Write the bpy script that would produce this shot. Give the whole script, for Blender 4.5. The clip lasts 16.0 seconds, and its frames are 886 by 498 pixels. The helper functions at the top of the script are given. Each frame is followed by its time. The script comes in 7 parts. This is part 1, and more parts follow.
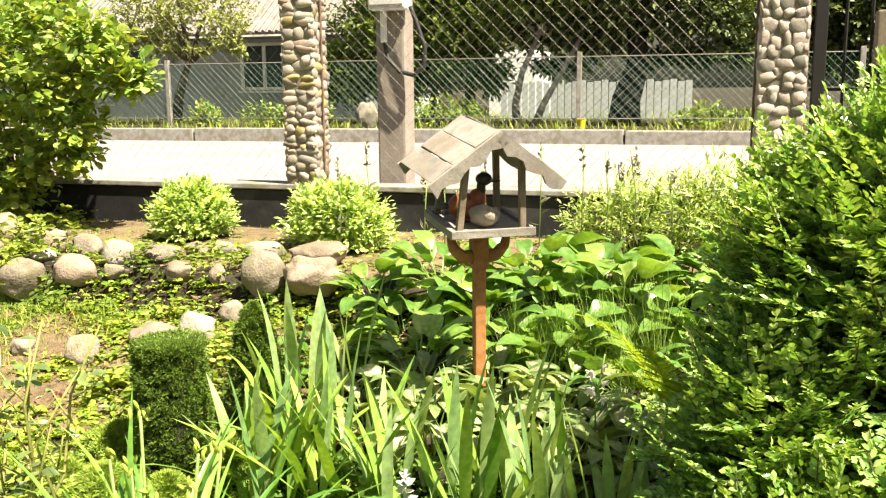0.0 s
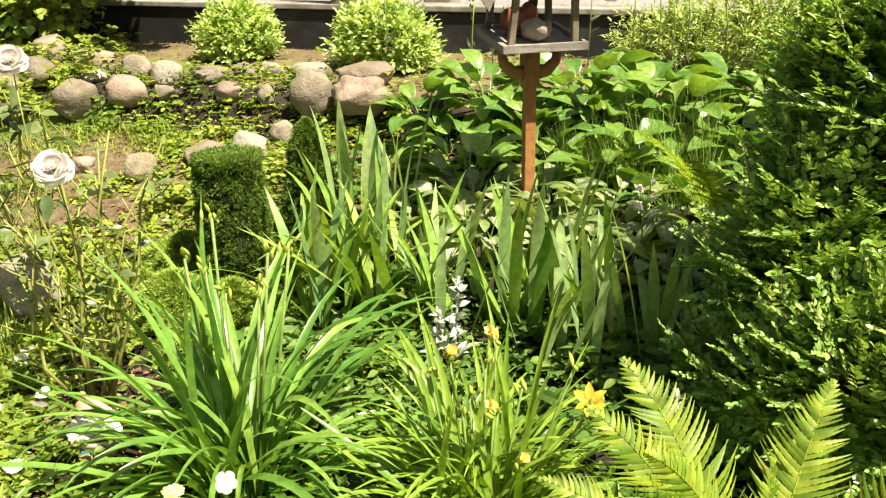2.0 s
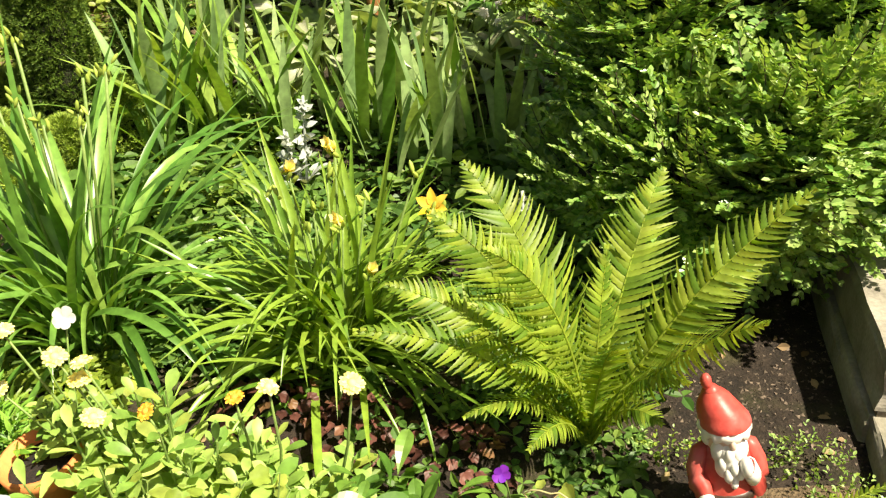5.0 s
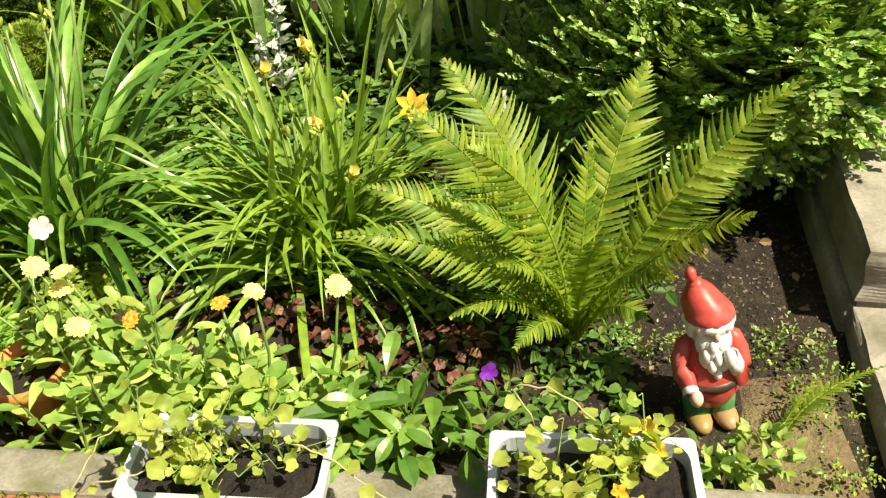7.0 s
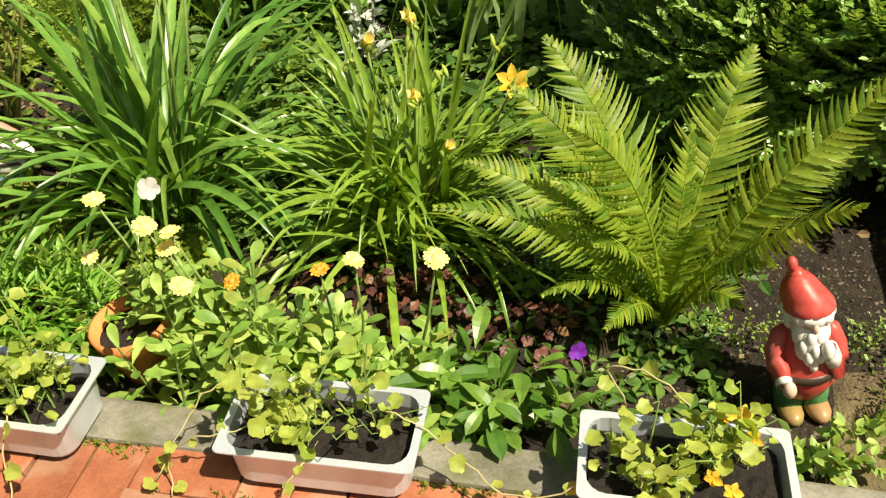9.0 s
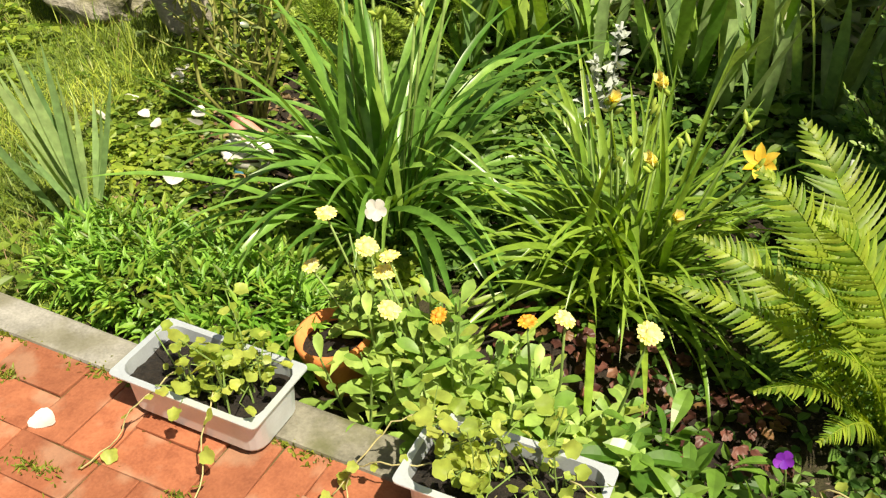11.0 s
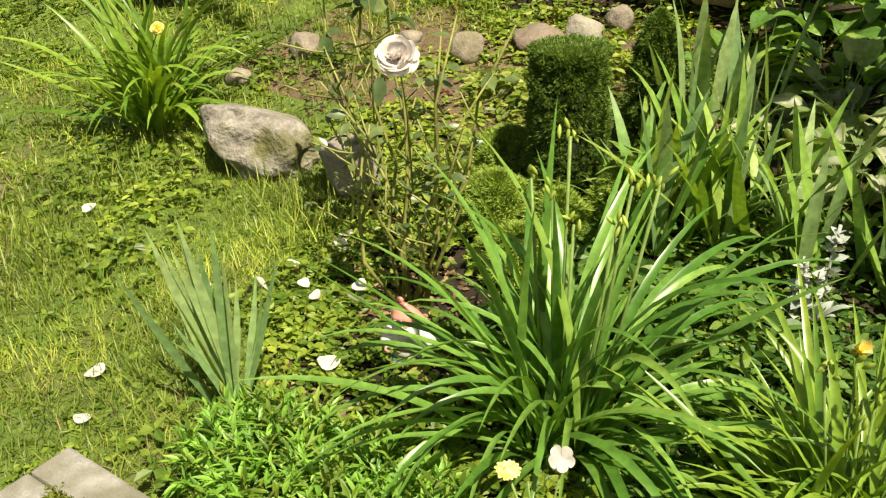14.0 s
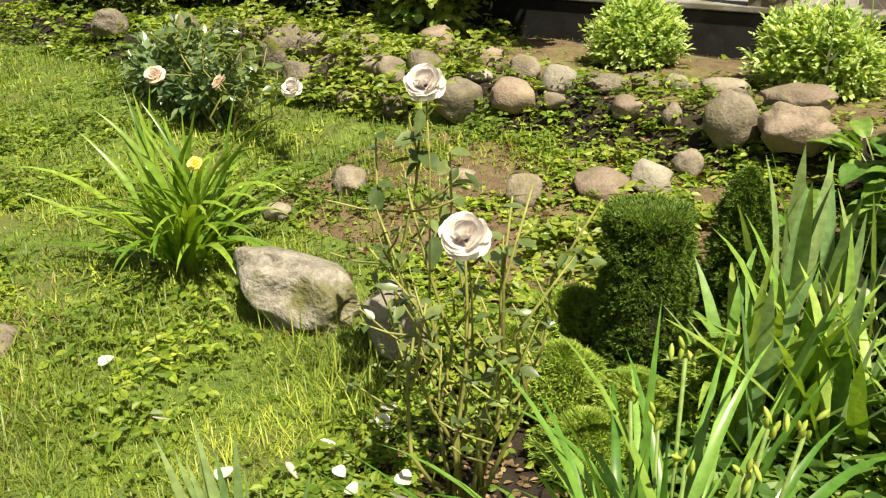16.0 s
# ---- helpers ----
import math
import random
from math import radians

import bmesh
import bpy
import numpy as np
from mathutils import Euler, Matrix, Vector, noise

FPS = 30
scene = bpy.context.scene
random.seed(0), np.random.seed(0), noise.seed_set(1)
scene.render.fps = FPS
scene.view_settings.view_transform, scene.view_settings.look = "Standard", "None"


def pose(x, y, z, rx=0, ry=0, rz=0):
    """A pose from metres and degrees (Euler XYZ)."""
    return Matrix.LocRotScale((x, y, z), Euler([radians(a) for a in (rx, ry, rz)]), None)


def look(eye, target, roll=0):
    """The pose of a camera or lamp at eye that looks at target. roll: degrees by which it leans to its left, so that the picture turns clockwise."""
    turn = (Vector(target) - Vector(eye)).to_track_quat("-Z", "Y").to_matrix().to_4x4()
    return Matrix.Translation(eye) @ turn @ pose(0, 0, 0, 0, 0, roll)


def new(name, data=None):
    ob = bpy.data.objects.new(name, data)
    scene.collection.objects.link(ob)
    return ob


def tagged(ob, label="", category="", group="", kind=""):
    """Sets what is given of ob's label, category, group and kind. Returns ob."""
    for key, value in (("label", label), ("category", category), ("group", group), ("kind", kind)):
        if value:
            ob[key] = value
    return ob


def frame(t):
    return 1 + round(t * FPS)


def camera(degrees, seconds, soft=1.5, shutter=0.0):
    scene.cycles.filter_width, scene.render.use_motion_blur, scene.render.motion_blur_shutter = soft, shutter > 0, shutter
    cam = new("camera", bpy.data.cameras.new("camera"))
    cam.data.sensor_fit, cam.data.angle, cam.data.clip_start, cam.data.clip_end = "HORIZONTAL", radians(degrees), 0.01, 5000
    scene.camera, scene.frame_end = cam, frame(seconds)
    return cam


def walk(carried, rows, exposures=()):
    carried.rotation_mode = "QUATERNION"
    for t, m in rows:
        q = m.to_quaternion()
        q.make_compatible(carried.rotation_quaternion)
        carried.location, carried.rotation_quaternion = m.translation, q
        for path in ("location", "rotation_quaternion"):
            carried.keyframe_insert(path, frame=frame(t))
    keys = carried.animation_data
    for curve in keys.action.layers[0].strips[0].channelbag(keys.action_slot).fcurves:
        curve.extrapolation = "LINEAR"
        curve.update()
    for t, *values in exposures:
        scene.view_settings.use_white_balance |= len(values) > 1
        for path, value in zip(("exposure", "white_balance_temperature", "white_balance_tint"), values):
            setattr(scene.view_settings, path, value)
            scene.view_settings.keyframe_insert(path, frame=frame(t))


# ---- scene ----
cam = camera(52.8, 16.0, soft=1.25)
PATH = [
    (0.0, pose(0.084, 0.2115, 1.4409, 79.871, 0.526, 16.764)),
    (0.5, pose(0.071, 0.1808, 1.4276, 77.512, 0.677, 17.684)),
    (1.0, pose(0.071, 0.1629, 1.4136, 74.015, 1.001, 18.213)),
    (1.5, pose(0.065, 0.1484, 1.4044, 71.336, 1.123, 18.686)),
    (2.0, pose(0.065, 0.1351, 1.4001, 69.102, 1.055, 19.235)),
    (2.5, pose(0.074, 0.1343, 1.3851, 66.367, 1.419, 19.021)),
    (3.0, pose(0.084, 0.1416, 1.3717, 63.962, 1.816, 17.944)),
    (3.5, pose(0.095, 0.1468, 1.3584, 61.767, 1.73, 16.582)),
    (4.0, pose(0.104, 0.1554, 1.3509, 59.991, 1.639, 15.114)),
    (4.5, pose(0.124, 0.1593, 1.3477, 58.974, 1.322, 12.665)),
    (4.7, pose(0.142, 0.1621, 1.3455, 58.729, 1.428, 11.392)),
    (6.8, pose(0.129, 0.1687, 1.3201, 52.846, 1.39, 8.551)),
    (7.0, pose(0.13, 0.1665, 1.3162, 52.396, 1.629, 8.48)),
    (7.5, pose(0.125, 0.1701, 1.309, 51.275, 1.98, 7.745)),
    (8.0, pose(0.119, 0.1652, 1.3103, 50.765, 2.201, 7.522)),
    (8.5, pose(0.099, 0.1496, 1.3182, 50.859, 1.713, 8.925)),
    (9.0, pose(0.069, 0.1469, 1.3243, 50.969, 2.033, 13.265)),
    (9.5, pose(0.05, 0.1442, 1.3295, 51.151, 2.189, 17.646)),
    (9.7, pose(0.039, 0.1424, 1.3336, 51.183, 1.867, 19.231)),
    (11.8, pose(-0.022, 0.2347, 1.3364, 55.593, 1.149, 34.839)),
    (12.0, pose(-0.027, 0.2577, 1.3352, 56.003, 1.218, 36.423)),
    (12.5, pose(-0.034, 0.2843, 1.3447, 57.218, 0.852, 40.074)),
    (13.0, pose(-0.112, 0.32, 1.3557, 58.199, 0.792, 40.999)),
    (13.5, pose(-0.203, 0.3418, 1.3705, 59.856, 1.901, 40.475)),
    (14.0, pose(-0.269, 0.3841, 1.3752, 61.771, 1.809, 38.403)),
    (14.5, pose(-0.318, 0.4622, 1.3918, 63.703, 1.621, 38.368)),
    (15.0, pose(-0.382, 0.5543, 1.3907, 66.235, 0.36, 39.539)),
    (15.5, pose(-0.469, 0.6029, 1.4, 67.228, -0.25, 40.906)),
    (16.0, pose(-0.584, 0.6428, 1.4148, 68.521, 0.87, 40.991)),
]
walk(cam, PATH, [(0.0, 1.85, 7800, 7), (0.5, 1.50, 7800, 7), (1.0, 1.42, 7800, 7), (3.0, 1.42, 7800, 6.5), (4.5, 1.33, 7800, 6), (7.0, 1.03, 7800, 4), (8.5, 0.80, 7800, 4), (9.5, 0.77, 7800, 4), (12.0, 0.84, 7800, 4), (13.0, 0.80, 7800, 4), (15.5, 0.78, 7800, 4), (16.0, 0.90, 7800, 4)])

# ---- light ----
world = bpy.data.worlds.new("sky")
scene.world = world
world.use_nodes = True
wn = world.node_tree
sky = wn.nodes.new("ShaderNodeTexSky")
sky.sky_type, sky.sun_disc = "NISHITA", False
SUN_EL, SUN_AZ = 60.0, 112.0  # azimuth clockwise from +y
sky.sun_elevation, sky.sun_rotation = radians(SUN_EL), radians(SUN_AZ)
sky.air_density, sky.dust_density, sky.ozone_density = 1.2, 4.0, 1.0
wn.links.new(sky.outputs[0], wn.nodes["Background"].inputs[0])
wn.nodes["Background"].inputs[1].default_value = 0.036
sun_data = bpy.data.lights.new("sun", "SUN")
sun_data.energy, sun_data.angle, sun_data.color = 5.0, radians(0.8), (1.0, 0.95, 0.86)
sun_from = Vector((math.sin(radians(SUN_AZ)) * math.cos(radians(SUN_EL)), math.cos(radians(SUN_AZ)) * math.cos(radians(SUN_EL)), math.sin(radians(SUN_EL))))
sun_ob = new("sun", sun_data)
sun_ob.matrix_world = look(sun_from * 30, (0, 0, 0))

# ---- materials ----
MATS = {}


def tree_of(name):
    m = bpy.data.materials.new(name)
    m.use_nodes = True
    return m, m.node_tree, m.node_tree.nodes["Principled BSDF"]


def surface(name, dark, light, scale=8.0, rough=0.8, bump=0.3, fine=120.0, metal=0.0, stain=None, stain_scale=2.5, stain_amount=0.5, per="", spread=0.25, dist=0.004, spec=0.4):
    """A worn surface: broad and fine noise between two colours, optional stains, and relief."""
    if name in MATS:
        return MATS[name]
    m, nt, bsdf = tree_of(name)
    n, l = nt.nodes, nt.links
    tc = n.new("ShaderNodeTexCoord")
    a = n.new("ShaderNodeTexNoise")
    a.inputs["Scale"].default_value, a.inputs["Detail"].default_value, a.inputs["Roughness"].default_value = scale, 8.0, 0.65
    b = n.new("ShaderNodeTexNoise")
    b.inputs["Scale"].default_value, b.inputs["Detail"].default_value = fine, 4.0
    src = tc.outputs["Object"]
    if per == "object":
        oi = n.new("ShaderNodeObjectInfo")
        add = n.new("ShaderNodeVectorMath")
        add.operation = "MULTIPLY_ADD"
        com = n.new("ShaderNodeCombineXYZ")
        for i in range(3):
            l.new(oi.outputs["Random"], com.inputs[i])
        l.new(com.outputs[0], add.inputs[0])
        add.inputs[1].default_value = (37.0, 91.0, 53.0)
        l.new(src, add.inputs[2])
        src = add.outputs[0]
    l.new(src, a.inputs["Vector"])
    l.new(src, b.inputs["Vector"])
    mixf = n.new("ShaderNodeMath")
    mixf.operation = "MULTIPLY_ADD"
    l.new(b.outputs["Fac"], mixf.inputs[0])
    mixf.inputs[1].default_value = 0.45
    l.new(a.outputs["Fac"], mixf.inputs[2])
    ramp = n.new("ShaderNodeValToRGB")
    ramp.color_ramp.elements[0].position, ramp.color_ramp.elements[1].position = 0.5, 0.95
    ramp.color_ramp.elements[0].color, ramp.color_ramp.elements[1].color = (*dark, 1), (*light, 1)
    l.new(mixf.outputs[0], ramp.inputs[0])
    out = ramp.outputs[0]
    if stain:
        s = n.new("ShaderNodeTexNoise")
        s.inputs["Scale"].default_value, s.inputs["Detail"].default_value = stain_scale, 6.0
        l.new(src, s.inputs["Vector"])
        sr = n.new("ShaderNodeValToRGB")
        sr.color_ramp.elements[0].position, sr.color_ramp.elements[1].position = 0.5, 0.62
        sr.color_ramp.elements[1].color = (stain_amount,) * 3 + (1,)
        l.new(s.outputs["Fac"], sr.inputs[0])
        mx = n.new("ShaderNodeMix")
        mx.data_type = "RGBA"
        l.new(sr.outputs[0], mx.inputs["Factor"])
        l.new(out, mx.inputs["A"])
        mx.inputs["B"].default_value = (*stain, 1)
        out = mx.outputs["Result"]
    if per:
        rnd = n.new("ShaderNodeObjectInfo").outputs["Random"] if per == "object" else n.new("ShaderNodeNewGeometry").outputs["Random Per Island"]
        hsv = n.new("ShaderNodeHueSaturation")
        mr = n.new("ShaderNodeMapRange")
        l.new(rnd, mr.inputs[0])
        mr.inputs[3].default_value, mr.inputs[4].default_value = 1 - spread, 1 + spread
        l.new(mr.outputs[0], hsv.inputs["Value"])
        l.new(out, hsv.inputs["Color"])
        out = hsv.outputs[0]
    l.new(out, bsdf.inputs["Base Color"])
    bsdf.inputs["Roughness"].default_value, bsdf.inputs["Metallic"].default_value = rough, metal
    bsdf.inputs["Specular IOR Level"].default_value = spec
    if bump:
        bp = n.new("ShaderNodeBump")
        bp.inputs["Strength"].default_value, bp.inputs["Distance"].default_value = bump, dist
        l.new(mixf.outputs[0], bp.inputs["Height"])
        l.new(bp.outputs[0], bsdf.inputs["Normal"])
    MATS[name] = m
    return m


def leafy(name, dark, light, per="island", through_light=0.3, rough=0.45, tip=None, gloss=0.35, yellow=(0.22, 0.22, 0.025), yellow_amount=0.25, broad=0.0, glow=(1.5, 1.45, 0.6)):
    """A leaf: two greens mixed from leaf to leaf, fine variation along it, and light that comes through."""
    if name in MATS:
        return MATS[name]
    m, nt, bsdf = tree_of(name)
    n, l = nt.nodes, nt.links
    rnd = n.new("ShaderNodeNewGeometry").outputs["Random Per Island"] if per == "island" else n.new("ShaderNodeObjectInfo").outputs["Random"]
    ramp = n.new("ShaderNodeValToRGB")
    e = ramp.color_ramp.elements
    e[0].color, e[1].color = (*dark, 1), (*light, 1)
    e[0].position, e[1].position = 0.05, 0.85
    e.new(1.0).color = tuple(light[i] * (1 - yellow_amount) + yellow[i] * yellow_amount for i in range(3)) + (1,)
    l.new(rnd, ramp.inputs[0])
    tc = n.new("ShaderNodeTexCoord")
    no = n.new("ShaderNodeTexNoise")
    no.inputs["Scale"].default_value, no.inputs["Detail"].default_value = 35.0, 4.0
    l.new(tc.outputs["Object"], no.inputs["Vector"])
    mr = n.new("ShaderNodeMapRange")
    l.new(no.outputs["Fac"], mr.inputs[0])
    mr.inputs[1].default_value, mr.inputs[2].default_value = 0.3, 0.7
    mr.inputs[3].default_value, mr.inputs[4].default_value = 0.72, 1.25
    hsv = n.new("ShaderNodeHueSaturation")
    if broad:  # patches of lusher and thinner growth
        nb = n.new("ShaderNodeTexNoise")
        nb.inputs["Scale"].default_value, nb.inputs["Detail"].default_value = broad, 5.0
        l.new(tc.outputs["Object"], nb.inputs["Vector"])
        m2 = n.new("ShaderNodeMapRange")
        l.new(nb.outputs["Fac"], m2.inputs[0])
        m2.inputs[1].default_value, m2.inputs[2].default_value = 0.35, 0.65
        m2.inputs[3].default_value, m2.inputs[4].default_value = 0.5, 1.2
        mu = n.new("ShaderNodeMath")
        mu.operation = "MULTIPLY"
        l.new(m2.outputs[0], mu.inputs[0])
        l.new(mr.outputs[0], mu.inputs[1])
        l.new(mu.outputs[0], hsv.inputs["Value"])
        m3 = n.new("ShaderNodeMapRange")
        l.new(nb.outputs["Fac"], m3.inputs[0])
        m3.inputs[1].default_value, m3.inputs[2].default_value = 0.35, 0.65
        m3.inputs[3].default_value, m3.inputs[4].default_value = 0.515, 0.488
        l.new(m3.outputs[0], hsv.inputs["Hue"])
    else:
        l.new(mr.outputs[0], hsv.inputs["Value"])
    l.new(ramp.outputs[0], hsv.inputs["Color"])
    l.new(hsv.outputs[0], bsdf.inputs["Base Color"])
    bsdf.inputs["Roughness"].default_value = rough
    bsdf.inputs["Specular IOR Level"].default_value = gloss
    tr = n.new("ShaderNodeBsdfTranslucent")
    warm = n.new("ShaderNodeMix")
    warm.data_type, warm.blend_type = "RGBA", "MULTIPLY"
    warm.inputs["Factor"].default_value = 1.0
    l.new(hsv.outputs[0], warm.inputs["A"])
    warm.inputs["B"].default_value = (*glow, 1)
    l.new(warm.outputs["Result"], tr.inputs["Color"])
    mix = n.new("ShaderNodeMixShader")
    mix.inputs[0].default_value = through_light
    l.new(bsdf.outputs[0], mix.inputs[1])
    l.new(tr.outputs[0], mix.inputs[2])
    l.new(mix.outputs[0], n["Material Output"].inputs["Surface"])
    MATS[name] = m
    return m


SOIL = surface("soil", (0.006, 0.004, 0.003), (0.037, 0.025, 0.017), 22, 0.95, 1.0, 140, dist=0.02, stain=(0.085, 0.085, 0.03), stain_scale=5, stain_amount=0.35)
DRY_SOIL = surface("dry_soil", (0.072, 0.048, 0.028), (0.216, 0.154, 0.091), 16, 0.95, 1.0, 130, dist=0.02, stain=(0.2, 0.2, 0.07), stain_scale=3, stain_amount=0.5)
BRICK = surface("brick_clay", (0.221, 0.066, 0.032), (0.386, 0.136, 0.07), 14, 0.8, 0.5, 160, per="object", spread=0.2, stain=(0.4, 0.25, 0.17), stain_scale=9, stain_amount=0.5)
CONCRETE = surface("concrete", (0.158, 0.151, 0.136), (0.355, 0.342, 0.321), 9, 0.9, 0.7, 150, stain=(0.14, 0.13, 0.075), stain_scale=6, stain_amount=0.55)
DAMP_CONCRETE = surface("damp_concrete", (0.1, 0.095, 0.075), (0.26, 0.245, 0.2), 9, 0.7, 0.7, 150, stain=(0.09, 0.095, 0.03), stain_scale=7, stain_amount=0.7)
OLD_CONCRETE = surface("aged_concrete", (0.17, 0.153, 0.128), (0.357, 0.332, 0.281), 6, 0.92, 0.7, 110, stain=(0.1, 0.1, 0.05), stain_scale=4, stain_amount=0.6)
MOSS = surface("moss", (0.035, 0.032, 0.014), (0.14, 0.12, 0.04), 40, 0.95, 0.9, 300, dist=0.006)
TAR = surface("tarred_wall", (0.004, 0.004, 0.005), (0.022, 0.022, 0.024), 6, 0.75, 0.6, 60, stain=(0.05, 0.05, 0.05), stain_scale=5, stain_amount=0.5)
ROAD = surface("concrete_road", (0.197, 0.179, 0.191), (0.291, 0.264, 0.285), 1.2, 0.9, 0.3, 60, stain=(0.23, 0.2, 0.18), stain_scale=0.6)
STONE_G = surface("granite_grey", (0.136, 0.112, 0.088), (0.319, 0.275, 0.22), 9, 0.9, 0.9, 70, per="object", spread=0.2, stain=(0.13, 0.125, 0.05), stain_scale=8, dist=0.014, stain_amount=0.5)
STONE_P = surface("granite_pink", (0.162, 0.119, 0.092), (0.331, 0.264, 0.214), 9, 0.9, 0.9, 70, per="object", spread=0.2, stain=(0.2, 0.18, 0.1), stain_scale=8, dist=0.013, stain_amount=0.45)
STONE_W = surface("granite_pale", (0.194, 0.176, 0.148), (0.38, 0.345, 0.29), 9, 0.9, 0.9, 70, per="object", spread=0.15, stain=(0.25, 0.24, 0.2), stain_scale=6, dist=0.014, stain_amount=0.5)
STONE_M = surface("granite_mossy", (0.085, 0.073, 0.058), (0.29, 0.25, 0.2), 9, 0.95, 1.0, 50, per="object", spread=0.3, stain=(0.1, 0.11, 0.015), stain_scale=9, dist=0.03, stain_amount=0.9)
COBBLE = surface("cobble", (0.173, 0.142, 0.114), (0.355, 0.312, 0.276), 12, 0.75, 0.4, 120, per="object", spread=0.3, stain=(0.28, 0.23, 0.1), stain_scale=8, stain_amount=0.4)
COBBLE_RED = surface("cobble_red", (0.156, 0.116, 0.092), (0.293, 0.231, 0.189), 14, 0.75, 0.5, 120, per="object", spread=0.3)
COBBLE_OCHRE = surface("cobble_ochre", (0.198, 0.157, 0.06), (0.36, 0.304, 0.156), 14, 0.75, 0.5, 120, per="object", spread=0.3)
COBBLE_GREY = surface("cobble_grey", (0.16, 0.145, 0.12), (0.36, 0.33, 0.29), 14, 0.75, 0.5, 120, per="object", spread=0.3)
COBBLE_PALE = surface("cobble_pale", (0.281, 0.216, 0.184), (0.478, 0.421, 0.378), 12, 0.7, 0.4, 120, per="object", spread=0.25)
MORTAR = surface("mortar", (0.14, 0.12, 0.09), (0.27, 0.24, 0.19), 20, 0.95, 0.6, 160)
GREY_WOOD = surface("weathered_wood", (0.153, 0.141, 0.125), (0.338, 0.318, 0.292), 14, 0.85, 0.6, 130, per="object", spread=0.12, stain=(0.17, 0.13, 0.09), stain_scale=7, stain_amount=0.5)
DARK_WOOD = surface("brown_grey_wood", (0.11, 0.09, 0.065), (0.25, 0.21, 0.155), 16, 0.85, 0.5, 130)
BROWN_WOOD = surface("stained_wood", (0.19, 0.075, 0.025), (0.4, 0.19, 0.075), 18, 0.6, 0.4, 130)
STEEL = surface("steel_tray", (0.6, 0.65, 0.72), (0.73, 0.79, 0.86), 9, 0.4, 0.1, 200, metal=0.55, stain=(0.5, 0.54, 0.57), stain_scale=8, stain_amount=0.4, dist=0.001)
GALV = surface("galvanised_wire", (0.168, 0.161, 0.147), (0.28, 0.269, 0.245), 10, 0.5, 0.1, 80, metal=0.3)
RUST = surface("rusty_iron", (0.08, 0.05, 0.035), (0.2, 0.13, 0.09), 20, 0.8, 0.4, 100)
BLACK_IRON = surface("black_iron", (0.006, 0.006, 0.006), (0.015, 0.015, 0.016), 10, 0.85, 0.2, 80)
TERRACOTTA = surface("terracotta", (0.55, 0.17, 0.05), (0.7, 0.27, 0.09), 10, 0.8, 0.3, 120)
# Bark with the shade of the crown painted in as near-black.
SHADE_BARK = surface("crown_shade_bark", (0.008, 0.007, 0.006), (0.035, 0.028, 0.022), 14, 0.95, 0.9, 60, dist=0.02)
BARK = surface("bark", (0.035, 0.025, 0.018), (0.13, 0.1, 0.075), 20, 0.95, 0.9, 90, dist=0.01)
STEM = surface("rose_stem", (0.149, 0.165, 0.044), (0.335, 0.338, 0.103), 20, 0.6, 0.2, 90)
GREENSTEM = surface("green_stem", (0.10, 0.17, 0.04), (0.22, 0.32, 0.09), 20, 0.5, 0.1, 90)
RENDERED = surface("house_render", (0.338, 0.363, 0.391), (0.486, 0.514, 0.544), 1.2, 0.95, 0.3, 25, stain=(0.27, 0.26, 0.24), stain_scale=0.8)
SLATE = surface("roof_sheet", (0.13, 0.12, 0.115), (0.26, 0.245, 0.235), 3, 0.9, 0.3, 30)
WHITE = surface("white_paint", (0.7, 0.7, 0.68), (0.84, 0.84, 0.82), 5, 0.6, 0.1, 60)
GREYSHEET = surface("grey_metal_sheet", (0.378, 0.414, 0.432), (0.54, 0.576, 0.594), 1.5, 0.6, 0.2, 30)
PALEPOLE = surface("pole_concrete", (0.17, 0.14, 0.119), (0.323, 0.285, 0.255), 4, 0.9, 0.4, 60)
RUBBER = surface("rubber", (0.01, 0.01, 0.01), (0.03, 0.03, 0.03), 10, 0.6, 0.1, 60)
PLASTIC = surface("grey_plastic", (0.5, 0.5, 0.5), (0.62, 0.62, 0.62), 6, 0.5, 0.1, 60)

THATCH = surface("lawn_thatch", (0.038, 0.075, 0.01), (0.153, 0.218, 0.041), 14, 0.95, 0.9, 160, stain=(0.1, 0.095, 0.035), stain_scale=3.5, stain_amount=0.55, dist=0.012)
L_GRASS = leafy("grass_blade", (0.144, 0.238, 0.032), (0.369, 0.447, 0.079), yellow=(0.32, 0.28, 0.1), yellow_amount=0.5, broad=1.7)
L_COVER = leafy("groundcover_leaf", (0.099, 0.184, 0.024), (0.276, 0.368, 0.054), broad=2.1)
L_DRY = leafy("dry_leaf", (0.124, 0.077, 0.039), (0.31, 0.225, 0.124), through_light=0.15, rough=0.8)
L_MAT = leafy("mat_leaf", (0.105, 0.254, 0.03), (0.248, 0.452, 0.066), gloss=0.5)
L_LILY = leafy("daylily_leaf", (0.075, 0.19, 0.029), (0.203, 0.372, 0.076), per="object", gloss=0.55, rough=0.34)
L_LILY2 = leafy("yellow_daylily_leaf", (0.103, 0.213, 0.024), (0.249, 0.377, 0.053), per="object", gloss=0.6, rough=0.35)
L_IRIS = leafy("iris_leaf", (0.149, 0.268, 0.101), (0.328, 0.448, 0.184), per="object", rough=0.5, gloss=0.35)
L_IRISY = leafy("bright_iris_leaf", (0.129, 0.266, 0.046), (0.291, 0.43, 0.091), per="object", rough=0.45)
L_FERN = leafy("fern_leaf", (0.125, 0.231, 0.027), (0.312, 0.404, 0.055), per="island", through_light=0.48)
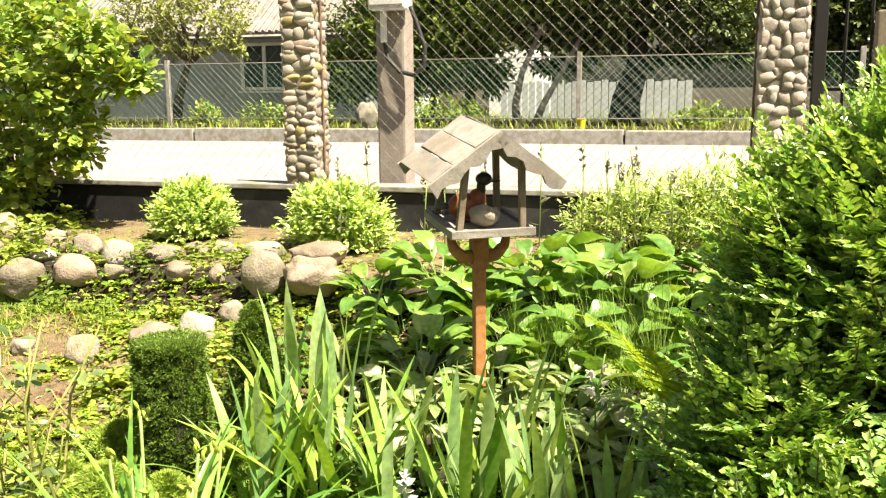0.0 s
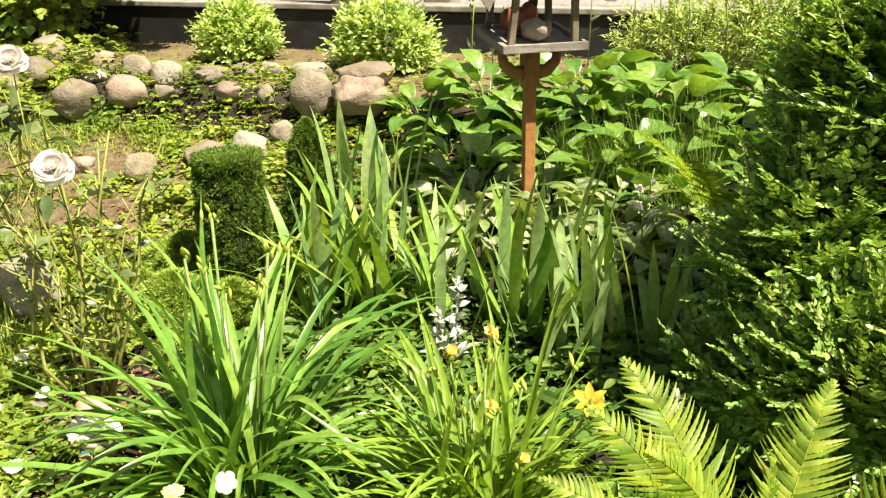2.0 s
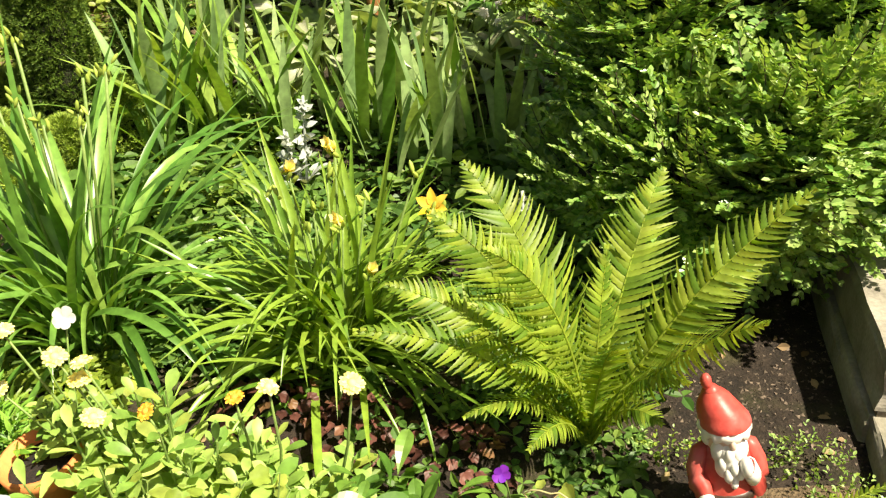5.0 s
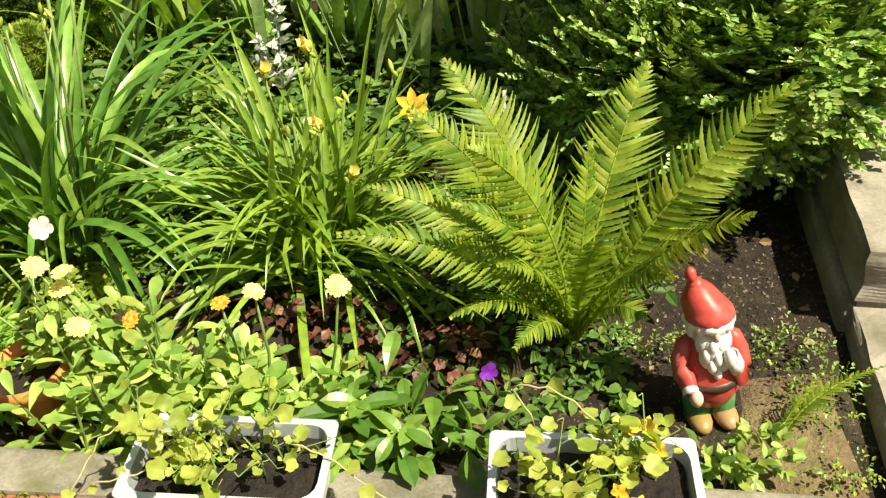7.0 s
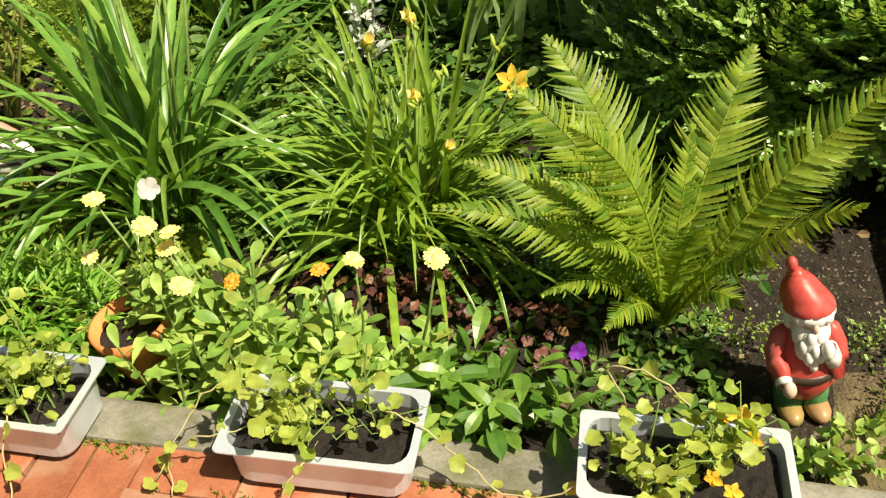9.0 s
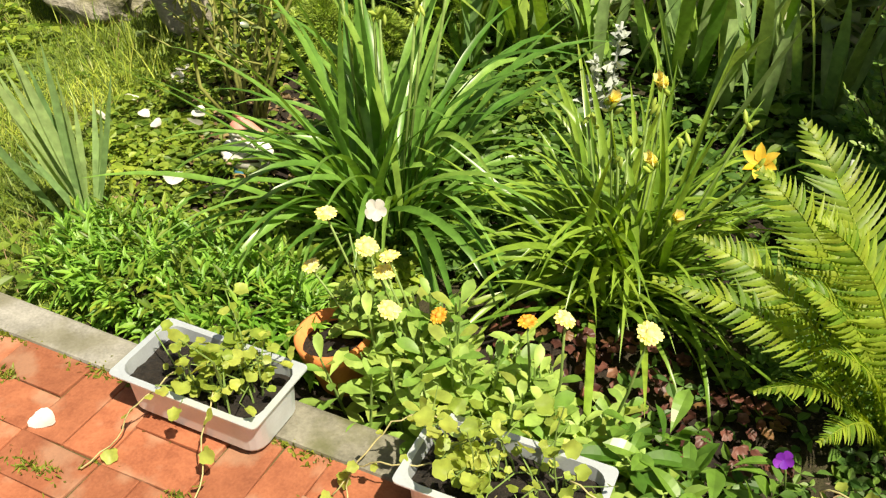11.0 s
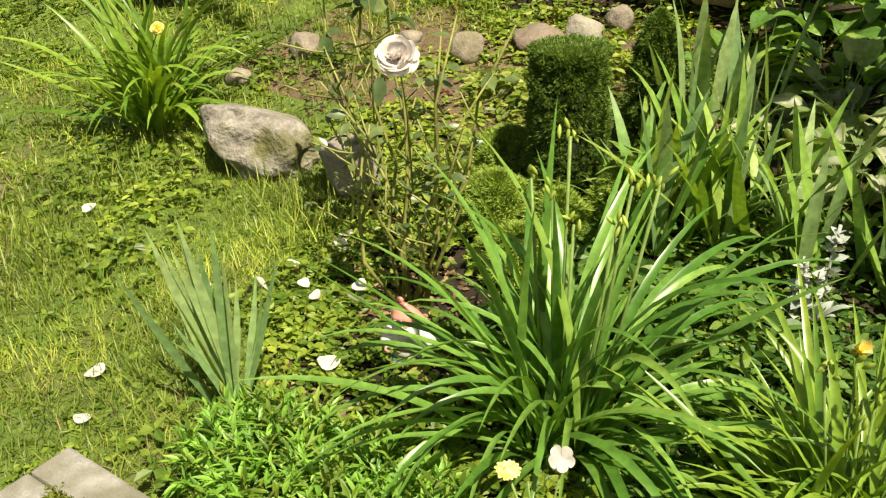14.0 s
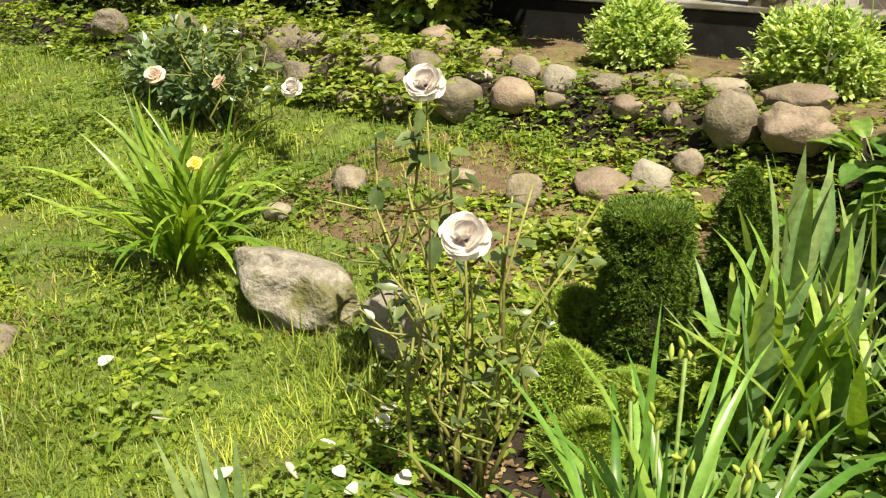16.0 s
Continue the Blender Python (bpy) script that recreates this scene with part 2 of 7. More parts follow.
L_BOX = leafy("box_leaf", (0.093, 0.223, 0.041), (0.331, 0.507, 0.139), gloss=0.7, rough=0.32)
L_BOXY = leafy("young_box_leaf", (0.16, 0.292, 0.061), (0.337, 0.459, 0.149), gloss=0.5, rough=0.4)
L_SEDUM = leafy("pale_bush_leaf", (0.335, 0.466, 0.176), (0.558, 0.668, 0.307), through_light=0.4)
L_CURRANT = leafy("shrub_leaf", (0.121, 0.192, 0.029), (0.299, 0.357, 0.071))
L_HOSTA = leafy("hosta_leaf", (0.082, 0.187, 0.035), (0.199, 0.328, 0.07), per="object", gloss=0.6, rough=0.35)
L_HOSTAV = leafy("variegated_hosta_leaf", (0.101, 0.17, 0.054), (0.247, 0.325, 0.124), per="object", gloss=0.5, rough=0.4)
L_HOSTAW = leafy("hosta_white_leaf", (0.262, 0.291, 0.174), (0.407, 0.424, 0.302), per="object")
L_CONIFER = leafy("conifer_needle", (0.045, 0.102, 0.017), (0.169, 0.259, 0.045), through_light=0.15)
L_JUNIPER = leafy("juniper_needle", (0.1, 0.184, 0.032), (0.367, 0.486, 0.084), through_light=0.15)
L_SILVER = leafy("silver_leaf", (0.306, 0.348, 0.338), (0.532, 0.573, 0.553), through_light=0.2, rough=0.8)
L_CALEN = leafy("calendula_leaf", (0.152, 0.282, 0.052), (0.371, 0.504, 0.132), yellow_amount=0.6)
L_NAST = leafy("tray_leaf", (0.234, 0.327, 0.054), (0.435, 0.499, 0.116), through_light=0.4)
L_HEUCH = leafy("dark_red_leaf", (0.054, 0.019, 0.015), (0.155, 0.062, 0.046), through_light=0.2)
L_ROSE = leafy("rose_leaf", (0.07, 0.116, 0.039), (0.179, 0.24, 0.092), gloss=0.8, rough=0.3)
L_TREE = leafy("tree_leaf", (0.062, 0.116, 0.024), (0.179, 0.24, 0.046))
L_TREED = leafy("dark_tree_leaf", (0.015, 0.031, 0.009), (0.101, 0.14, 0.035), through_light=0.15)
L_CORAL = leafy("coral_bells_leaf", (0.06, 0.022, 0.018), (0.17, 0.065, 0.05), per="object", through_light=0.15)
L_SPOON = leafy("spoon_leaf", (0.06, 0.15, 0.022), (0.16, 0.29, 0.05), gloss=0.6, rough=0.35)
P_WHITE = leafy("white_petal", (0.78, 0.74, 0.72), (0.88, 0.86, 0.84), through_light=0.45, rough=0.6, yellow_amount=0.0, glow=(1.0, 0.97, 0.95))
P_PINK = leafy("blush_petal", (0.78, 0.62, 0.52), (0.88, 0.78, 0.7), through_light=0.3, rough=0.6, yellow_amount=0.0, glow=(1.0, 0.97, 0.95))
P_YELLOW = leafy("yellow_petal", (0.824, 0.691, 0.152), (0.906, 0.842, 0.494), through_light=0.3, rough=0.6)
P_PALEY = leafy("pale_yellow_petal", (0.8, 0.72, 0.2), (0.88, 0.83, 0.42), through_light=0.3, rough=0.6)
P_ORANGE = leafy("orange_petal", (0.8, 0.32, 0.03), (0.88, 0.5, 0.1), through_light=0.3, rough=0.6)
P_LILY = leafy("lily_petal", (0.8, 0.48, 0.03), (0.88, 0.62, 0.1), through_light=0.3, rough=0.6)
P_VIOLET = leafy("violet_petal", (0.13, 0.01, 0.35), (0.26, 0.03, 0.5), through_light=0.3, rough=0.6)
BUD = leafy("bud_green", (0.232, 0.36, 0.058), (0.443, 0.546, 0.115), through_light=0.2)

# ---- building helpers ----
rng = np.random.default_rng(7)


def thing(name, x, y, z, label="", category="", group="", kind=""):
    ob = new(name)
    ob.location = (x, y, z)
    ob.empty_display_size = 0.05
    return tagged(ob, label, category, group, kind)


def mesh_of(name, verts, faces, mats, smooth=False, index=None):
    me = bpy.data.meshes.new(name)
    me.from_pydata([tuple(v) for v in verts], [], [tuple(f) for f in faces])
    for m in (mats if isinstance(mats, (list, tuple)) else [mats]):
        me.materials.append(m)
    if index is not None:
        me.polygons.foreach_set("material_index", index)
    if smooth:
        me.polygons.foreach_set("use_smooth", [True] * len(me.polygons))
    me.update()
    return me


def put(name, me, parent=None, m=None, label="", category="", group="", kind=""):
    ob = new(name, me)
    if parent:
        ob.parent = parent
    if m is not None:
        ob.matrix_basis = m
    return tagged(ob, label, category, group, kind)


def bm_mesh(name, bm, mats, smooth=False):
    me = bpy.data.meshes.new(name)
    bm.to_mesh(me)
    bm.free()
    for m in (mats if isinstance(mats, (list, tuple)) else [mats]):
        me.materials.append(m)
    if smooth:
        me.polygons.foreach_set("use_smooth", [True] * len(me.polygons))
    return me


def part(name, bm, material, parent, label="", smooth=False, m=None):
    return put(name, bm_mesh(name, bm, material, smooth), parent, m, label)


def box(sx, sy, sz, at=(0, 0, 0), bevel=0.0, bm=None, turn=None, jitter=0.0):
    """A box with its base's middle at `at`."""
    bm = bm or bmesh.new()
    m = Matrix.Translation(at) @ (turn or Matrix()) @ Matrix.Translation((0, 0, sz / 2)) @ Matrix.Diagonal((sx, sy, sz, 1))
    r = bmesh.ops.create_cube(bm, size=1, matrix=m)
    if jitter:
        for v in r["verts"]:
            v.co += Vector(rng.normal(0, jitter, 3))
    if bevel:
        bmesh.ops.bevel(bm, geom=list({e for v in r["verts"] for e in v.link_edges}), offset=bevel, segments=2, affect="EDGES", profile=0.6)
    return bm


def tube_data(points, radii, sides=6):
    """Vertices and faces of a tube along points."""
    pts = [Vector(p) for p in points]
    V, F = [], []
    n = len(pts)
    ref = Vector((0.31, 0.95, 0.05))
    for i, p in enumerate(pts):
        d = (pts[min(i + 1, n - 1)] - pts[max(i - 1, 0)])
        d = d.normalized() if d.length > 1e-9 else Vector((0, 0, 1))
        a = d.cross(ref)
        a = a.normalized() if a.length > 1e-3 else d.cross(Vector((1, 0, 0))).normalized()
        b = d.cross(a)
        r = radii[i] if isinstance(radii, (list, tuple)) else radii
        for k in range(sides):
            t = 2 * math.pi * k / sides
            V.append(p + a * (math.cos(t) * r) + b * (math.sin(t) * r))
    for i in range(n - 1):
        for k in range(sides):
            k2 = (k + 1) % sides
            F.append((i * sides + k, i * sides + k2, (i + 1) * sides + k2, (i + 1) * sides + k))
    F.append(tuple(range(sides))[::-1])
    F.append(tuple((n - 1) * sides + k for k in range(sides)))
    return V, F


class Pile:
    """Many loose pieces joined into one mesh."""

    def __init__(self):
        self.v, self.f, self.n = [], [], 0

    def add(self, V, F):
        self.v.append(np.asarray([tuple(v) for v in V], float))
        self.f += [tuple(i + self.n for i in f) for f in F]
        self.n += len(V)

    def tube(self, points, radii, sides=5):
        self.add(*tube_data(points, radii, sides))

    def many(self, V, F, mats4):
        """The template V, F at every 4x4 of mats4."""
        V = np.asarray(V, float)
        mats4 = np.asarray(mats4, float)
        if not len(mats4):
            return
        W = np.einsum("nij,kj->nki", mats4[:, :3, :3], V) + mats4[:, None, :3, 3]
        k = len(V)
        for i in range(len(mats4)):
            o = self.n + i * k
            self.f += [tuple(j + o for j in f) for f in F]
        self.v.append(W.reshape(-1, 3))
        self.n += len(mats4) * k

    def mesh(self, name, mats, smooth=False):
        return mesh_of(name, np.concatenate(self.v), self.f, mats, smooth)


def frames_from(pos, direction, normal, size):
    """Rows of 4x4: y along direction, z near normal, scaled by size (n or n x 3)."""
    d = direction / np.linalg.norm(direction, axis=1, keepdims=True)
    x = np.cross(d, normal)
    x /= np.maximum(np.linalg.norm(x, axis=1, keepdims=True), 1e-6)
    z = np.cross(x, d)
    s = np.asarray(size, float)
    if s.ndim == 1:
        s = np.stack([s, s, s], 1)
    M = np.zeros((len(pos), 4, 4))
    M[:, :3, 0], M[:, :3, 1], M[:, :3, 2], M[:, :3, 3] = x * s[:, :1], d * s[:, 1:2], z * s[:, 2:3], pos
    M[:, 3, 3] = 1
    return M


def leaf_shape(width=0.5, fold=0.12, droop=0.15, steps=3, tip=1.0, skew=0.8):
    """A leaf 1 long along y, folded on its midrib; steps rows between stalk and tip."""
    V, F = [(0, 0, 0)], []
    for i in range(1, steps + 1):
        t = i / (steps + 1)
        w = width / 2 * math.sin(math.pi * t ** skew) ** tip
        z = -droop * t * t
        V += [(-w, t, z + fold * w * 2), (0, t, z), (w, t, z + fold * w * 2)]
    V.append((0, 1, -droop))
    F += [(0, 2, 1), (0, 3, 2)]
    for i in range(steps - 1):
        a = 1 + 3 * i
        F += [(a, a + 1, a + 4, a + 3), (a + 1, a + 2, a + 5, a + 4)]
    a = 1 + 3 * (steps - 1)
    F += [(a, a + 1, len(V) - 1), (a + 1, a + 2, len(V) - 1)]
    return V, F


def petal_shape(cup=0.08):
    """A broad rounded petal 1 long along y."""
    rows = ((0.0, 0.08), (0.25, 0.28), (0.5, 0.42), (0.75, 0.46), (0.92, 0.34), (1.0, 0.16))
    V, F = [], []
    for t, w in rows:
        z = cup * t * t
        V += [(-w, t, z + 0.2 * w), (0, t, z), (w, t, z + 0.2 * w)]
    for i in range(len(rows) - 1):
        a = 3 * i
        F += [(a, a + 1, a + 4, a + 3), (a + 1, a + 2, a + 5, a + 4)]
    return V, F


LEAF_OVAL = leaf_shape(0.55, 0.12, 0.12, 3)
LEAF_SMALL = leaf_shape(0.6, 0.15, 0.1, 2)
LEAF_LONG = leaf_shape(0.26, 0.15, 0.2, 3)
LEAF_ROUND = leaf_shape(0.95, 0.1, 0.12, 3, 0.7)
LEAF_FOUR = ([(0, 0, 0), (-0.27, 0.33, 0.09), (-0.24, 0.68, 0.06), (0, 1, -0.1), (0.24, 0.68, 0.06), (0.27, 0.33, 0.09)], [(0, 3, 2, 1), (0, 5, 4, 3)])
LEAF_TWO = ([(0, 0, 0), (-0.3, 0.5, 0.1), (0, 1, -0.1), (0.3, 0.5, 0.1)], [(0, 2, 1), (0, 3, 2)])
NEEDLE = ([(-0.08, 0, 0), (0.08, 0, 0), (0.0, 1, 0)], [(0, 1, 2)])
GRASS = ([(-0.03, 0, 0), (0.03, 0, 0), (-0.022, 0.5, 0.03), (0.022, 0.5, 0.03), (0, 1, 0.16)], [(0, 1, 3, 2), (2, 3, 4)])


def unit(n):
    d = rng.normal(size=(n, 3))
    return d / np.linalg.norm(d, axis=1, keepdims=True)


def sprays(pile, shape, tips, outward, leaves, size, spread=0.5, length=0.1, up=0.3):
    """Twig ends: at every tip a short shoot with pairs of leaves along it, facing out and up."""
    n = len(tips)
    for k in range(leaves):
        t = (k + 0.5) / leaves
        side = unit(n)
        side -= outward * np.sum(side * outward, 1, keepdims=True)
        side /= np.maximum(np.linalg.norm(side, axis=1, keepdims=True), 1e-6)
        pos = tips - outward * (length * (1 - t))[..., None] if np.ndim(t) else tips - outward * (length * (1 - t))
        d = outward * (0.25 + 0.8 * t) + side * (1.0 - 0.5 * t) + unit(n) * 0.25
        nor = outward * 0.6 + np.array([0, 0, 1.0]) * up * 2 + unit(n) * spread
        pile.many(*shape, frames_from(pos, d, nor, size * rng.uniform(0.65, 1.2, n)))


def sm(a):
    a = np.clip(a, 0, 1)
    return a * a * (3 - 2 * a)


PATIO = (-2.0, 1.085, radians(3.0))  # outer corner and turn of the paved terrace


def patio_local(x, y):
    dx, dy = x - PATIO[0], y - PATIO[1]
    c, s = math.cos(PATIO[2]), math.sin(PATIO[2])
    return dx * c + dy * s, -dx * s + dy * c


def patio_world(u, v, z=0.0):
    c, s = math.cos(PATIO[2]), math.sin(PATIO[2])
    return Vector((PATIO[0] + u * c - v * s, PATIO[1] + u * s + v * c, z))


def soft_noise(x, y, s, seed=0.0):
    return np.sin(x * s + seed + 1.7 * np.sin(y * s * 0.7 + seed)) * np.sin(y * s * 1.13 + 2 * seed + 1.3 * np.sin(x * s * 0.6))


def patchy(x, y, s=3.0, seed=0.0, lo=0.1):
    return np.clip(0.55 + 0.6 * soft_noise(x, y, s, seed) + 0.3 * soft_noise(x, y, s * 2.7, seed + 1), lo, 1)


def ground_z(x, y):
    x, y = np.asarray(x, float), np.asarray(y, float)
    z = -0.07 + 0.34 * sm((y - 2.1) / 2.1) + 0.2 * sm((y - 4.15) / 0.3)
    z = z + 0.008 * soft_noise(x, y, 5.0) + 0.005 * soft_noise(x, y, 13.0, 1.0)
    z = np.where(y > 6.1, 0.36 + 0 * y, z)
    z = np.where(y > 17.2, 0.6 + 0.0 * y, z)
    u, v = patio_local(x, y)
    inside = (u > 0.02) & (v < -0.02)
    z = np.where(inside, -0.08, z)
    return z


def gz(x, y):
    return float(ground_z(x, y))

# ---- ground, road, fence ----
def axis(parts):
    out = []
    for a, b, n in parts:
        out += list(np.linspace(a, b, n, endpoint=False))
    return np.array(out + [parts[-1][1]])


gx = axis([(-900, -60, 10), (-60, -9, 18), (-9, -4, 40), (-4, 1.2, 105), (1.2, 6, 30), (6, 60, 12), (60, 900, 8)])
gy = axis([(-200, -4, 8), (-4, 0.6, 16), (0.6, 4.1, 88), (4.1, 4.5, 12), (4.5, 6.095, 24), (6.095, 6.105, 1), (6.105, 17.195, 16), (17.195, 17.205, 1), (17.205, 40, 14), (40, 1500, 12)])
GX, GY = np.meshgrid(gx, gy)
GZ = ground_z(GX, GY)
nx = len(gx)
ground_me = mesh_of("ground", np.stack([GX, GY, GZ], -1).reshape(-1, 3), [(j * nx + i, j * nx + i + 1, (j + 1) * nx + i + 1, (j + 1) * nx + i) for j in range(len(gy) - 1) for i in range(nx - 1)], SOIL, True)


def dry_patch(x0, x1, y0, y1, label):
    """A thin uneven sheet of dry soil whose rim sinks into the ground."""
    i, j = 90, 30
    bx, by = np.meshgrid(np.linspace(x0, x1, i), np.linspace(y0, y1, j))
    rim = np.minimum(np.minimum(bx - x0, x1 - bx), np.minimum(by - y0, y1 - by))
    bz = ground_z(bx, by) + 0.012 - 0.035 * (1 - sm(rim / 0.12)) + 0.01 * soft_noise(bx, by, 7.0, 5.0)
    return put("dry_bed", mesh_of("dry_bed", np.stack([bx, by, bz], -1).reshape(-1, 3), [(v * i + u, v * i + u + 1, (v + 1) * i + u + 1, (v + 1) * i + u) for v in range(j - 1) for u in range(i - 1)], DRY_SOIL, True), label=label, category="soil", kind="structure")


dry_patch(-9.5, 1.0, 4.46, 6.02, "dry pale soil of the raised upper bed")
dry_patch(-3.9, -1.3, 2.95, 4.16, "dry straw-covered soil between the border stones")
# Dry soil by the steps; its paler colour also paints the sunlit patch.
dry_patch(0.42, 0.77, 1.21, 1.66, "dry brown soil beside the concrete steps, painted lighter as if sunlit")
put("ground", ground_me, label="garden soil with mossy patches and sparse plants", category="ground", kind="structure")

road = put("road", bm_mesh("road", box(240, 10.7, 0.06, (-20, 11.6, 0.355)), ROAD), label="pale concrete village road in bright sun", category="road", kind="structure")
kerb = thing("kerb", -20, 17.08, 0.4, "weathered concrete kerb along the far roadside", "kerb", kind="structure")
kerb_me = bm_mesh("kerb_stone", box(2.96, 0.26, 0.34, (0, 0, -0.06), 0.02), CONCRETE)
for k in range(16):
    put("kerb_stone", kerb_me, kerb, pose(-4 + 3 * k, 0, rng.normal(0, 0.012), 0, 0, rng.normal(0, 0.3)))

fence_wall = thing("garden_wall", 0, 6.1, 0.4, "low tarred black concrete garden wall with pale cap", "wall", kind="structure")
part("wall_body", box(16, 0.2, 0.5, (-4.9, 0, -0.16), 0.01), TAR, fence_wall)
part("wall_cap", box(16, 0.24, 0.04, (-4.9, 0, 0.345), 0.008), CONCRETE, fence_wall, "pale concrete cap")


def ico_stone(sub, sx, sy, sz, rough=0.12, seed=0, freq=1.6, broken=(0.62, 0.92)):
    bm = bmesh.new()
    bmesh.ops.create_icosphere(bm, subdivisions=sub, radius=1)
    g = random.Random(seed * 13 + 5)
    planes = [(Vector((g.gauss(0, 1), g.gauss(0, 1), g.gauss(0, 1))).normalized(), g.uniform(*broken)) for _ in range(9 if sub > 2 else 3)]
    for v in bm.verts:
        p = v.co.normalized()
        k = 1 + rough * 2 * noise.noise(p * freq + Vector((seed * 7.3, seed * 3.1, 1.7))) + rough * 0.5 * noise.noise(p * freq * 3 + Vector((seed, 0, 0)))
        q = p * k
        for c, o in planes:  # broken faces
            over = q.dot(c) - o
            if over > 0:
                q = q - c * over * 0.85
        # slightly boxy, like field stones
        q = Vector([math.copysign(abs(c) ** 0.9, c) for c in q])
        v.co = Vector((q.x * sx, q.y * sy, q.z * sz))
    return bm


COBBLES = [bm_mesh("cobble", ico_stone(2, 0.5, 0.28, 0.5, 0.16, i, 1.6, (0.5, 0.85)), [COBBLE, COBBLE_GREY, COBBLE_PALE, COBBLE_GREY, COBBLE_RED, COBBLE, COBBLE_OCHRE, COBBLE_GREY, COBBLE_PALE][i % 9], True) for i in range(18)]
PALE_SET = [2, 8, 1, 11, 17, 3]


def pillar(x, half, pale):
    base = thing("stone_pillar", x, 6.1, 0.785, "fence pillar faced with rounded field cobbles" if not pale else "fence pillar faced with pale round cobbles beside gate", "pillar", "fence pillars")
    part("core", box(half * 2 - 0.012, half * 2 - 0.012, 2.0, (0, 0, 0)), MORTAR, base)
    for face in range(4):
        a = face * math.pi / 2
        z = 0.04
        row = 0
        while z < 1.95:
            h = rng.uniform(0.042, 0.075) if not pale else rng.uniform(0.055, 0.09)
            n = rng.integers(2, 4) if not pale else rng.integers(3, 5)
            ws = rng.uniform(0.6, 1.5, n)
            ws *= half * 2 / ws.sum()
            u = -half
            for w in ws:
                cx = u + w / 2
                m = Matrix.Rotation(a, 4, "Z") @ pose(cx, -half + 0.012, z + h / 2 + rng.normal(0, 0.012), 0, rng.normal(0, 14), rng.normal(0, 8)) @ Matrix.Diagonal((w * rng.uniform(1.1, 1.3), rng.uniform(0.06, 0.09), h * rng.uniform(1.15, 1.4), 1))
                put("cobble", COBBLES[PALE_SET[rng.integers(0, 6)] if pale else rng.integers(0, 18)], base, m)
                u += w
            z += h * 0.97
            row += 1
    for sx in (-1, 1):
        V, F = tube_data([(sx * (half + 0.012), 0.0, -0.0), (sx * (half + 0.012), 0.0, 2.0)], 0.009, 6)
        put("iron_rod", mesh_of("iron_rod", V, F, RUST), base)
    return base


pillar(-2.71, 0.12, False)
pillar(0.455, 0.135, True)
pillar(-5.95, 0.15, False)


def mesh_fence(name, x0, x1, y, z0, z1, cell, wire, mat, label):
    p = Pile()
    w = x1 - x0
    h = z1 - z0
    n = int((w + h) / cell)
    for s in (-1, 1):
        for i in range(n + 1):
            o = x0 - h + i * cell if s > 0 else x0 + i * cell
            a = (o, z0) if s > 0 else (o, z0)
            b = (o + s * h, z1)
            pts = []
            seg = 8
            for k in range(seg + 1):
                t = k / seg
                px, pz = a[0] + (b[0] - a[0]) * t, a[1] + (b[1] - a[1]) * t
                if x0 <= px <= x1:
                    pts.append((px, y + 0.004 * s, pz))
            if len(pts) > 1:
                p.tube([pts[0], pts[-1]], wire, 4)
    return put(name, p.mesh(name, mat), label=label, category="fence")


mesh_fence("chain_link_fence", -5.77, -2.91, 6.1, 0.79, 2.3, 0.095, 0.00095, GALV, "thin galvanised chain-link fence between stone pillars")
mesh_fence("chain_link_fence", -2.55, 0.29, 6.1, 0.79, 2.3, 0.095, 0.00095, GALV, "thin galvanised chain-link fence between stone pillars")

gate = thing("iron_gate", 0.72, 6.12, 0.42, "black iron gate post with thin upright bars", "gate")
part("gate_post", box(0.07, 0.07, 2.2, (-0.05, 0, 0), 0.004), BLACK_IRON, gate)
for k in range(6):
    V, F = tube_data([(0.09 + 0.14 * k, 0, 0.1), (0.09 + 0.14 * k, 0, 1.9)], 0.009, 6)
    put("gate_bar", mesh_of("gate_bar", V, F, BLACK_IRON), gate)
for z in (0.2, 1.0, 1.7):
    V, F = tube_data([(-0.1, 0, z), (0.95, 0, z)], 0.01, 6)
    put("gate_rail", mesh_of("gate_rail", V, F, BLACK_IRON), gate)
letter_box = put("letter_box", bm_mesh("letter_box", box(0.16, 0.1, 0.32, (1.04, 6.058, 1.55), 0.01), DARK_WOOD), label="brown letter box hung on the iron gate", category="letter box")

pole = thing("utility_pole", -2.345, 6.98, 0.38, "square concrete utility pole with meter box and cable", "utility pole")
part("shaft", box(0.235, 0.235, 4.2, (0, 0, 0), 0.02), PALEPOLE, pole)
mb = part("meter_box", box(0.30, 0.16, 0.34, (0.03, -0.19, 1.66), 0.015), PLASTIC, pole, "pale grey meter box")
part("lid", box(0.27, 0.015, 0.28, (0.03, -0.277, 1.69), 0.006), PLASTIC, mb)
part("conduit", box(0.045, 0.04, 0.4, (-0.04, -0.14, 1.42), 0.008), WHITE, pole, "white plastic conduit")
cable_pts = [(-0.03, -0.15, 1.42), (0.0, -0.17, 1.3), (0.1, -0.19, 1.2), (0.22, -0.2, 1.17), (0.3, -0.2, 1.24), (0.31, -0.2, 1.38), (0.26, -0.2, 1.52), (0.2, -0.2, 1.68)]
V, F = tube_data([Vector(a).lerp(Vector(b), k / 4) for a, b in zip(cable_pts, cable_pts[1:]) for k in range(4)] + [Vector(cable_pts[-1])], 0.017, 8)
put("cable", mesh_of("cable", V, F, RUBBER, True), pole, label="thick black rubber cable")

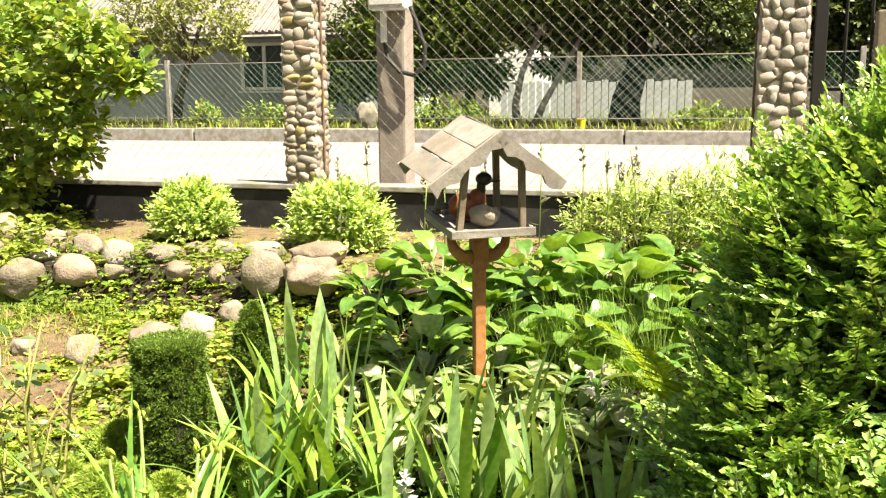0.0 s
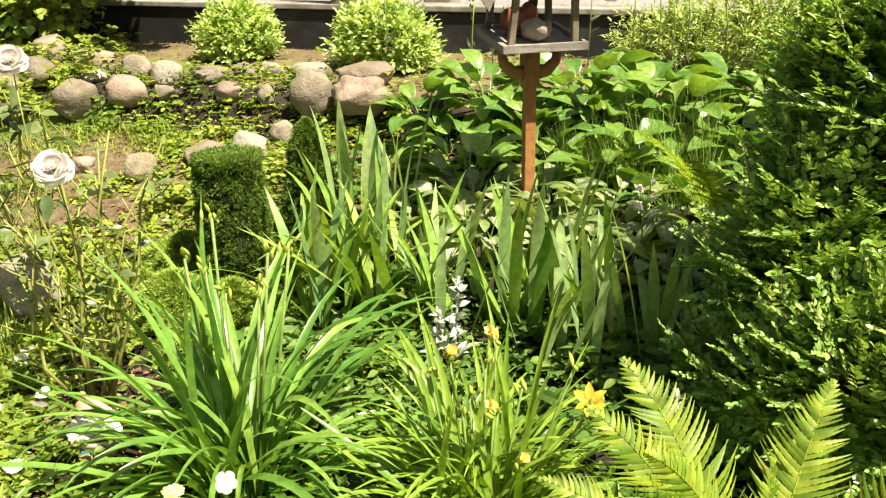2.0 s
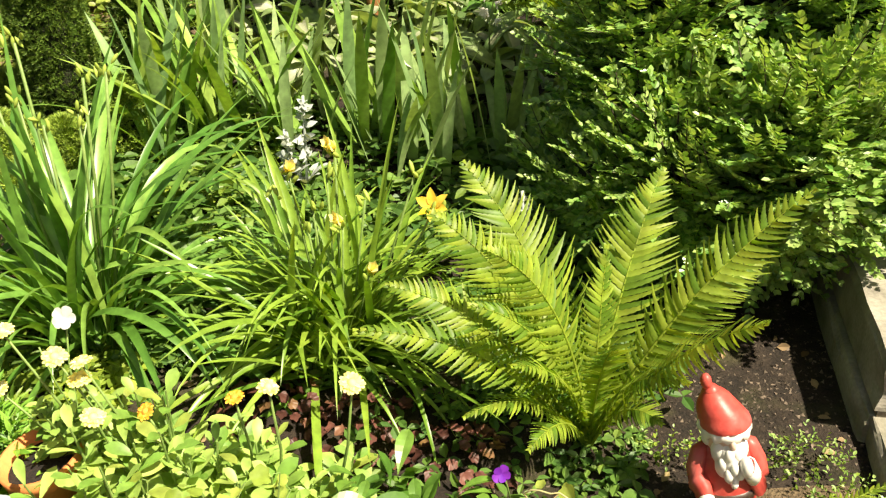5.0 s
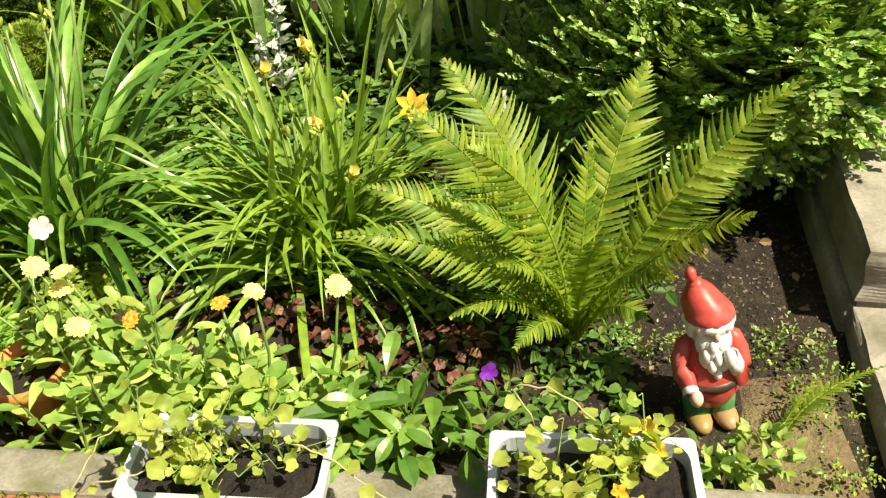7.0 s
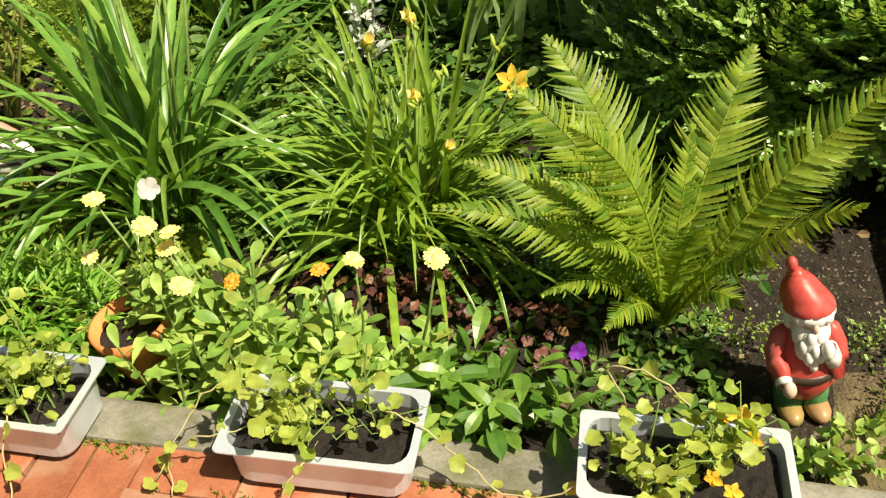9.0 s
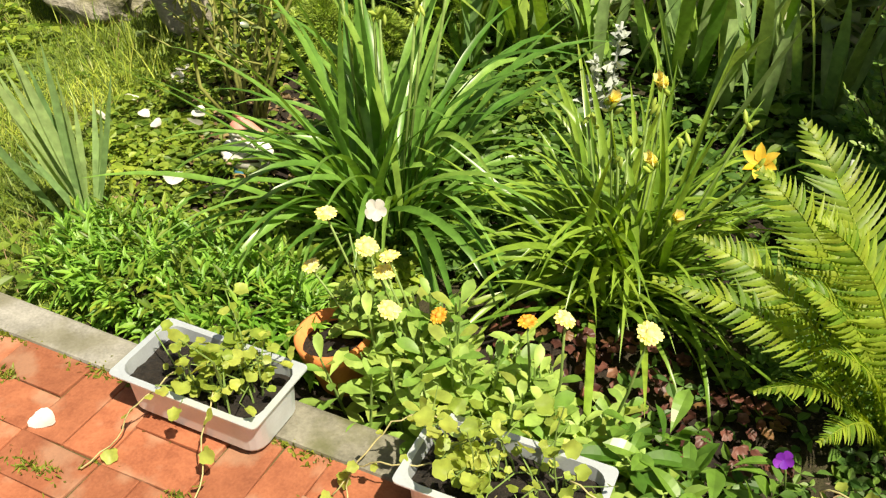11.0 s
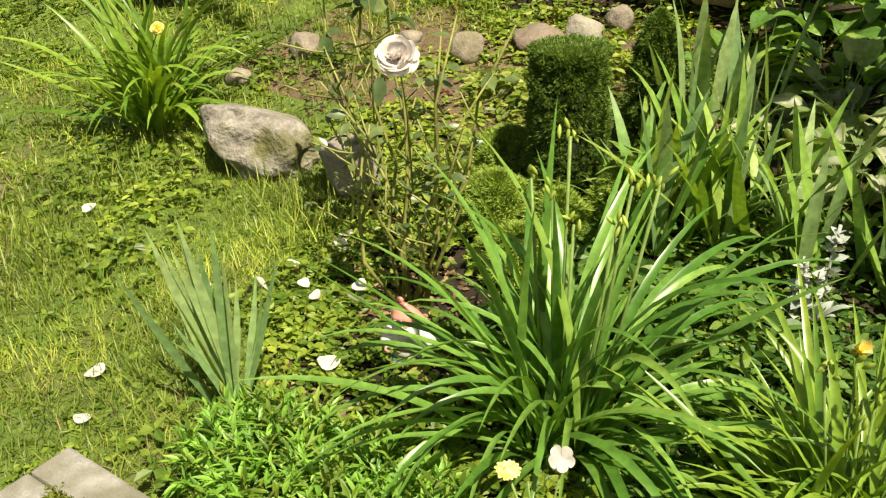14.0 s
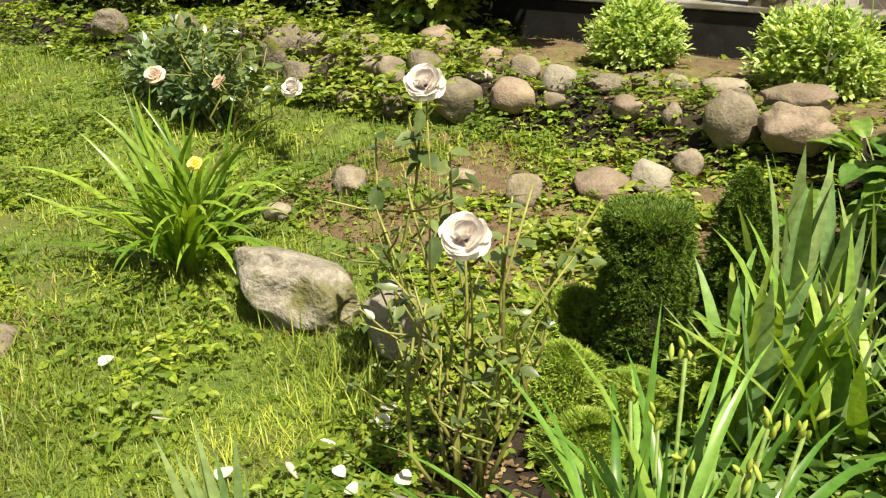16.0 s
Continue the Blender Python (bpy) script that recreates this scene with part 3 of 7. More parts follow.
# ---- terrace ----
kerbs = thing("terrace_border", *patio_world(0, 0), "low weathered concrete border round the brick terrace", "border", kind="structure")
kerbs.rotation_euler = (0, 0, PATIO[2])
for u in range(4):
    part("border_slab", box(0.745, 0.1, 0.15, (0.372 + 0.75 * u, -0.05, -0.142), 0.008, jitter=0.003), DAMP_CONCRETE if u else CONCRETE, kerbs)
for v in range(4):
    part("border_slab", box(0.1, 0.745, 0.15, (0.05, -0.475 - 0.75 * v, -0.143), 0.008, jitter=0.003), CONCRETE, kerbs)
terrace = thing("terrace", *patio_world(0, 0), "terrace of worn red clay bricks with mossy joints", "terrace", kind="structure")
terrace.rotation_euler = (0, 0, PATIO[2])
part("moss_bed", box(2.9, 2.9, 0.05, (1.55, -1.55, -0.056)), MOSS, terrace, "moss and sand in the joints")
BRICKS = []
for i in range(5):
    BRICKS.append(bm_mesh("brick", box(0.1965, 0.0975, 0.06, (0, 0, -0.058), 0.003, jitter=0.0016), BRICK))
CUT = bm_mesh("brick", box(0.119, 0.0975, 0.06, (0, 0, -0.058), 0.003, jitter=0.0016), BRICK)
SQ = 0.1995
for i in range(14):  # basket weave: pairs of bricks, turned from square to square
    for j in range(13 if i < 10 else 9):
        for k in (-0.25, 0.25):
            u, v = 0.04 + SQ * (i + 0.5), -0.096 - SQ * (j + 0.5)
            along = (i + j) % 2 == 0
            if i == 0 and not along and k < 0:
                continue
            if along:
                v += k * SQ
            else:
                u += k * SQ
            me = BRICKS[rng.integers(0, 5)]
            if i == 0 and along:
                me, u = CUT, 0.1795
            put("brick", me, terrace, pose(u, v, rng.normal(0, 0.002), rng.normal(0, 0.4), rng.normal(0, 0.4), (0 if along else 90) + rng.normal(0, 0.4)))


def rough_block(x0, x1, y0, y1, z0, z1, seed, chip=0.012, n=14):
    """A cast concrete block with worn arrises and an uneven face."""
    bm = bmesh.new()
    bmesh.ops.create_cube(bm, size=1, matrix=Matrix.Translation(((x0 + x1) / 2, (y0 + y1) / 2, (z0 + z1) / 2)) @ Matrix.Diagonal((x1 - x0, y1 - y0, z1 - z0, 1)))
    bmesh.ops.subdivide_edges(bm, edges=list(bm.edges), cuts=n, use_grid_fill=True)
    for v in bm.verts:
        p = v.co * 9 + Vector((seed, 0, 0))
        ins = sorted((v.co.x - x0, v.co.y - y0, z1 - v.co.z))
        edge = max(0.0, 1 - (abs(ins[0]) + abs(ins[1])) / 0.03)
        v.co += Vector((1, 1, -1)) * edge * chip * (0.6 + noise.noise(p * 2.3)) + Vector((noise.noise(p), noise.noise(p + Vector((5, 0, 0))), 0.4 * noise.noise(p + Vector((9, 3, 0))))) * 0.004
    return bm


steps = thing("concrete_steps", 0.765, 1.3, 0.0, "worn concrete garden steps with a broken edge", "steps", kind="structure")
part("lower_step", rough_block(-0.005, 1.2, -0.45, 0.455, -0.16, 0.005, 2.0), OLD_CONCRETE, steps)
part("upper_step", rough_block(-0.008, 1.2, 0.44, 2.0, 0.022, 0.16, 7.0), OLD_CONCRETE, steps)
part("step_footing", rough_block(-0.028, 1.18, 0.43, 1.98, -0.2, 0.02, 4.0, 0.02), OLD_CONCRETE, steps, "crumbling footing under the upper step")
# Solid brown strip that paints the dark of the gap.
part("mortar_joint", rough_block(0.004, 1.16, 0.446, 0.6, 0.0, 0.024, 5.0, 0.0), DARK_WOOD, steps, "brown strip painted as the dark gap under the upper step")


# ---- stones ----
def stone(x, y, z, sx, sy, sz, mat, seed, label="", tilt=0, turn=None):
    ob = put("field_stone", bm_mesh("field_stone", ico_stone(4 if sx > 0.3 else 3, sx / 2, sy / 2, sz / 2, 0.18, seed, 1.7, (0.6, 0.93)), mat, True), None,
             pose(x, y, z + sz * 0.36, rng.normal(0, 6), tilt, turn if turn is not None else rng.uniform(-25, 25)), label, "stone", "garden stones")
    return ob


# ---- plants ----
def blade_mesh(name, length, width, bend, mat, segs=8, fold=0.25, twist=0.0, tip=0.35, sag=0.0, base=0.6):
    """A sword leaf that rises along z and bends over towards x. bend: degrees in all."""
    V, F = [], []
    p = Vector((0, 0, 0))
    ang = 0.0
    step = length / segs
    for i in range(segs + 1):
        t = i / segs
        w = width / 2 * (base + (1 - base) * min(1, t * 3)) * (1 - max(0, (t - (1 - tip)) / tip) ** 1.6)
        a = math.radians(ang)
        d = Vector((math.sin(a), 0, math.cos(a)))
        side = Matrix.Rotation(math.radians(twist * t), 3, d) @ Vector((0, 1, 0))
        nrm = d.cross(side)
        f = fold * w
        V += [p - side * w - nrm * f * -1, p.copy(), p + side * w + nrm * f]
        p = p + d * step
        ang += bend * (0.35 + 1.3 * t) / segs
        if sag and t > 0.75:
            ang += sag
    for i in range(segs):
        a = 3 * i
        F += [(a, a + 1, a + 4, a + 3), (a + 1, a + 2, a + 5, a + 4)]
    return mesh_of(name, V, F, mat, True)


def blades(parent, meshes, n, r, lean, spread=360, turn0=0, scale=(0.8, 1.1), name="leaf"):
    for k in range(n):
        a = turn0 + (k + rng.uniform(-0.4, 0.4)) * spread / n
        rr = r * math.sqrt(rng.uniform(0, 1))
        q = rng.uniform(0, 2 * math.pi)
        put(name, meshes[rng.integers(0, len(meshes))], parent,
            pose(rr * math.cos(q), rr * math.sin(q), 0, 0, 0, a) @ pose(0, 0, 0, 0, abs(rng.normal(lean * 0.6, lean * 0.5)), rng.normal(0, 12)) @ Matrix.Scale(rng.uniform(*scale), 4))


def stalk(parent, name, pts, r, mat, sides=5, label=""):
    V, F = tube_data(pts, r, sides)
    return put(name, mesh_of(name, V, F, mat, True), parent, label=label)


def petal_flower(name, mat, petals, radius, rise=0.3, width=0.5, layers=1, centre=None):
    p = Pile()
    for l in range(layers):
        a = np.arange(petals) * 2 * np.pi / petals + l * 0.4 + rng.normal(0, 0.08, petals)
        d = np.stack([np.cos(a), np.sin(a), np.full(petals, rise + (0.4 if width > 0.8 else 0.75) * l) + rng.normal(0, 0.1, petals)], 1)
        up = np.tile([0, 0, 1.0], (petals, 1)) - d * 0.3
        p.many(*(petal_shape() if width > 0.8 else leaf_shape(width, 0.2, 0.1, 3, 0.7)), frames_from(np.zeros((petals, 3)), d, up, radius * (1 - 0.22 * l) * rng.uniform(0.85, 1.1, petals)))
    return p.mesh(name, mat, True)


def daisy(name, mat, radius, petals=19, layers=2):
    """A flat double flower head of blunt narrow petals round a domed eye."""
    p = Pile()
    for l in range(layers):
        r = radius * (1 - 0.24 * l) * rng.uniform(0.9, 1.06, petals)
        a = (np.arange(petals) + rng.uniform(-0.25, 0.25, petals)) * 2 * np.pi / petals + l * 0.5
        d = np.stack([np.cos(a), np.sin(a), 0.05 + 0.16 * l + rng.normal(0, 0.05, petals)], 1)
        p.many(*petal_shape(-0.1), frames_from(np.zeros((petals, 3)), d, np.tile([0, 0, 1.0], (petals, 1)), np.stack([r * 0.38, r, r * 0.6], 1)))
    p.add(*tube_data([(0, 0, 0), (0, 0, 0.12 * radius), (0, 0, 0.3 * radius)], [0.36 * radius, 0.38 * radius, 0.12 * radius], 10))
    return p.mesh(name, mat, True)


def rose_mesh(name, mat, radius):
    """A full open rose: five whorls of ruffled cupped petals, the inner ones upright."""
    p = Pile()
    for m, rise, r in ((8, -0.1, 1.0), (8, 0.3, 0.98), (7, 0.75, 0.88), (6, 1.5, 0.76), (5, 3.2, 0.62)):
        for k in range(m):
            a = 2 * math.pi * (k + rng.uniform(-0.25, 0.25)) / m + rise
            d = np.array([[math.cos(a), math.sin(a), rise + rng.normal(0, 0.14)]])
            up = np.array([[0, 0, 1.0]]) - d * 0.45 + rng.normal(0, 0.12, (1, 3))
            w = radius * r * rng.uniform(0.85, 1.1)
            p.many(*petal_shape(rng.uniform(0.0, 0.4)), frames_from(rng.normal(0, 0.03 * radius, (1, 3)), d, up, np.array([[w * 1.15, w, w]])))
    return p.mesh(name, mat, True)


def at_dir(loc, d, s=1.0):
    """A pose at loc with z along d."""
    q = Vector(d).normalized().to_track_quat("Z", "Y")
    return Matrix.LocRotScale(loc, q, (s, s, s))


# sword-leaved clumps
LILY_LEAVES = [blade_mesh("lily_leaf", rng.uniform(0.64, 0.88), rng.uniform(0.021, 0.031), b, L_LILY, 12, 0.35, rng.normal(0, 25), 0.5) for b in (25, 50, 80, 105, 125, 140, 155, 115)]
LILY2_LEAVES = [blade_mesh("lily_leaf", rng.uniform(0.48, 0.66), rng.uniform(0.013, 0.02), b, L_LILY2, 10, 0.35, rng.normal(0, 25), 0.5) for b in (25, 50, 80, 100, 120, 135, 150, 110)]
IRIS_LEAVES = [blade_mesh("iris_leaf", rng.uniform(0.42, 0.62), rng.uniform(0.034, 0.05), b, L_IRIS, 8, 0.12, rng.normal(0, 20), 0.45) for b in (4, 10, 16, 24, 36, 60)]
IRISY_LEAVES = [blade_mesh("iris_leaf", rng.uniform(0.4, 0.6), rng.uniform(0.03, 0.044), b, L_IRISY, 8, 0.12, rng.normal(0, 20), 0.45) for b in (10, 20, 32, 50, 75, 100)]

daylily = thing("daylily_clump", -1.12, 1.82, gz(-1.12, 1.82), "large daylily clump with arching glossy green leaves", "plant", "daylilies")
blades(daylily, LILY_LEAVES, 112, 0.09, 42)
yellow_lily = thing("yellow_daylily_clump", -0.47, 1.86, gz(-0.47, 1.86), "daylily clump with narrow leaves and yellow flowers", "plant", "daylilies")
blades(yellow_lily, LILY2_LEAVES, 235, 0.12, 46)
far_lily = thing("small_daylily_clump", -3.72, 2.58, gz(-3.72, 2.58), "arching daylily clump with one yellow flower on the lawn", "plant", "daylilies")
LAWN_LILY = [blade_mesh("lily_leaf", rng.uniform(0.55, 0.74), rng.uniform(0.024, 0.032), b, L_LILY2, 9, 0.35, rng.normal(0, 25), 0.5) for b in (20, 50, 80, 100, 120, 140)]
blades(far_lily, LAWN_LILY, 110, 0.12, 40, scale=(0.85, 1.15))

iris_l = thing("iris_clump", -1.28, 2.86, gz(-1.28, 2.86), "clump of bright yellow-green iris sword leaves", "plant", "irises")
blades(iris_l, IRISY_LEAVES + IRISY_LEAVES + IRIS_LEAVES[:3], 66, 0.22, 36)
iris_m = thing("iris_clump", -0.82, 2.92, gz(-0.82, 2.92), "clump of blue-green upright iris sword leaves", "plant", "irises")
blades(iris_m, IRIS_LEAVES[:5] + IRISY_LEAVES[:3], 36, 0.24, 22, scale=(0.7, 1.1))
iris_r = thing("iris_clump", -0.45, 2.8, gz(-0.45, 2.8), "clump of blue-green upright iris sword leaves", "plant", "irises")
blades(iris_r, IRIS_LEAVES[:5] + IRISY_LEAVES[:1], 34, 0.2, 22, scale=(0.65, 1.15))
iris_b = thing("iris_clump", -1.38, 3.3, gz(-1.38, 3.3), "clump of tall upright iris sword leaves", "plant", "irises")
blades(iris_b, IRIS_LEAVES[:4], 18, 0.22, 12)
iris_e = thing("iris_clump", -0.12, 2.72, gz(-0.12, 2.72), "loose dark green iris leaves beside the box bush", "plant", "irises")
blades(iris_e, IRIS_LEAVES, 9, 0.07, 22)
iris_s = thing("iris_fan", -1.885, 1.46, gz(-1.885, 1.46), "small fan of stiff iris leaves at the lawn's edge", "plant", "irises")
FAN_LEAVES = [blade_mesh("iris_leaf", rng.uniform(0.42, 0.56), rng.uniform(0.02, 0.028), b, L_IRIS, 8, 0.12, rng.normal(0, 20), 0.5) for b in (4, 8, 14, 20)]
for k in range(19):
    put("leaf", FAN_LEAVES[(k * 5) % 4], iris_s, pose(0.005 * (k - 5), rng.normal(0, 0.02), 0, 0, 0, 56 + rng.normal(0, 22)) @ pose(0, 0, 0, 0, rng.uniform(-26, 24), 0) @ pose(0, 0, 0, 0, 0, 90 + rng.normal(0, 35)) @ Matrix.Scale(rng.uniform(0.68, 1.08), 4))


# fern
def frond_mesh(name, ctrl, tip, half, mat, pairs=30, roll=0.0, curl=0.0):
    """A frond from the origin to tip, its midrib bowed towards ctrl, with toothed leaflets on both sides."""
    p = Pile()
    c, e = Vector(ctrl), Vector(tip)
    flat = Vector((e.x, e.y, 0))
    side0 = flat.cross(Vector((0, 0, 1))).normalized() if flat.length > 0.01 else Vector((1, 0, 0))
    at = lambda u: c * (2 * u * (1 - u)) + e * (u * u)
    n = pairs + 6
    rib = [at(i / n) for i in range(n + 1)]
    p.tube(rib, [0.0042 * (1 - 0.85 * i / n) for i in range(n + 1)], 5)
    length = sum((b - a).length for a, b in zip(rib, rib[1:]))
    gap = length / n
    for i in range(4, n + 1):
        u = i / n
        d = (at(min(1, u + 0.02)) - at(u - 0.02)).normalized()
        s0 = (side0 - d * side0.dot(d)).normalized()
        nrm = s0.cross(d)
        if nrm.dot(Vector((0, 0, 1)) - flat.normalized() * 0.8) < 0:
            nrm = -nrm
        turn = Matrix.Rotation(radians(roll * (0.5 + 0.7 * u) + rng.normal(0, 3)), 3, d)
        s0, nrm = turn @ s0, turn @ nrm
        w = half * min(1.0, 0.22 + 2.0 * max(0, u - 0.06)) * (1 - max(0, (u - 0.5) / 0.53) ** 1.5)
        w = max(w, 0.008) * rng.uniform(0.9, 1.07)
        for sg in (-1, 1):
            ax = (s0 * sg + d * (0.18 + 0.5 * u) + nrm * (0.22 - curl * u + rng.normal(0, 0.09))).normalized()
            lat = (d - ax * d.dot(ax)).normalized()
            lat = (Matrix.Rotation(radians(rng.normal(0, 12) + 14 * sg), 3, ax) @ lat).normalized()
            up = ax.cross(lat)
            V, F = [], []
            k_n = 14
            bend = rng.uniform(0.12, 0.32)
            sag = rng.uniform(0.06, 0.34)
            for k in range(k_n + 1):
                f = k / k_n
                q = rib[i] + ax * (w * f) + d * (bend * w * f * f) - nrm * (sag * w * f * f)
                e2 = gap * 0.46 * (1 - f ** 1.6) * (1.0 if k % 2 else 0.74) + 0.0005
                V += [q + lat * e2 + up * e2 * 0.25, q, q - lat * e2 + up * e2 * 0.25]
            for k in range(k_n):
                b = 3 * k
                F += [(b, b + 1, b + 4, b + 3), (b + 1, b + 2, b + 5, b + 4)]
            p.add(V, F)
    return p.mesh(name, mat, True)


fern = thing("fern", 0.165, 1.62, gz(0.165, 1.62), "large shuttlecock fern with bright green toothed fronds", "fern", "ferns")
# tip, how far out the bow lies, how high, half width, roll, curl
for tip, out, high, half, roll, curl in (
        ((-0.15, 1.9, 0.47), 0.26, 0.78, 0.125, -16, 0.0),
        ((-0.2, 1.75, 0.43), 0.3, 0.8, 0.1, -30, 0.2),
        ((-0.06, 1.60, 0.44), 0.2, 0.86, 0.085, -52, 0.5),
        ((0.28, 1.97, 0.45), 0.22, 0.72, 0.115, 8, 0.0),
        ((0.17, 1.74, 0.38), 0.1, 0.6, 0.06, 35, 0.1),
        ((0.55, 1.78, 0.52), 0.3, 0.62, 0.1, 40, 0.5),
        ((0.5, 1.86, 0.3), 0.42, 0.95, 0.085, 20, 0.5),
        ((0.43, 1.41, 0.46), 0.36, 0.66, 0.095, 24, 0.3),
        ((-0.27, 1.64, 0.31), 0.42, 0.95, 0.085, -30, 0.1),
        ((-0.31, 1.53, 0.27), 0.4, 1.0, 0.07, -24, 0.2),
        ((-0.08, 1.54, 0.35), 0.25, 0.85, 0.06, -30, 0.3),
        ((0.01, 1.47, 0.27), 0.2, 0.8, 0.055, -10, 0.3),
        ((-0.08, 1.46, 0.14), 0.45, 1.25, 0.06, 10, 0.3),
        ((0.2, 1.43, 0.36), 0.16, 0.75, 0.06, 10, 0.2),
        ((0.33, 1.47, 0.27), 0.22, 0.85, 0.07, 15, 0.3),
        ((0.05, 1.45, 0.08), 0.4, 1.4, 0.05, -20, 0.3),
        ((0.3, 1.52, 0.12), 0.4, 1.2, 0.055, 20, 0.3)):
    e = Vector(tip) - Vector(fern.location)
    put("frond", frond_mesh("frond", (e.x * out, e.y * out, e.z * high), e, half * 0.94, L_FERN, 38 if half > 0.08 else 30, roll, curl), fern)
FRONDS = [frond_mesh("frond", (0.1, 0, 0.42), (0.36, 0.0, 0.5), 0.085, L_FERN), frond_mesh("frond", (0.08, 0, 0.34), (0.34, 0.04, 0.36), 0.08, L_FERN)]
back_fern = thing("fern", 0.0, 3.35, gz(0.0, 3.35), "yellow-green fern behind the box bush", "fern", "ferns")
for k, a in enumerate(range(150, 330, 22)):
    put("frond", FRONDS[k % 2], back_fern, pose(0, 0, 0, 0, 0, a + 10) @ Matrix.Scale(0.85 + 0.1 * (k % 3), 4))
side_frond = thing("fern_frond", 0.555, 1.36, gz(0.555, 1.36), "single young fern frond beside the garden gnome", "fern", "ferns")
put("frond", frond_mesh("frond", (0.03, 0.06, 0.13), (0.2, 0.13, 0.14), 0.035, L_FERN, 22, -20), side_frond)
put("frond", frond_mesh("frond", (0.0, 0.03, 0.06), (0.06, 0.08, 0.12), 0.012, L_FERN, 12, 10), side_frond, None, "curled young frond tip")


# box bush and other bushes of small leaves
def bush(name, lobes, shape, mat, mat2, leaf, count, label, twig=True, share=0.25, leaves=5, length=0.08, up=0.3, category="bush", group="", depth=0.72, floor=None, branch_every=45, clump=0.0, core=0.0):
    """A crown of twig ends on overlapping lobes (x, y, z, rx, ry, rz)."""
    x0, y0 = lobes[0][0], lobes[0][1]
    base = thing(name, x0, y0, gz(x0, y0), label, category, group)
    o = np.array([x0, y0, gz(x0, y0)])
    vol = np.array([l[3] * l[4] + l[4] * l[5] + l[3] * l[5] for l in lobes])
    p1, p2, tw = Pile(), Pile(), Pile()
    for l, v in zip(lobes, vol / vol.sum()):
        n = int(count * v)
        d = unit(n)
        r = rng.uniform(depth, 1.0, n) ** 0.6 * (1 + 0.16 * soft_noise(d[:, 0] * 3, d[:, 1] * 3 + d[:, 2] * 2, 2.3, l[0]) + rng.normal(0, 0.05, n))
        if clump:  # shoots gather on boughs, with dark gaps between
            k = max(6, n // 24)
            heads = unit(k)
            d = heads[rng.integers(0, k, n)] * clump * 6 + unit(n)
            d /= np.linalg.norm(d, axis=1, keepdims=True)
        pos = np.array(l[:3]) + d * r[:, None] * np.array(l[3:6])
        out = d / np.array(l[3:6])
        out /= np.linalg.norm(out, axis=1, keepdims=True)
        out = out + np.array([0, 0, 0.35])
        out /= np.linalg.norm(out, axis=1, keepdims=True)
        ok = pos[:, 2] > ground_z(pos[:, 0], pos[:, 1]) + (floor or 0.03)
        for m in lobes:
            if m is not l:
                ok &= np.sum(((pos - np.array(m[:3])) / np.array(m[3:6])) ** 2, 1) > 0.5
        pos, out = pos[ok] - o, out[ok]
        pick = rng.uniform(0, 1, len(pos)) < share * (0.4 + 1.2 * np.clip(out[:, 2], 0, 1))
        sprays(p1, shape, pos[~pick], out[~pick], leaves, leaf, 0.5, length, up)
        if pick.any():
            sprays(p2, shape, pos[pick] + out[pick] * 0.02, out[pick], leaves, leaf, 0.5, length, up)
        if twig:
            c = np.array(l[:3]) - o
            for q in pos[::branch_every]:
                b = Vector((c[0] * 0.8, c[1] * 0.8, max(0.0, c[2] - l[5] * 0.8)))
                q = Vector(q).lerp(Vector(c), 0.15)
                tw.tube([b, q.lerp(b, 0.5) + Vector((0, 0, 0.1 * l[5])), q], [0.007, 0.004, 0.0015], 4)
    put("crown", p1.mesh("crown", mat), base, kind="stuff")
    if p2.n:
        put("new_growth", p2.mesh("new_growth", mat2), base, label="pale young shoots", kind="stuff")
    if core:  # solid core painted near-black as the shade deep in the crown
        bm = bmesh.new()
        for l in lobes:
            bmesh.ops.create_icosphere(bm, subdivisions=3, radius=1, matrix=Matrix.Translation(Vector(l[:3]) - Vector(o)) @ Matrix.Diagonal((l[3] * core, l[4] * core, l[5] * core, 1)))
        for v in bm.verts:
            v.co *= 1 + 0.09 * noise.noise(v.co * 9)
        part("shaded_core", bm, surface("inner_shade", (0.01, 0.014, 0.006), (0.035, 0.04, 0.018), 60, 0.95, 1.0, 200, dist=0.01), base, "solid core painted near-black as the shade between twigs", True)
    if tw.n:
        put("branchwork", tw.mesh("branchwork", BARK), base, kind="stuff")
    return base


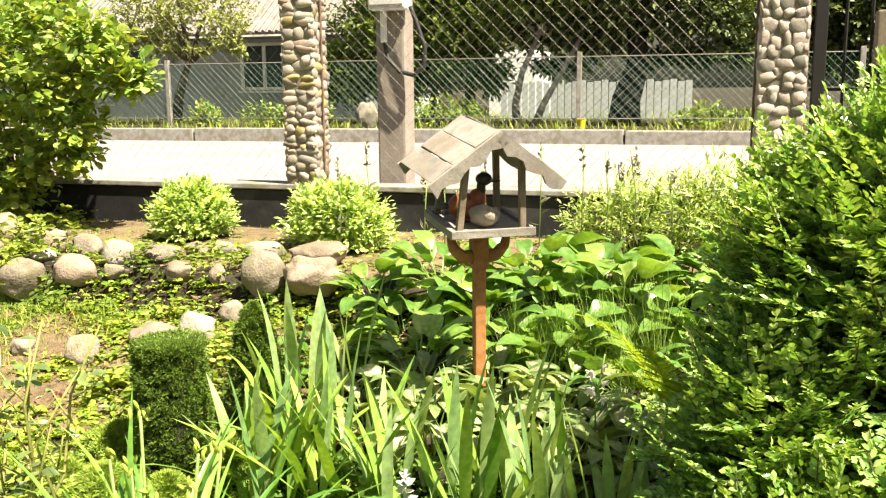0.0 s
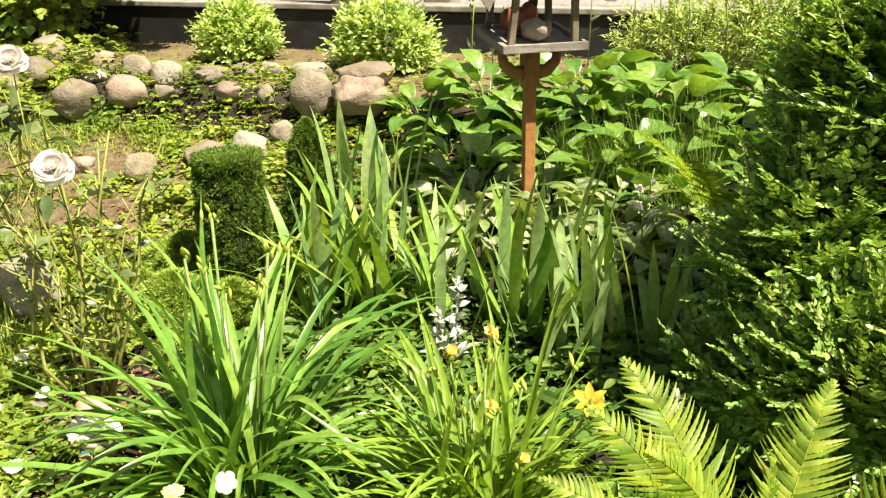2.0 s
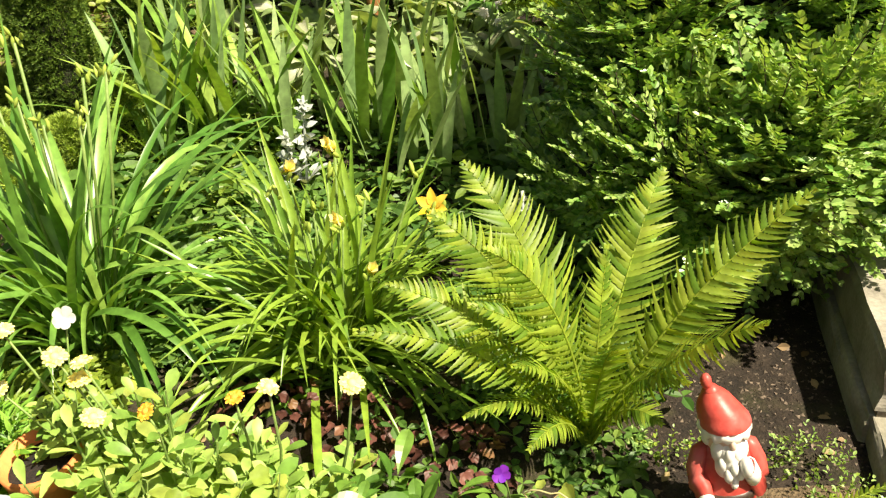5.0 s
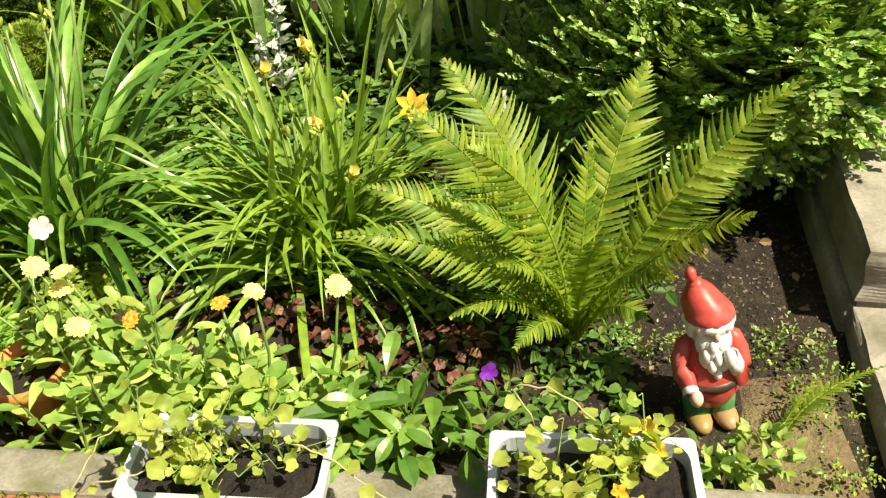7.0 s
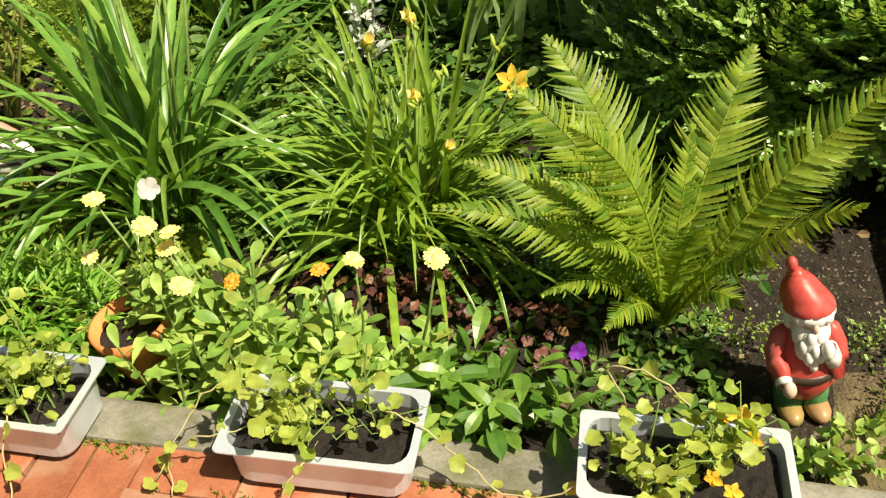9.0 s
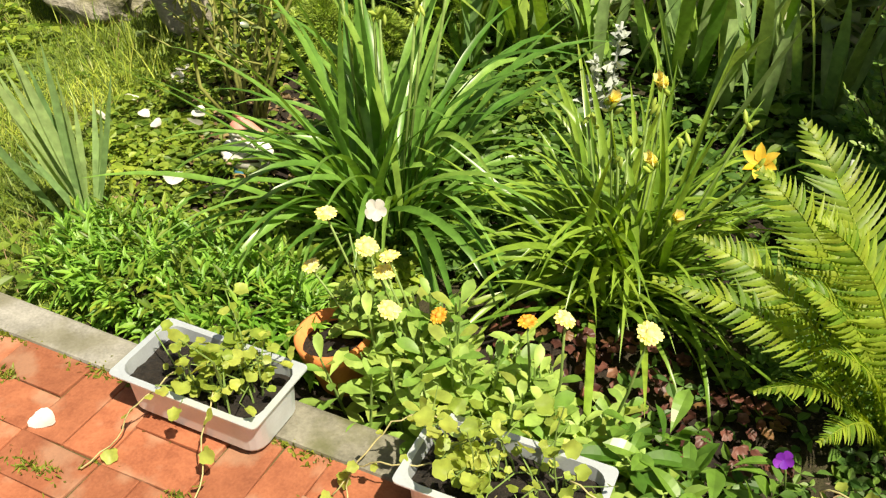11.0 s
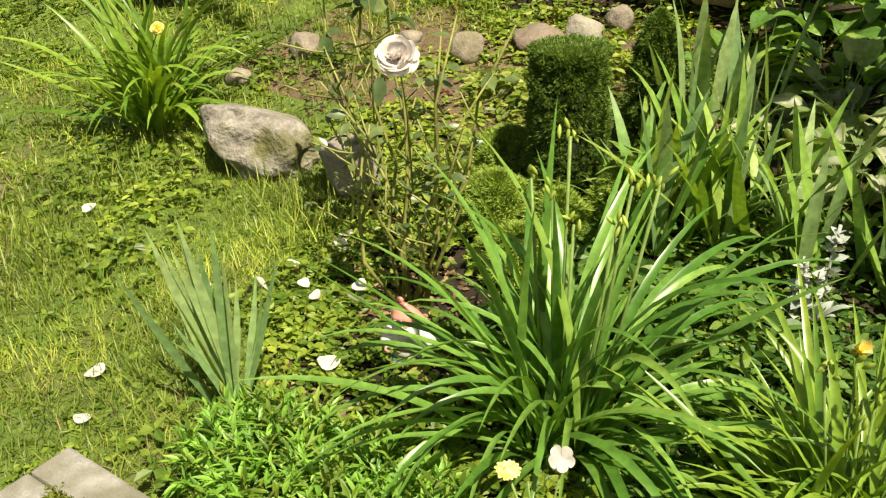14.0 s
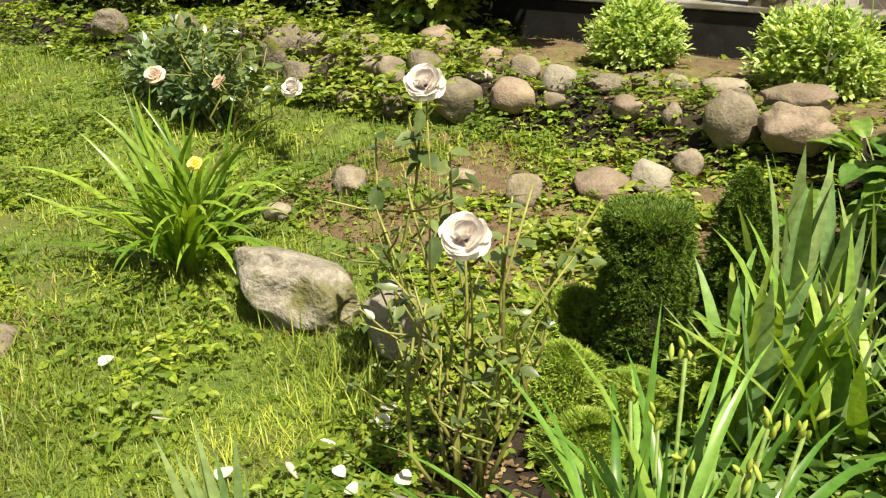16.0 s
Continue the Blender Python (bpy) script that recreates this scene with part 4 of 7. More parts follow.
def bough_bush(name, lobes, boughs, leaf, label, mat, mat2, core):
    """A bush of leafy boughs: each a stem with side shoots and paired leaves lying flat to the sky."""
    x0, y0 = lobes[0][0], lobes[0][1]
    base = thing(name, x0, y0, gz(x0, y0), label, "bush")
    o = np.array([x0, y0, gz(x0, y0)])
    area = np.array([l[3] * l[4] + l[4] * l[5] + l[3] * l[5] for l in lobes])
    old, young, wood = Pile(), Pile(), Pile()
    for l, v in zip(lobes, area / area.sum()):
        c, r = np.array(l[:3]), np.array(l[3:6])
        n = int(boughs * v)
        k = max(8, n // 7)
        d = unit(k)[rng.integers(0, k, n)] * 1.3 + unit(n)
        d /= np.linalg.norm(d, axis=1, keepdims=True)
        tip = c + d * r * rng.uniform(0.7, 1.08, n)[:, None]
        ok = tip[:, 2] > ground_z(tip[:, 0], tip[:, 1]) + 0.05
        for m in lobes:
            if m is not l:
                ok &= np.sum(((tip - np.array(m[:3])) / np.array(m[3:6])) ** 2, 1) > 0.4
        tip, d = tip[ok], d[ok]
        n = len(tip)
        axis = d / r
        axis /= np.linalg.norm(axis, axis=1, keepdims=True)
        axis = axis + np.array([0, 0, 0.3]) + unit(n) * 0.4
        axis /= np.linalg.norm(axis, axis=1, keepdims=True)
        side = np.cross(axis, np.array([0, 0, 1.0]) + unit(n) * 0.3)
        side /= np.maximum(np.linalg.norm(side, axis=1, keepdims=True), 1e-6)
        flat = np.cross(side, axis)
        pick = rng.uniform(0, 1, n) < 0.4 + 0.4 * np.clip(d[:, 2], 0, 1)
        for back, turn, long in ((0.0, 0.0, 0.1), (0.05, 0.75, 0.085), (0.06, -0.75, 0.085), (0.1, 0.95, 0.07), (0.11, -0.95, 0.07)):
            way = axis * math.cos(turn) + side * math.sin(turn) + unit(n) * 0.12
            root = tip - axis * (back + 0.06)
            lat = side * math.cos(turn) - axis * math.sin(turn)
            for j in range(6):
                q = root + way * (long * (j + 0.6) / 6) - o
                for sg in (-1, 1):
                    ld = way * (0.45 + 0.1 * j) + lat * (sg * (0.95 - 0.09 * j)) + flat * 0.12 + unit(n) * 0.22
                    nr = flat * 0.8 + axis * 0.35 + unit(n) * 0.45
                    M = frames_from(q, ld, nr, leaf * (1.05 - 0.06 * j) * rng.uniform(0.7, 1.2, n))
                    old.many(*BOX_LEAF, M[~pick])
                    young.many(*BOX_LEAF, M[pick])
        for q, a in zip((tip - o)[::3], axis[::3]):
            wood.tube([Vector(q - a * 0.26), Vector(q - a * 0.1), Vector(q + a * 0.02)], [0.0035, 0.0022, 0.001], 4)
    put("crown", old.mesh("crown", mat), base, label="small glossy dark green leaves", kind="stuff")
    put("new_growth", young.mesh("new_growth", mat2), base, label="pale young shoots", kind="stuff")
    put("branchwork", wood.mesh("branchwork", BARK), base, kind="stuff")
    # Solid near-black lobes: painted shade that shows in the gaps between boughs.
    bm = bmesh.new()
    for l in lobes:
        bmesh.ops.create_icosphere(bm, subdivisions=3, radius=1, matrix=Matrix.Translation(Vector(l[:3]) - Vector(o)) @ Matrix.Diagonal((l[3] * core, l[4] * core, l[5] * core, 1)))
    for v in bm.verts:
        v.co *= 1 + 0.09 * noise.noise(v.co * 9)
    part("shaded_core", bm, surface("inner_shade", (0.01, 0.014, 0.006), (0.035, 0.04, 0.018), 60, 0.95, 1.0, 200, dist=0.01), base, "solid core painted near-black as the shade between twigs", True)
    return base


BOX_LEAF = ([(0, 0, 0), (-0.26, 0.3, 0.07), (-0.29, 0.66, 0.06), (0, 1, -0.06), (0.29, 0.66, 0.06), (0.26, 0.3, 0.07)], [(0, 3, 2, 1), (0, 5, 4, 3)])
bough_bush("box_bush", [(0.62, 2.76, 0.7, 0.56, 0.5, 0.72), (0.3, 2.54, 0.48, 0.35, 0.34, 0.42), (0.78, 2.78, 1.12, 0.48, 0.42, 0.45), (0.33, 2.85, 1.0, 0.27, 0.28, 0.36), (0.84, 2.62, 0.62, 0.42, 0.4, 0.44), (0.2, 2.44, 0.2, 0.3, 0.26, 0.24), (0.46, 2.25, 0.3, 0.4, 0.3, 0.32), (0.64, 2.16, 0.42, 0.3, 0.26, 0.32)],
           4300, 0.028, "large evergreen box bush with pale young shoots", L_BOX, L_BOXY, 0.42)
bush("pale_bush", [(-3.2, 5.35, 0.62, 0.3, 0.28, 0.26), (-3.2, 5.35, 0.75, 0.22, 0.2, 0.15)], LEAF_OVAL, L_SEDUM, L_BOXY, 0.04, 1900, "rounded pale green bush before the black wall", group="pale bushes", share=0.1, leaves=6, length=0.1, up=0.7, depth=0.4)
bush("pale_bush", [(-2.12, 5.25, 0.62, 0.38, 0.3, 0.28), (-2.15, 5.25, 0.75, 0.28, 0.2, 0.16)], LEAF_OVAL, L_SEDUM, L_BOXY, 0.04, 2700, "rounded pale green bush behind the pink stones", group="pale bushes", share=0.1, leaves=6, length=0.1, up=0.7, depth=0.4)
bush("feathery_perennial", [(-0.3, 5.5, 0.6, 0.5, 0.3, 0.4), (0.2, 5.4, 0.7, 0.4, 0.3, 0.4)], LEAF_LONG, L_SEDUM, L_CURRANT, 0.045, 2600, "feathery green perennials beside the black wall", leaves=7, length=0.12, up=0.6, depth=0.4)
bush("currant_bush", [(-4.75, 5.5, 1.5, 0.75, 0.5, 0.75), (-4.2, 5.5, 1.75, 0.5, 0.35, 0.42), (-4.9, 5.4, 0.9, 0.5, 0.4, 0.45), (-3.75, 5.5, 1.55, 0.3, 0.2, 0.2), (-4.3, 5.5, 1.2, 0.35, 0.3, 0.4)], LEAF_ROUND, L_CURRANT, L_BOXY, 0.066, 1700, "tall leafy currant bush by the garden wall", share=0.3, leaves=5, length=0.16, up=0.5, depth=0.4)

# field stones: x, y, width, height, kind
STONES = [(-4.41, 4.98, 0.26, 0.22, "P"), (-3.81, 4.69, 0.24, 0.2, "P"), (-3.44, 4.59, 0.16, 0.17, "G"), (-3.14, 4.48, 0.2, 0.16, "W"), (-2.96, 4.62, 0.21, 0.1, "M"), (-2.77, 4.71, 0.17, 0.12, "G")]
STONES += [(-2.67, 4.84, 0.14, 0.11, "W"), (-2.4, 4.82, 0.25, 0.13, "G"), (-2.0, 4.71, 0.31, 0.14, "P"), (-1.87, 4.35, 0.3, 0.18, "P"), (-2.14, 4.33, 0.21, 0.25, "G"), (-3.63, 4.25, 0.27, 0.22, "G")]
STONES += [(-3.32, 4.32, 0.25, 0.16, "P"), (-4.21, 4.35, 0.19, 0.18, "G"), (-3.65, 4.45, 0.15, 0.08, "W"), (-3.07, 4.35, 0.15, 0.08, "G"), (-2.68, 4.37, 0.18, 0.11, "P"), (-2.44, 4.36, 0.1, 0.11, "G")]
STONES += [(-2.25, 4.18, 0.15, 0.12, "G"), (-5.75, 4.6, 0.2, 0.21, "G"), (-6.12, 5.1, 0.26, 0.14, "G"), (-6.06, 4.54, 0.25, 0.15, "M"), (-5.49, 4.85, 0.2, 0.15, "G"), (-5.5, 4.29, 0.19, 0.16, "M")]
STONES += [(-5.21, 4.28, 0.17, 0.23, "M"), (-4.88, 4.22, 0.18, 0.22, "M"), (-4.66, 4.29, 0.2, 0.19, "M"), (-4.33, 4.12, 0.19, 0.13, "M"), (-4.05, 4.16, 0.21, 0.13, "M"), (-7.35, 4.38, 0.28, 0.2, "M")]
STONES += [(-6.43, 4.45, 0.25, 0.18, "M"), (-2.28, 3.87, 0.17, 0.17, "W"), (-2.45, 3.77, 0.24, 0.12, "P"), (-2.71, 3.58, 0.15, 0.15, "G"), (-3.54, 3.35, 0.18, 0.12, "G"), (-3.06, 3.6, 0.11, 0.1, "G"), (-3.68, 3.02, 0.14, 0.08, "G"), (-2.5, 2.58, 0.25, 0.25, "W")]
BOULDER = surface("lichen_granite", (0.125, 0.11, 0.09), (0.45, 0.419, 0.375), 5, 0.92, 1.0, 50, stain=(0.1, 0.1, 0.016), stain_scale=4.5, stain_amount=0.85, dist=0.03)
STONES += [(-5.62, 4.46, 0.24, 0.2, "M"), (-5.27, 4.47, 0.27, 0.18, "M"), (-4.96, 4.43, 0.22, 0.18, "M"), (-4.62, 4.48, 0.26, 0.19, "M"), (-4.36, 4.36, 0.22, 0.16, "G"), (-4.02, 4.4, 0.22, 0.15, "M")]
STONE_MATS = {"P": (STONE_P, "rounded pinkish field stone in the rock border"), "G": (STONE_G, "rounded grey field stone in the rock border"), "W": (STONE_W, "pale whitish field stone in the rock border"), "M": (STONE_M, "dark mossy field stone in the rock border")}
for k, (x, y, w, h, c) in enumerate(STONES):
    f = 1.25 if c == "M" else 1.1
    stone(x, y, gz(x, y), w * f, w * 0.85, h * f, STONE_MATS[c][0], k, STONE_MATS[c][1])
boulder = put("boulder", bm_mesh("boulder", ico_stone(4, 0.28, 0.19, 0.165, 0.24, 23, 2.0, (0.55, 0.85)), BOULDER, True), None, pose(-2.99, 2.6, gz(-2.99, 2.6) + 0.085, 0, 17, 24), "large angular boulder with moss and pale lichen", "stone", "garden stones")
put("stepping_stone", bm_mesh("stepping_stone", ico_stone(3, 0.11, 0.14, 0.025, 0.08, 77), STONE_G, True), None, pose(-1.62, 1.6, -0.085), "flat grey stepping stone in the bed", "stone", "garden stones")
stone(-3.75, 1.72, gz(-3.75, 1.72) - 0.05, 0.3, 0.25, 0.12, STONE_G, 61, "flat grey stone sunk in the lawn")


# ---- ground plants ----
def scatter(n, x0, x1, y0, y1, keep):
    x, y = rng.uniform(x0, x1, n), rng.uniform(y0, y1, n)
    k = keep(x, y) > rng.uniform(0, 1, n)
    x, y = x[k], y[k]
    return np.stack([x, y, ground_z(x, y)], 1)


def outside_patio(x, y):
    u, v = patio_local(x, y)
    return ~((u > -0.01) & (v < 0.01))


def lawn_mask(x, y):
    edge = -1.7 - 0.62 * sm((y - 1.3) / 0.7) - 0.58 * sm((y - 2.2) / 0.8)
    return sm((edge + 0.25 - x) / 0.4) * outside_patio(x, y) * (y < 4.25 + 0.1 * np.sin(x * 3))


def grass_field(name, n, x0, x1, y0, y1, keep, size, mat, lean, label, shape=GRASS, wide=1.0):
    p = scatter(n, x0, x1, y0, y1, keep)
    tuft = 0.55 + 0.45 * soft_noise(p[:, 0], p[:, 1], 4.1, 3.0)
    a = rng.uniform(0, 2 * np.pi, len(p))
    l = np.abs(rng.normal(0, lean, len(p)))
    d = np.stack([np.cos(a) * l, np.sin(a) * l, np.ones(len(p))], 1)
    nor = np.stack([np.cos(a), np.sin(a), np.zeros(len(p))], 1)
    s = size * rng.uniform(0.5, 1.15, len(p)) * (0.65 + 0.6 * tuft)
    pile = Pile()
    pile.many(*shape, frames_from(p, d, nor, np.stack([s * wide, s, s], 1)))
    return put(name, pile.mesh(name, mat), label=label, category="grass", kind="stuff")


lx, ly = np.meshgrid(np.linspace(-9, -1.2, 160), np.linspace(-3.0, 4.4, 80))
lm = lawn_mask(lx, ly)
lz = ground_z(lx, ly) + 0.012 * np.clip(lm * 2, 0, 1) - 0.006
keep_f = [(j * 160 + i, j * 160 + i + 1, (j + 1) * 160 + i + 1, (j + 1) * 160 + i) for j in range(79) for i in range(159) if lm[j, i] > 0.1 and lm[j + 1, i + 1] > 0.1 and lm[j, i + 1] > 0.1 and lm[j + 1, i] > 0.1]
put("lawn", mesh_of("lawn", np.stack([lx, ly, lz], -1).reshape(-1, 3), keep_f, THATCH, True), label="mossy lawn floor with dry thatch", category="lawn", kind="structure")
grass_field("lawn_grass", 56000, -3.6, -1.2, 0.3, 2.9, lawn_mask, 0.06, L_GRASS, 1.3, "uneven sunlit lawn grass with dry tufts", wide=1.1)
grass_field("lawn_grass", 34000, -9.0, -2.6, 1.0, 4.4, lambda x, y: lawn_mask(x, y) * ((x < -3.5) | (y > 2.8)), 0.075, L_GRASS, 1.2, "uneven sunlit lawn grass with dry tufts", wide=1.7)
grass_field("lawn_tuft", 16000, -5.5, -1.3, 1.0, 4.2, lambda x, y: lawn_mask(x, y) * np.clip(soft_noise(x, y, 3.3, 7.0) * 1.6 - 0.15, 0, 1), 0.13, L_GRASS, 0.55, "taller unmown grass tufts in the lawn", wide=0.7)
grass_field("dry_grass", 9000, -5.5, -1.4, 1.1, 4.0, lambda x, y: lawn_mask(x, y) * np.clip(soft_noise(x, y, 2.6, 15.0) * 1.6 - 0.2, 0, 1), 0.08, L_DRY, 1.6, "dry straw-coloured grass in worn patches", wide=0.7)
grass_field("bed_grass", 5200, -4.8, -1.4, 4.55, 6.0, lambda x, y: patchy(x, y, 2.6, 31.0, 0.1), 0.045, L_GRASS, 1.2, "thin dry grass on the upper bed", wide=1.0)
grass_field("verge_grass", 15000, -22, 8, 17.3, 36, lambda x, y: 0 * x + 1.0, 0.22, L_GRASS, 0.6, "rough grass on the far roadside verge", wide=1.6)


def cover(name, n, x0, x1, y0, y1, keep, size, mat, label, shape=LEAF_FOUR, high=0.05, trio=True, tilt=0.5):
    """Low leaves in threes on short stalks."""
    p = scatter(n, x0, x1, y0, y1, keep)
    h = rng.uniform(0.25, 1.0, len(p)) * high * (0.7 + 0.5 * soft_noise(p[:, 0], p[:, 1], 6.0, 2.0))
    p[:, 2] += np.maximum(h, 0.006)
    a = rng.uniform(0, 2 * np.pi, len(p))
    s = size * rng.uniform(0.55, 1.25, len(p))
    pile = Pile()
    lean = rng.normal(0, tilt, (len(p), 3))
    for k in range(3 if trio else 1):
        b = a + k * 2.1
        d = np.stack([np.cos(b), np.sin(b), rng.normal(0.05, 0.25, len(p))], 1)
        pile.many(*shape, frames_from(p, d, np.array([0, 0, 1.0]) + lean, s))
    return put(name, pile.mesh(name, mat), label=label, category="groundcover", kind="stuff")


def bed_mask(x, y):
    return (1 - lawn_mask(x, y)) * outside_patio(x, y)


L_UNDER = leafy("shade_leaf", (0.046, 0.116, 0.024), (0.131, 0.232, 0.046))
cover("groundcover", 9500, -2.7, -0.9, 1.4, 2.9, lambda x, y: bed_mask(x, y) * patchy(x, y, 3.5, 1.0, 0.03) * 0.75, 0.034, L_COVER, "low green groundcover leaves between the flower clumps", high=0.075, tilt=0.6)
cover("groundcover", 11500, -4.3, -1.3, 2.6, 4.35, lambda x, y: bed_mask(x, y) * patchy(x, y, 3.0, 2.0, 0.06), 0.038, L_COVER, "pale sunlit groundcover between the border stones")
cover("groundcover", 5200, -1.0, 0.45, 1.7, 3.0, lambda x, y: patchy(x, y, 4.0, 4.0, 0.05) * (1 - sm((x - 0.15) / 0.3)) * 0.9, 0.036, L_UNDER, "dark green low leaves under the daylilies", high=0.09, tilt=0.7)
cover("groundcover", 3200, -7.5, 0.5, 4.4, 5.95, lambda x, y: patchy(x, y, 2.2, 5.0, 0.0) * (0.25 + 0.75 * sm((-3.9 - x) / 0.6)), 0.045, L_COVER, "sparse weeds on the upper bed")
cover("groundcover", 2600, -6.5, -1.6, 4.05, 4.75, lambda x, y: patchy(x, y, 4.0, 12.0, 0.15), 0.036, L_COVER, "weeds growing between the border stones", high=0.12)
cover("clover", 16500, -8.5, -1.5, 0.4, 4.3, lambda x, y: lawn_mask(x, y) * patchy(x, y, 2.3, 6.0, 0.05), 0.024, L_COVER, "broad weeds and clover in the lawn", high=0.045)
cover("border_weeds", 2600, -6.2, -3.6, 4.0, 4.75, lambda x, y: patchy(x, y, 5.0, 61.0, 0.2), 0.05, L_CURRANT, "leafy weeds over the mossy stones", high=0.3, tilt=0.7)
cover("lawn_weeds", 9000, -6.5, -1.6, 1.1, 4.3, lambda x, y: lawn_mask(x, y) * np.clip(soft_noise(x, y, 2.9, 41.0) * 1.5 - 0.1, 0, 1), 0.04, L_COVER, "broad-leaved weeds growing in the lawn", high=0.09)
cover("lawn_weeds", 8500, -9.5, -4.4, 4.05, 5.95, lambda x, y: patchy(x, y, 2.0, 44.0, 0.3), 0.055, L_COVER, "leafy weeds on the shaded upper bed", high=0.12)
cover("border_weeds", 5200, -4.2, -1.9, 2.5, 4.2, lambda x, y: bed_mask(x, y) * np.clip(soft_noise(x, y, 3.7, 51.0) * 1.6 - 0.1, 0, 1), 0.045, L_CURRANT, "taller leafy weeds between the border stones", high=0.16, tilt=0.7)
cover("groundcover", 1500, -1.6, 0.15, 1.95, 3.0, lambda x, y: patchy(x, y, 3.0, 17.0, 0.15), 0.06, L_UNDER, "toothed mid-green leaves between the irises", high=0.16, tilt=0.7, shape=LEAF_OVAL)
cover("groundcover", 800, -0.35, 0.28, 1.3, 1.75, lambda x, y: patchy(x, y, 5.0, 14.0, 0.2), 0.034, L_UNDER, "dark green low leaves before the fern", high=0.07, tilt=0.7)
# moss and tiny weeds along the joint between bricks and border
mu = np.concatenate([rng.uniform(0.1, 2.8, 2600), rng.normal(0.108, 0.01, 1500), rng.uniform(0.1, 2.6, 900)])
mv = np.concatenate([rng.normal(-0.1, 0.012, 2600), rng.uniform(-2.6, -0.1, 1500), -0.093 - 0.1008 * rng.integers(0, 16, 900) + rng.normal(0, 0.005, 900)])
mk = patchy(mu, mv, 7.0, 3.0, 0.0) > rng.uniform(0.2, 1.0, len(mu))
mp = np.array([tuple(patio_world(u, v, -0.003)) for u, v in zip(mu[mk], mv[mk])])
moss_p = Pile()
for k in range(3):
    moss_p.many(*LEAF_FOUR, frames_from(mp, unit(len(mp)) + np.array([0, 0, 0.5]), unit(len(mp)) + np.array([0, 0, 1.0]), 0.012 * rng.uniform(0.5, 1.4, len(mp))))
for wu, wv, wn, wr in ((0.47, -0.2, 60, 0.03), (0.53, -0.3, 45, 0.025), (0.13, -0.11, 80, 0.035), (0.26, -0.29, 30, 0.02), (0.68, -0.1, 70, 0.04), (0.6, -0.39, 40, 0.03), (0.74, -0.36, 60, 0.035), (1.44, -0.19, 24, 0.02), (0.9, -0.42, 60, 0.04), (1.03, -0.3, 30, 0.02), (1.6, -0.1, 60, 0.05)):
    wp = np.array([tuple(patio_world(wu + du * 1.5, wv + dv * 0.5, 0.0)) for du, dv in rng.normal(0, wr * 0.6, (wn * 2, 2))])
    wn *= 2
    moss_p.many(*leaf_shape(0.3, 0.1, 0.3, 2), frames_from(wp, unit(wn) + np.array([0, 0, 0.8]), unit(wn) + np.array([0, 0, 1.0]), 0.016 * rng.uniform(0.5, 1.3, wn)))
put("joint_moss", moss_p.mesh("joint_moss", leafy("joint_moss", (0.092, 0.124, 0.015), (0.247, 0.279, 0.046))), label="moss and tiny weeds in the terrace joints", category="moss", kind="stuff")
cover("straw_litter", 9500, -6.0, 0.3, 4.45, 6.0, lambda x, y: patchy(x, y, 3.0, 21.0, 0.3), 0.035, L_DRY, "straw and dry scraps on the upper bed", high=0.008, trio=False, tilt=0.3, shape=LEAF_LONG)
cover("straw_litter", 6500, -3.8, -1.3, 2.8, 4.3, lambda x, y: bed_mask(x, y) * patchy(x, y, 3.4, 25.0, 0.2), 0.045, L_DRY, "straw and dry stalks between the border stones", high=0.03, trio=False, tilt=0.4, shape=LEAF_LONG)
cover("leaf_litter", 3200, -4.0, 0.7, 1.3, 5.9, lambda x, y: bed_mask(x, y) * patchy(x, y, 3.2, 9.0, 0.2), 0.03, L_DRY, "brown dry leaves and bark scraps on the soil", high=0.008, trio=False, tilt=0.3)
cover("leaf_litter", 2600, -2.5, -1.2, 1.45, 2.4, lambda x, y: bed_mask(x, y) * patchy(x, y, 4.0, 19.0, 0.3), 0.032, L_DRY, "brown dry leaves and petals under the rose", high=0.012, trio=False, tilt=0.4)
cover("red_sedum", 700, -3.2, -1.9, 2.4, 4.2, lambda x, y: patchy(x, y, 3.7, 11.0, 0.0), 0.028, L_HEUCH, "patches of dark red low stonecrop", high=0.04)

crumb = Pile()
cp = scatter(16000, -0.9, 0.76, 1.24, 2.3, lambda x, y: 0.15 + 0.85 * sm((x + 0.1) / 0.4))
crumb.many(*[np.array([(1, 0, 0), (-0.6, 0.8, 0), (-0.6, -0.8, 0.1), (0, 0, 0.9)]), [(0, 1, 3), (1, 2, 3), (2, 0, 3)]], frames_from(cp - np.array([0, 0, 0.002]), unit(len(cp)) + np.array([0, 0, 0.2]), unit(len(cp)), 0.0045 * rng.uniform(0.3, 1.9, len(cp))))
put("soil_crumbs", crumb.mesh("soil_crumbs", surface("crumbs", (0.03, 0.021, 0.015), (0.17, 0.13, 0.1), 30, 0.95, 0.0, per="island", spread=0.5)), label="loose soil crumbs and grit in the bed", category="soil", kind="stuff")
# mat of narrow-leaved plants along the terrace
bush("mat_plant", [(-1.5, 1.27, 0.0, 0.32, 0.14, 0.13), (-1.18, 1.32, 0.0, 0.3, 0.16, 0.13), (-1.62, 1.38, 0.0, 0.22, 0.16, 0.1), (-1.35, 1.45, 0.0, 0.26, 0.12, 0.1)], LEAF_LONG, L_MAT, L_COVER, 0.042, 1500, "low dense mat of narrow bright green leaves", twig=False, share=0.15, leaves=6, length=0.06, up=0.8, depth=0.5, category="plant", floor=0.005)


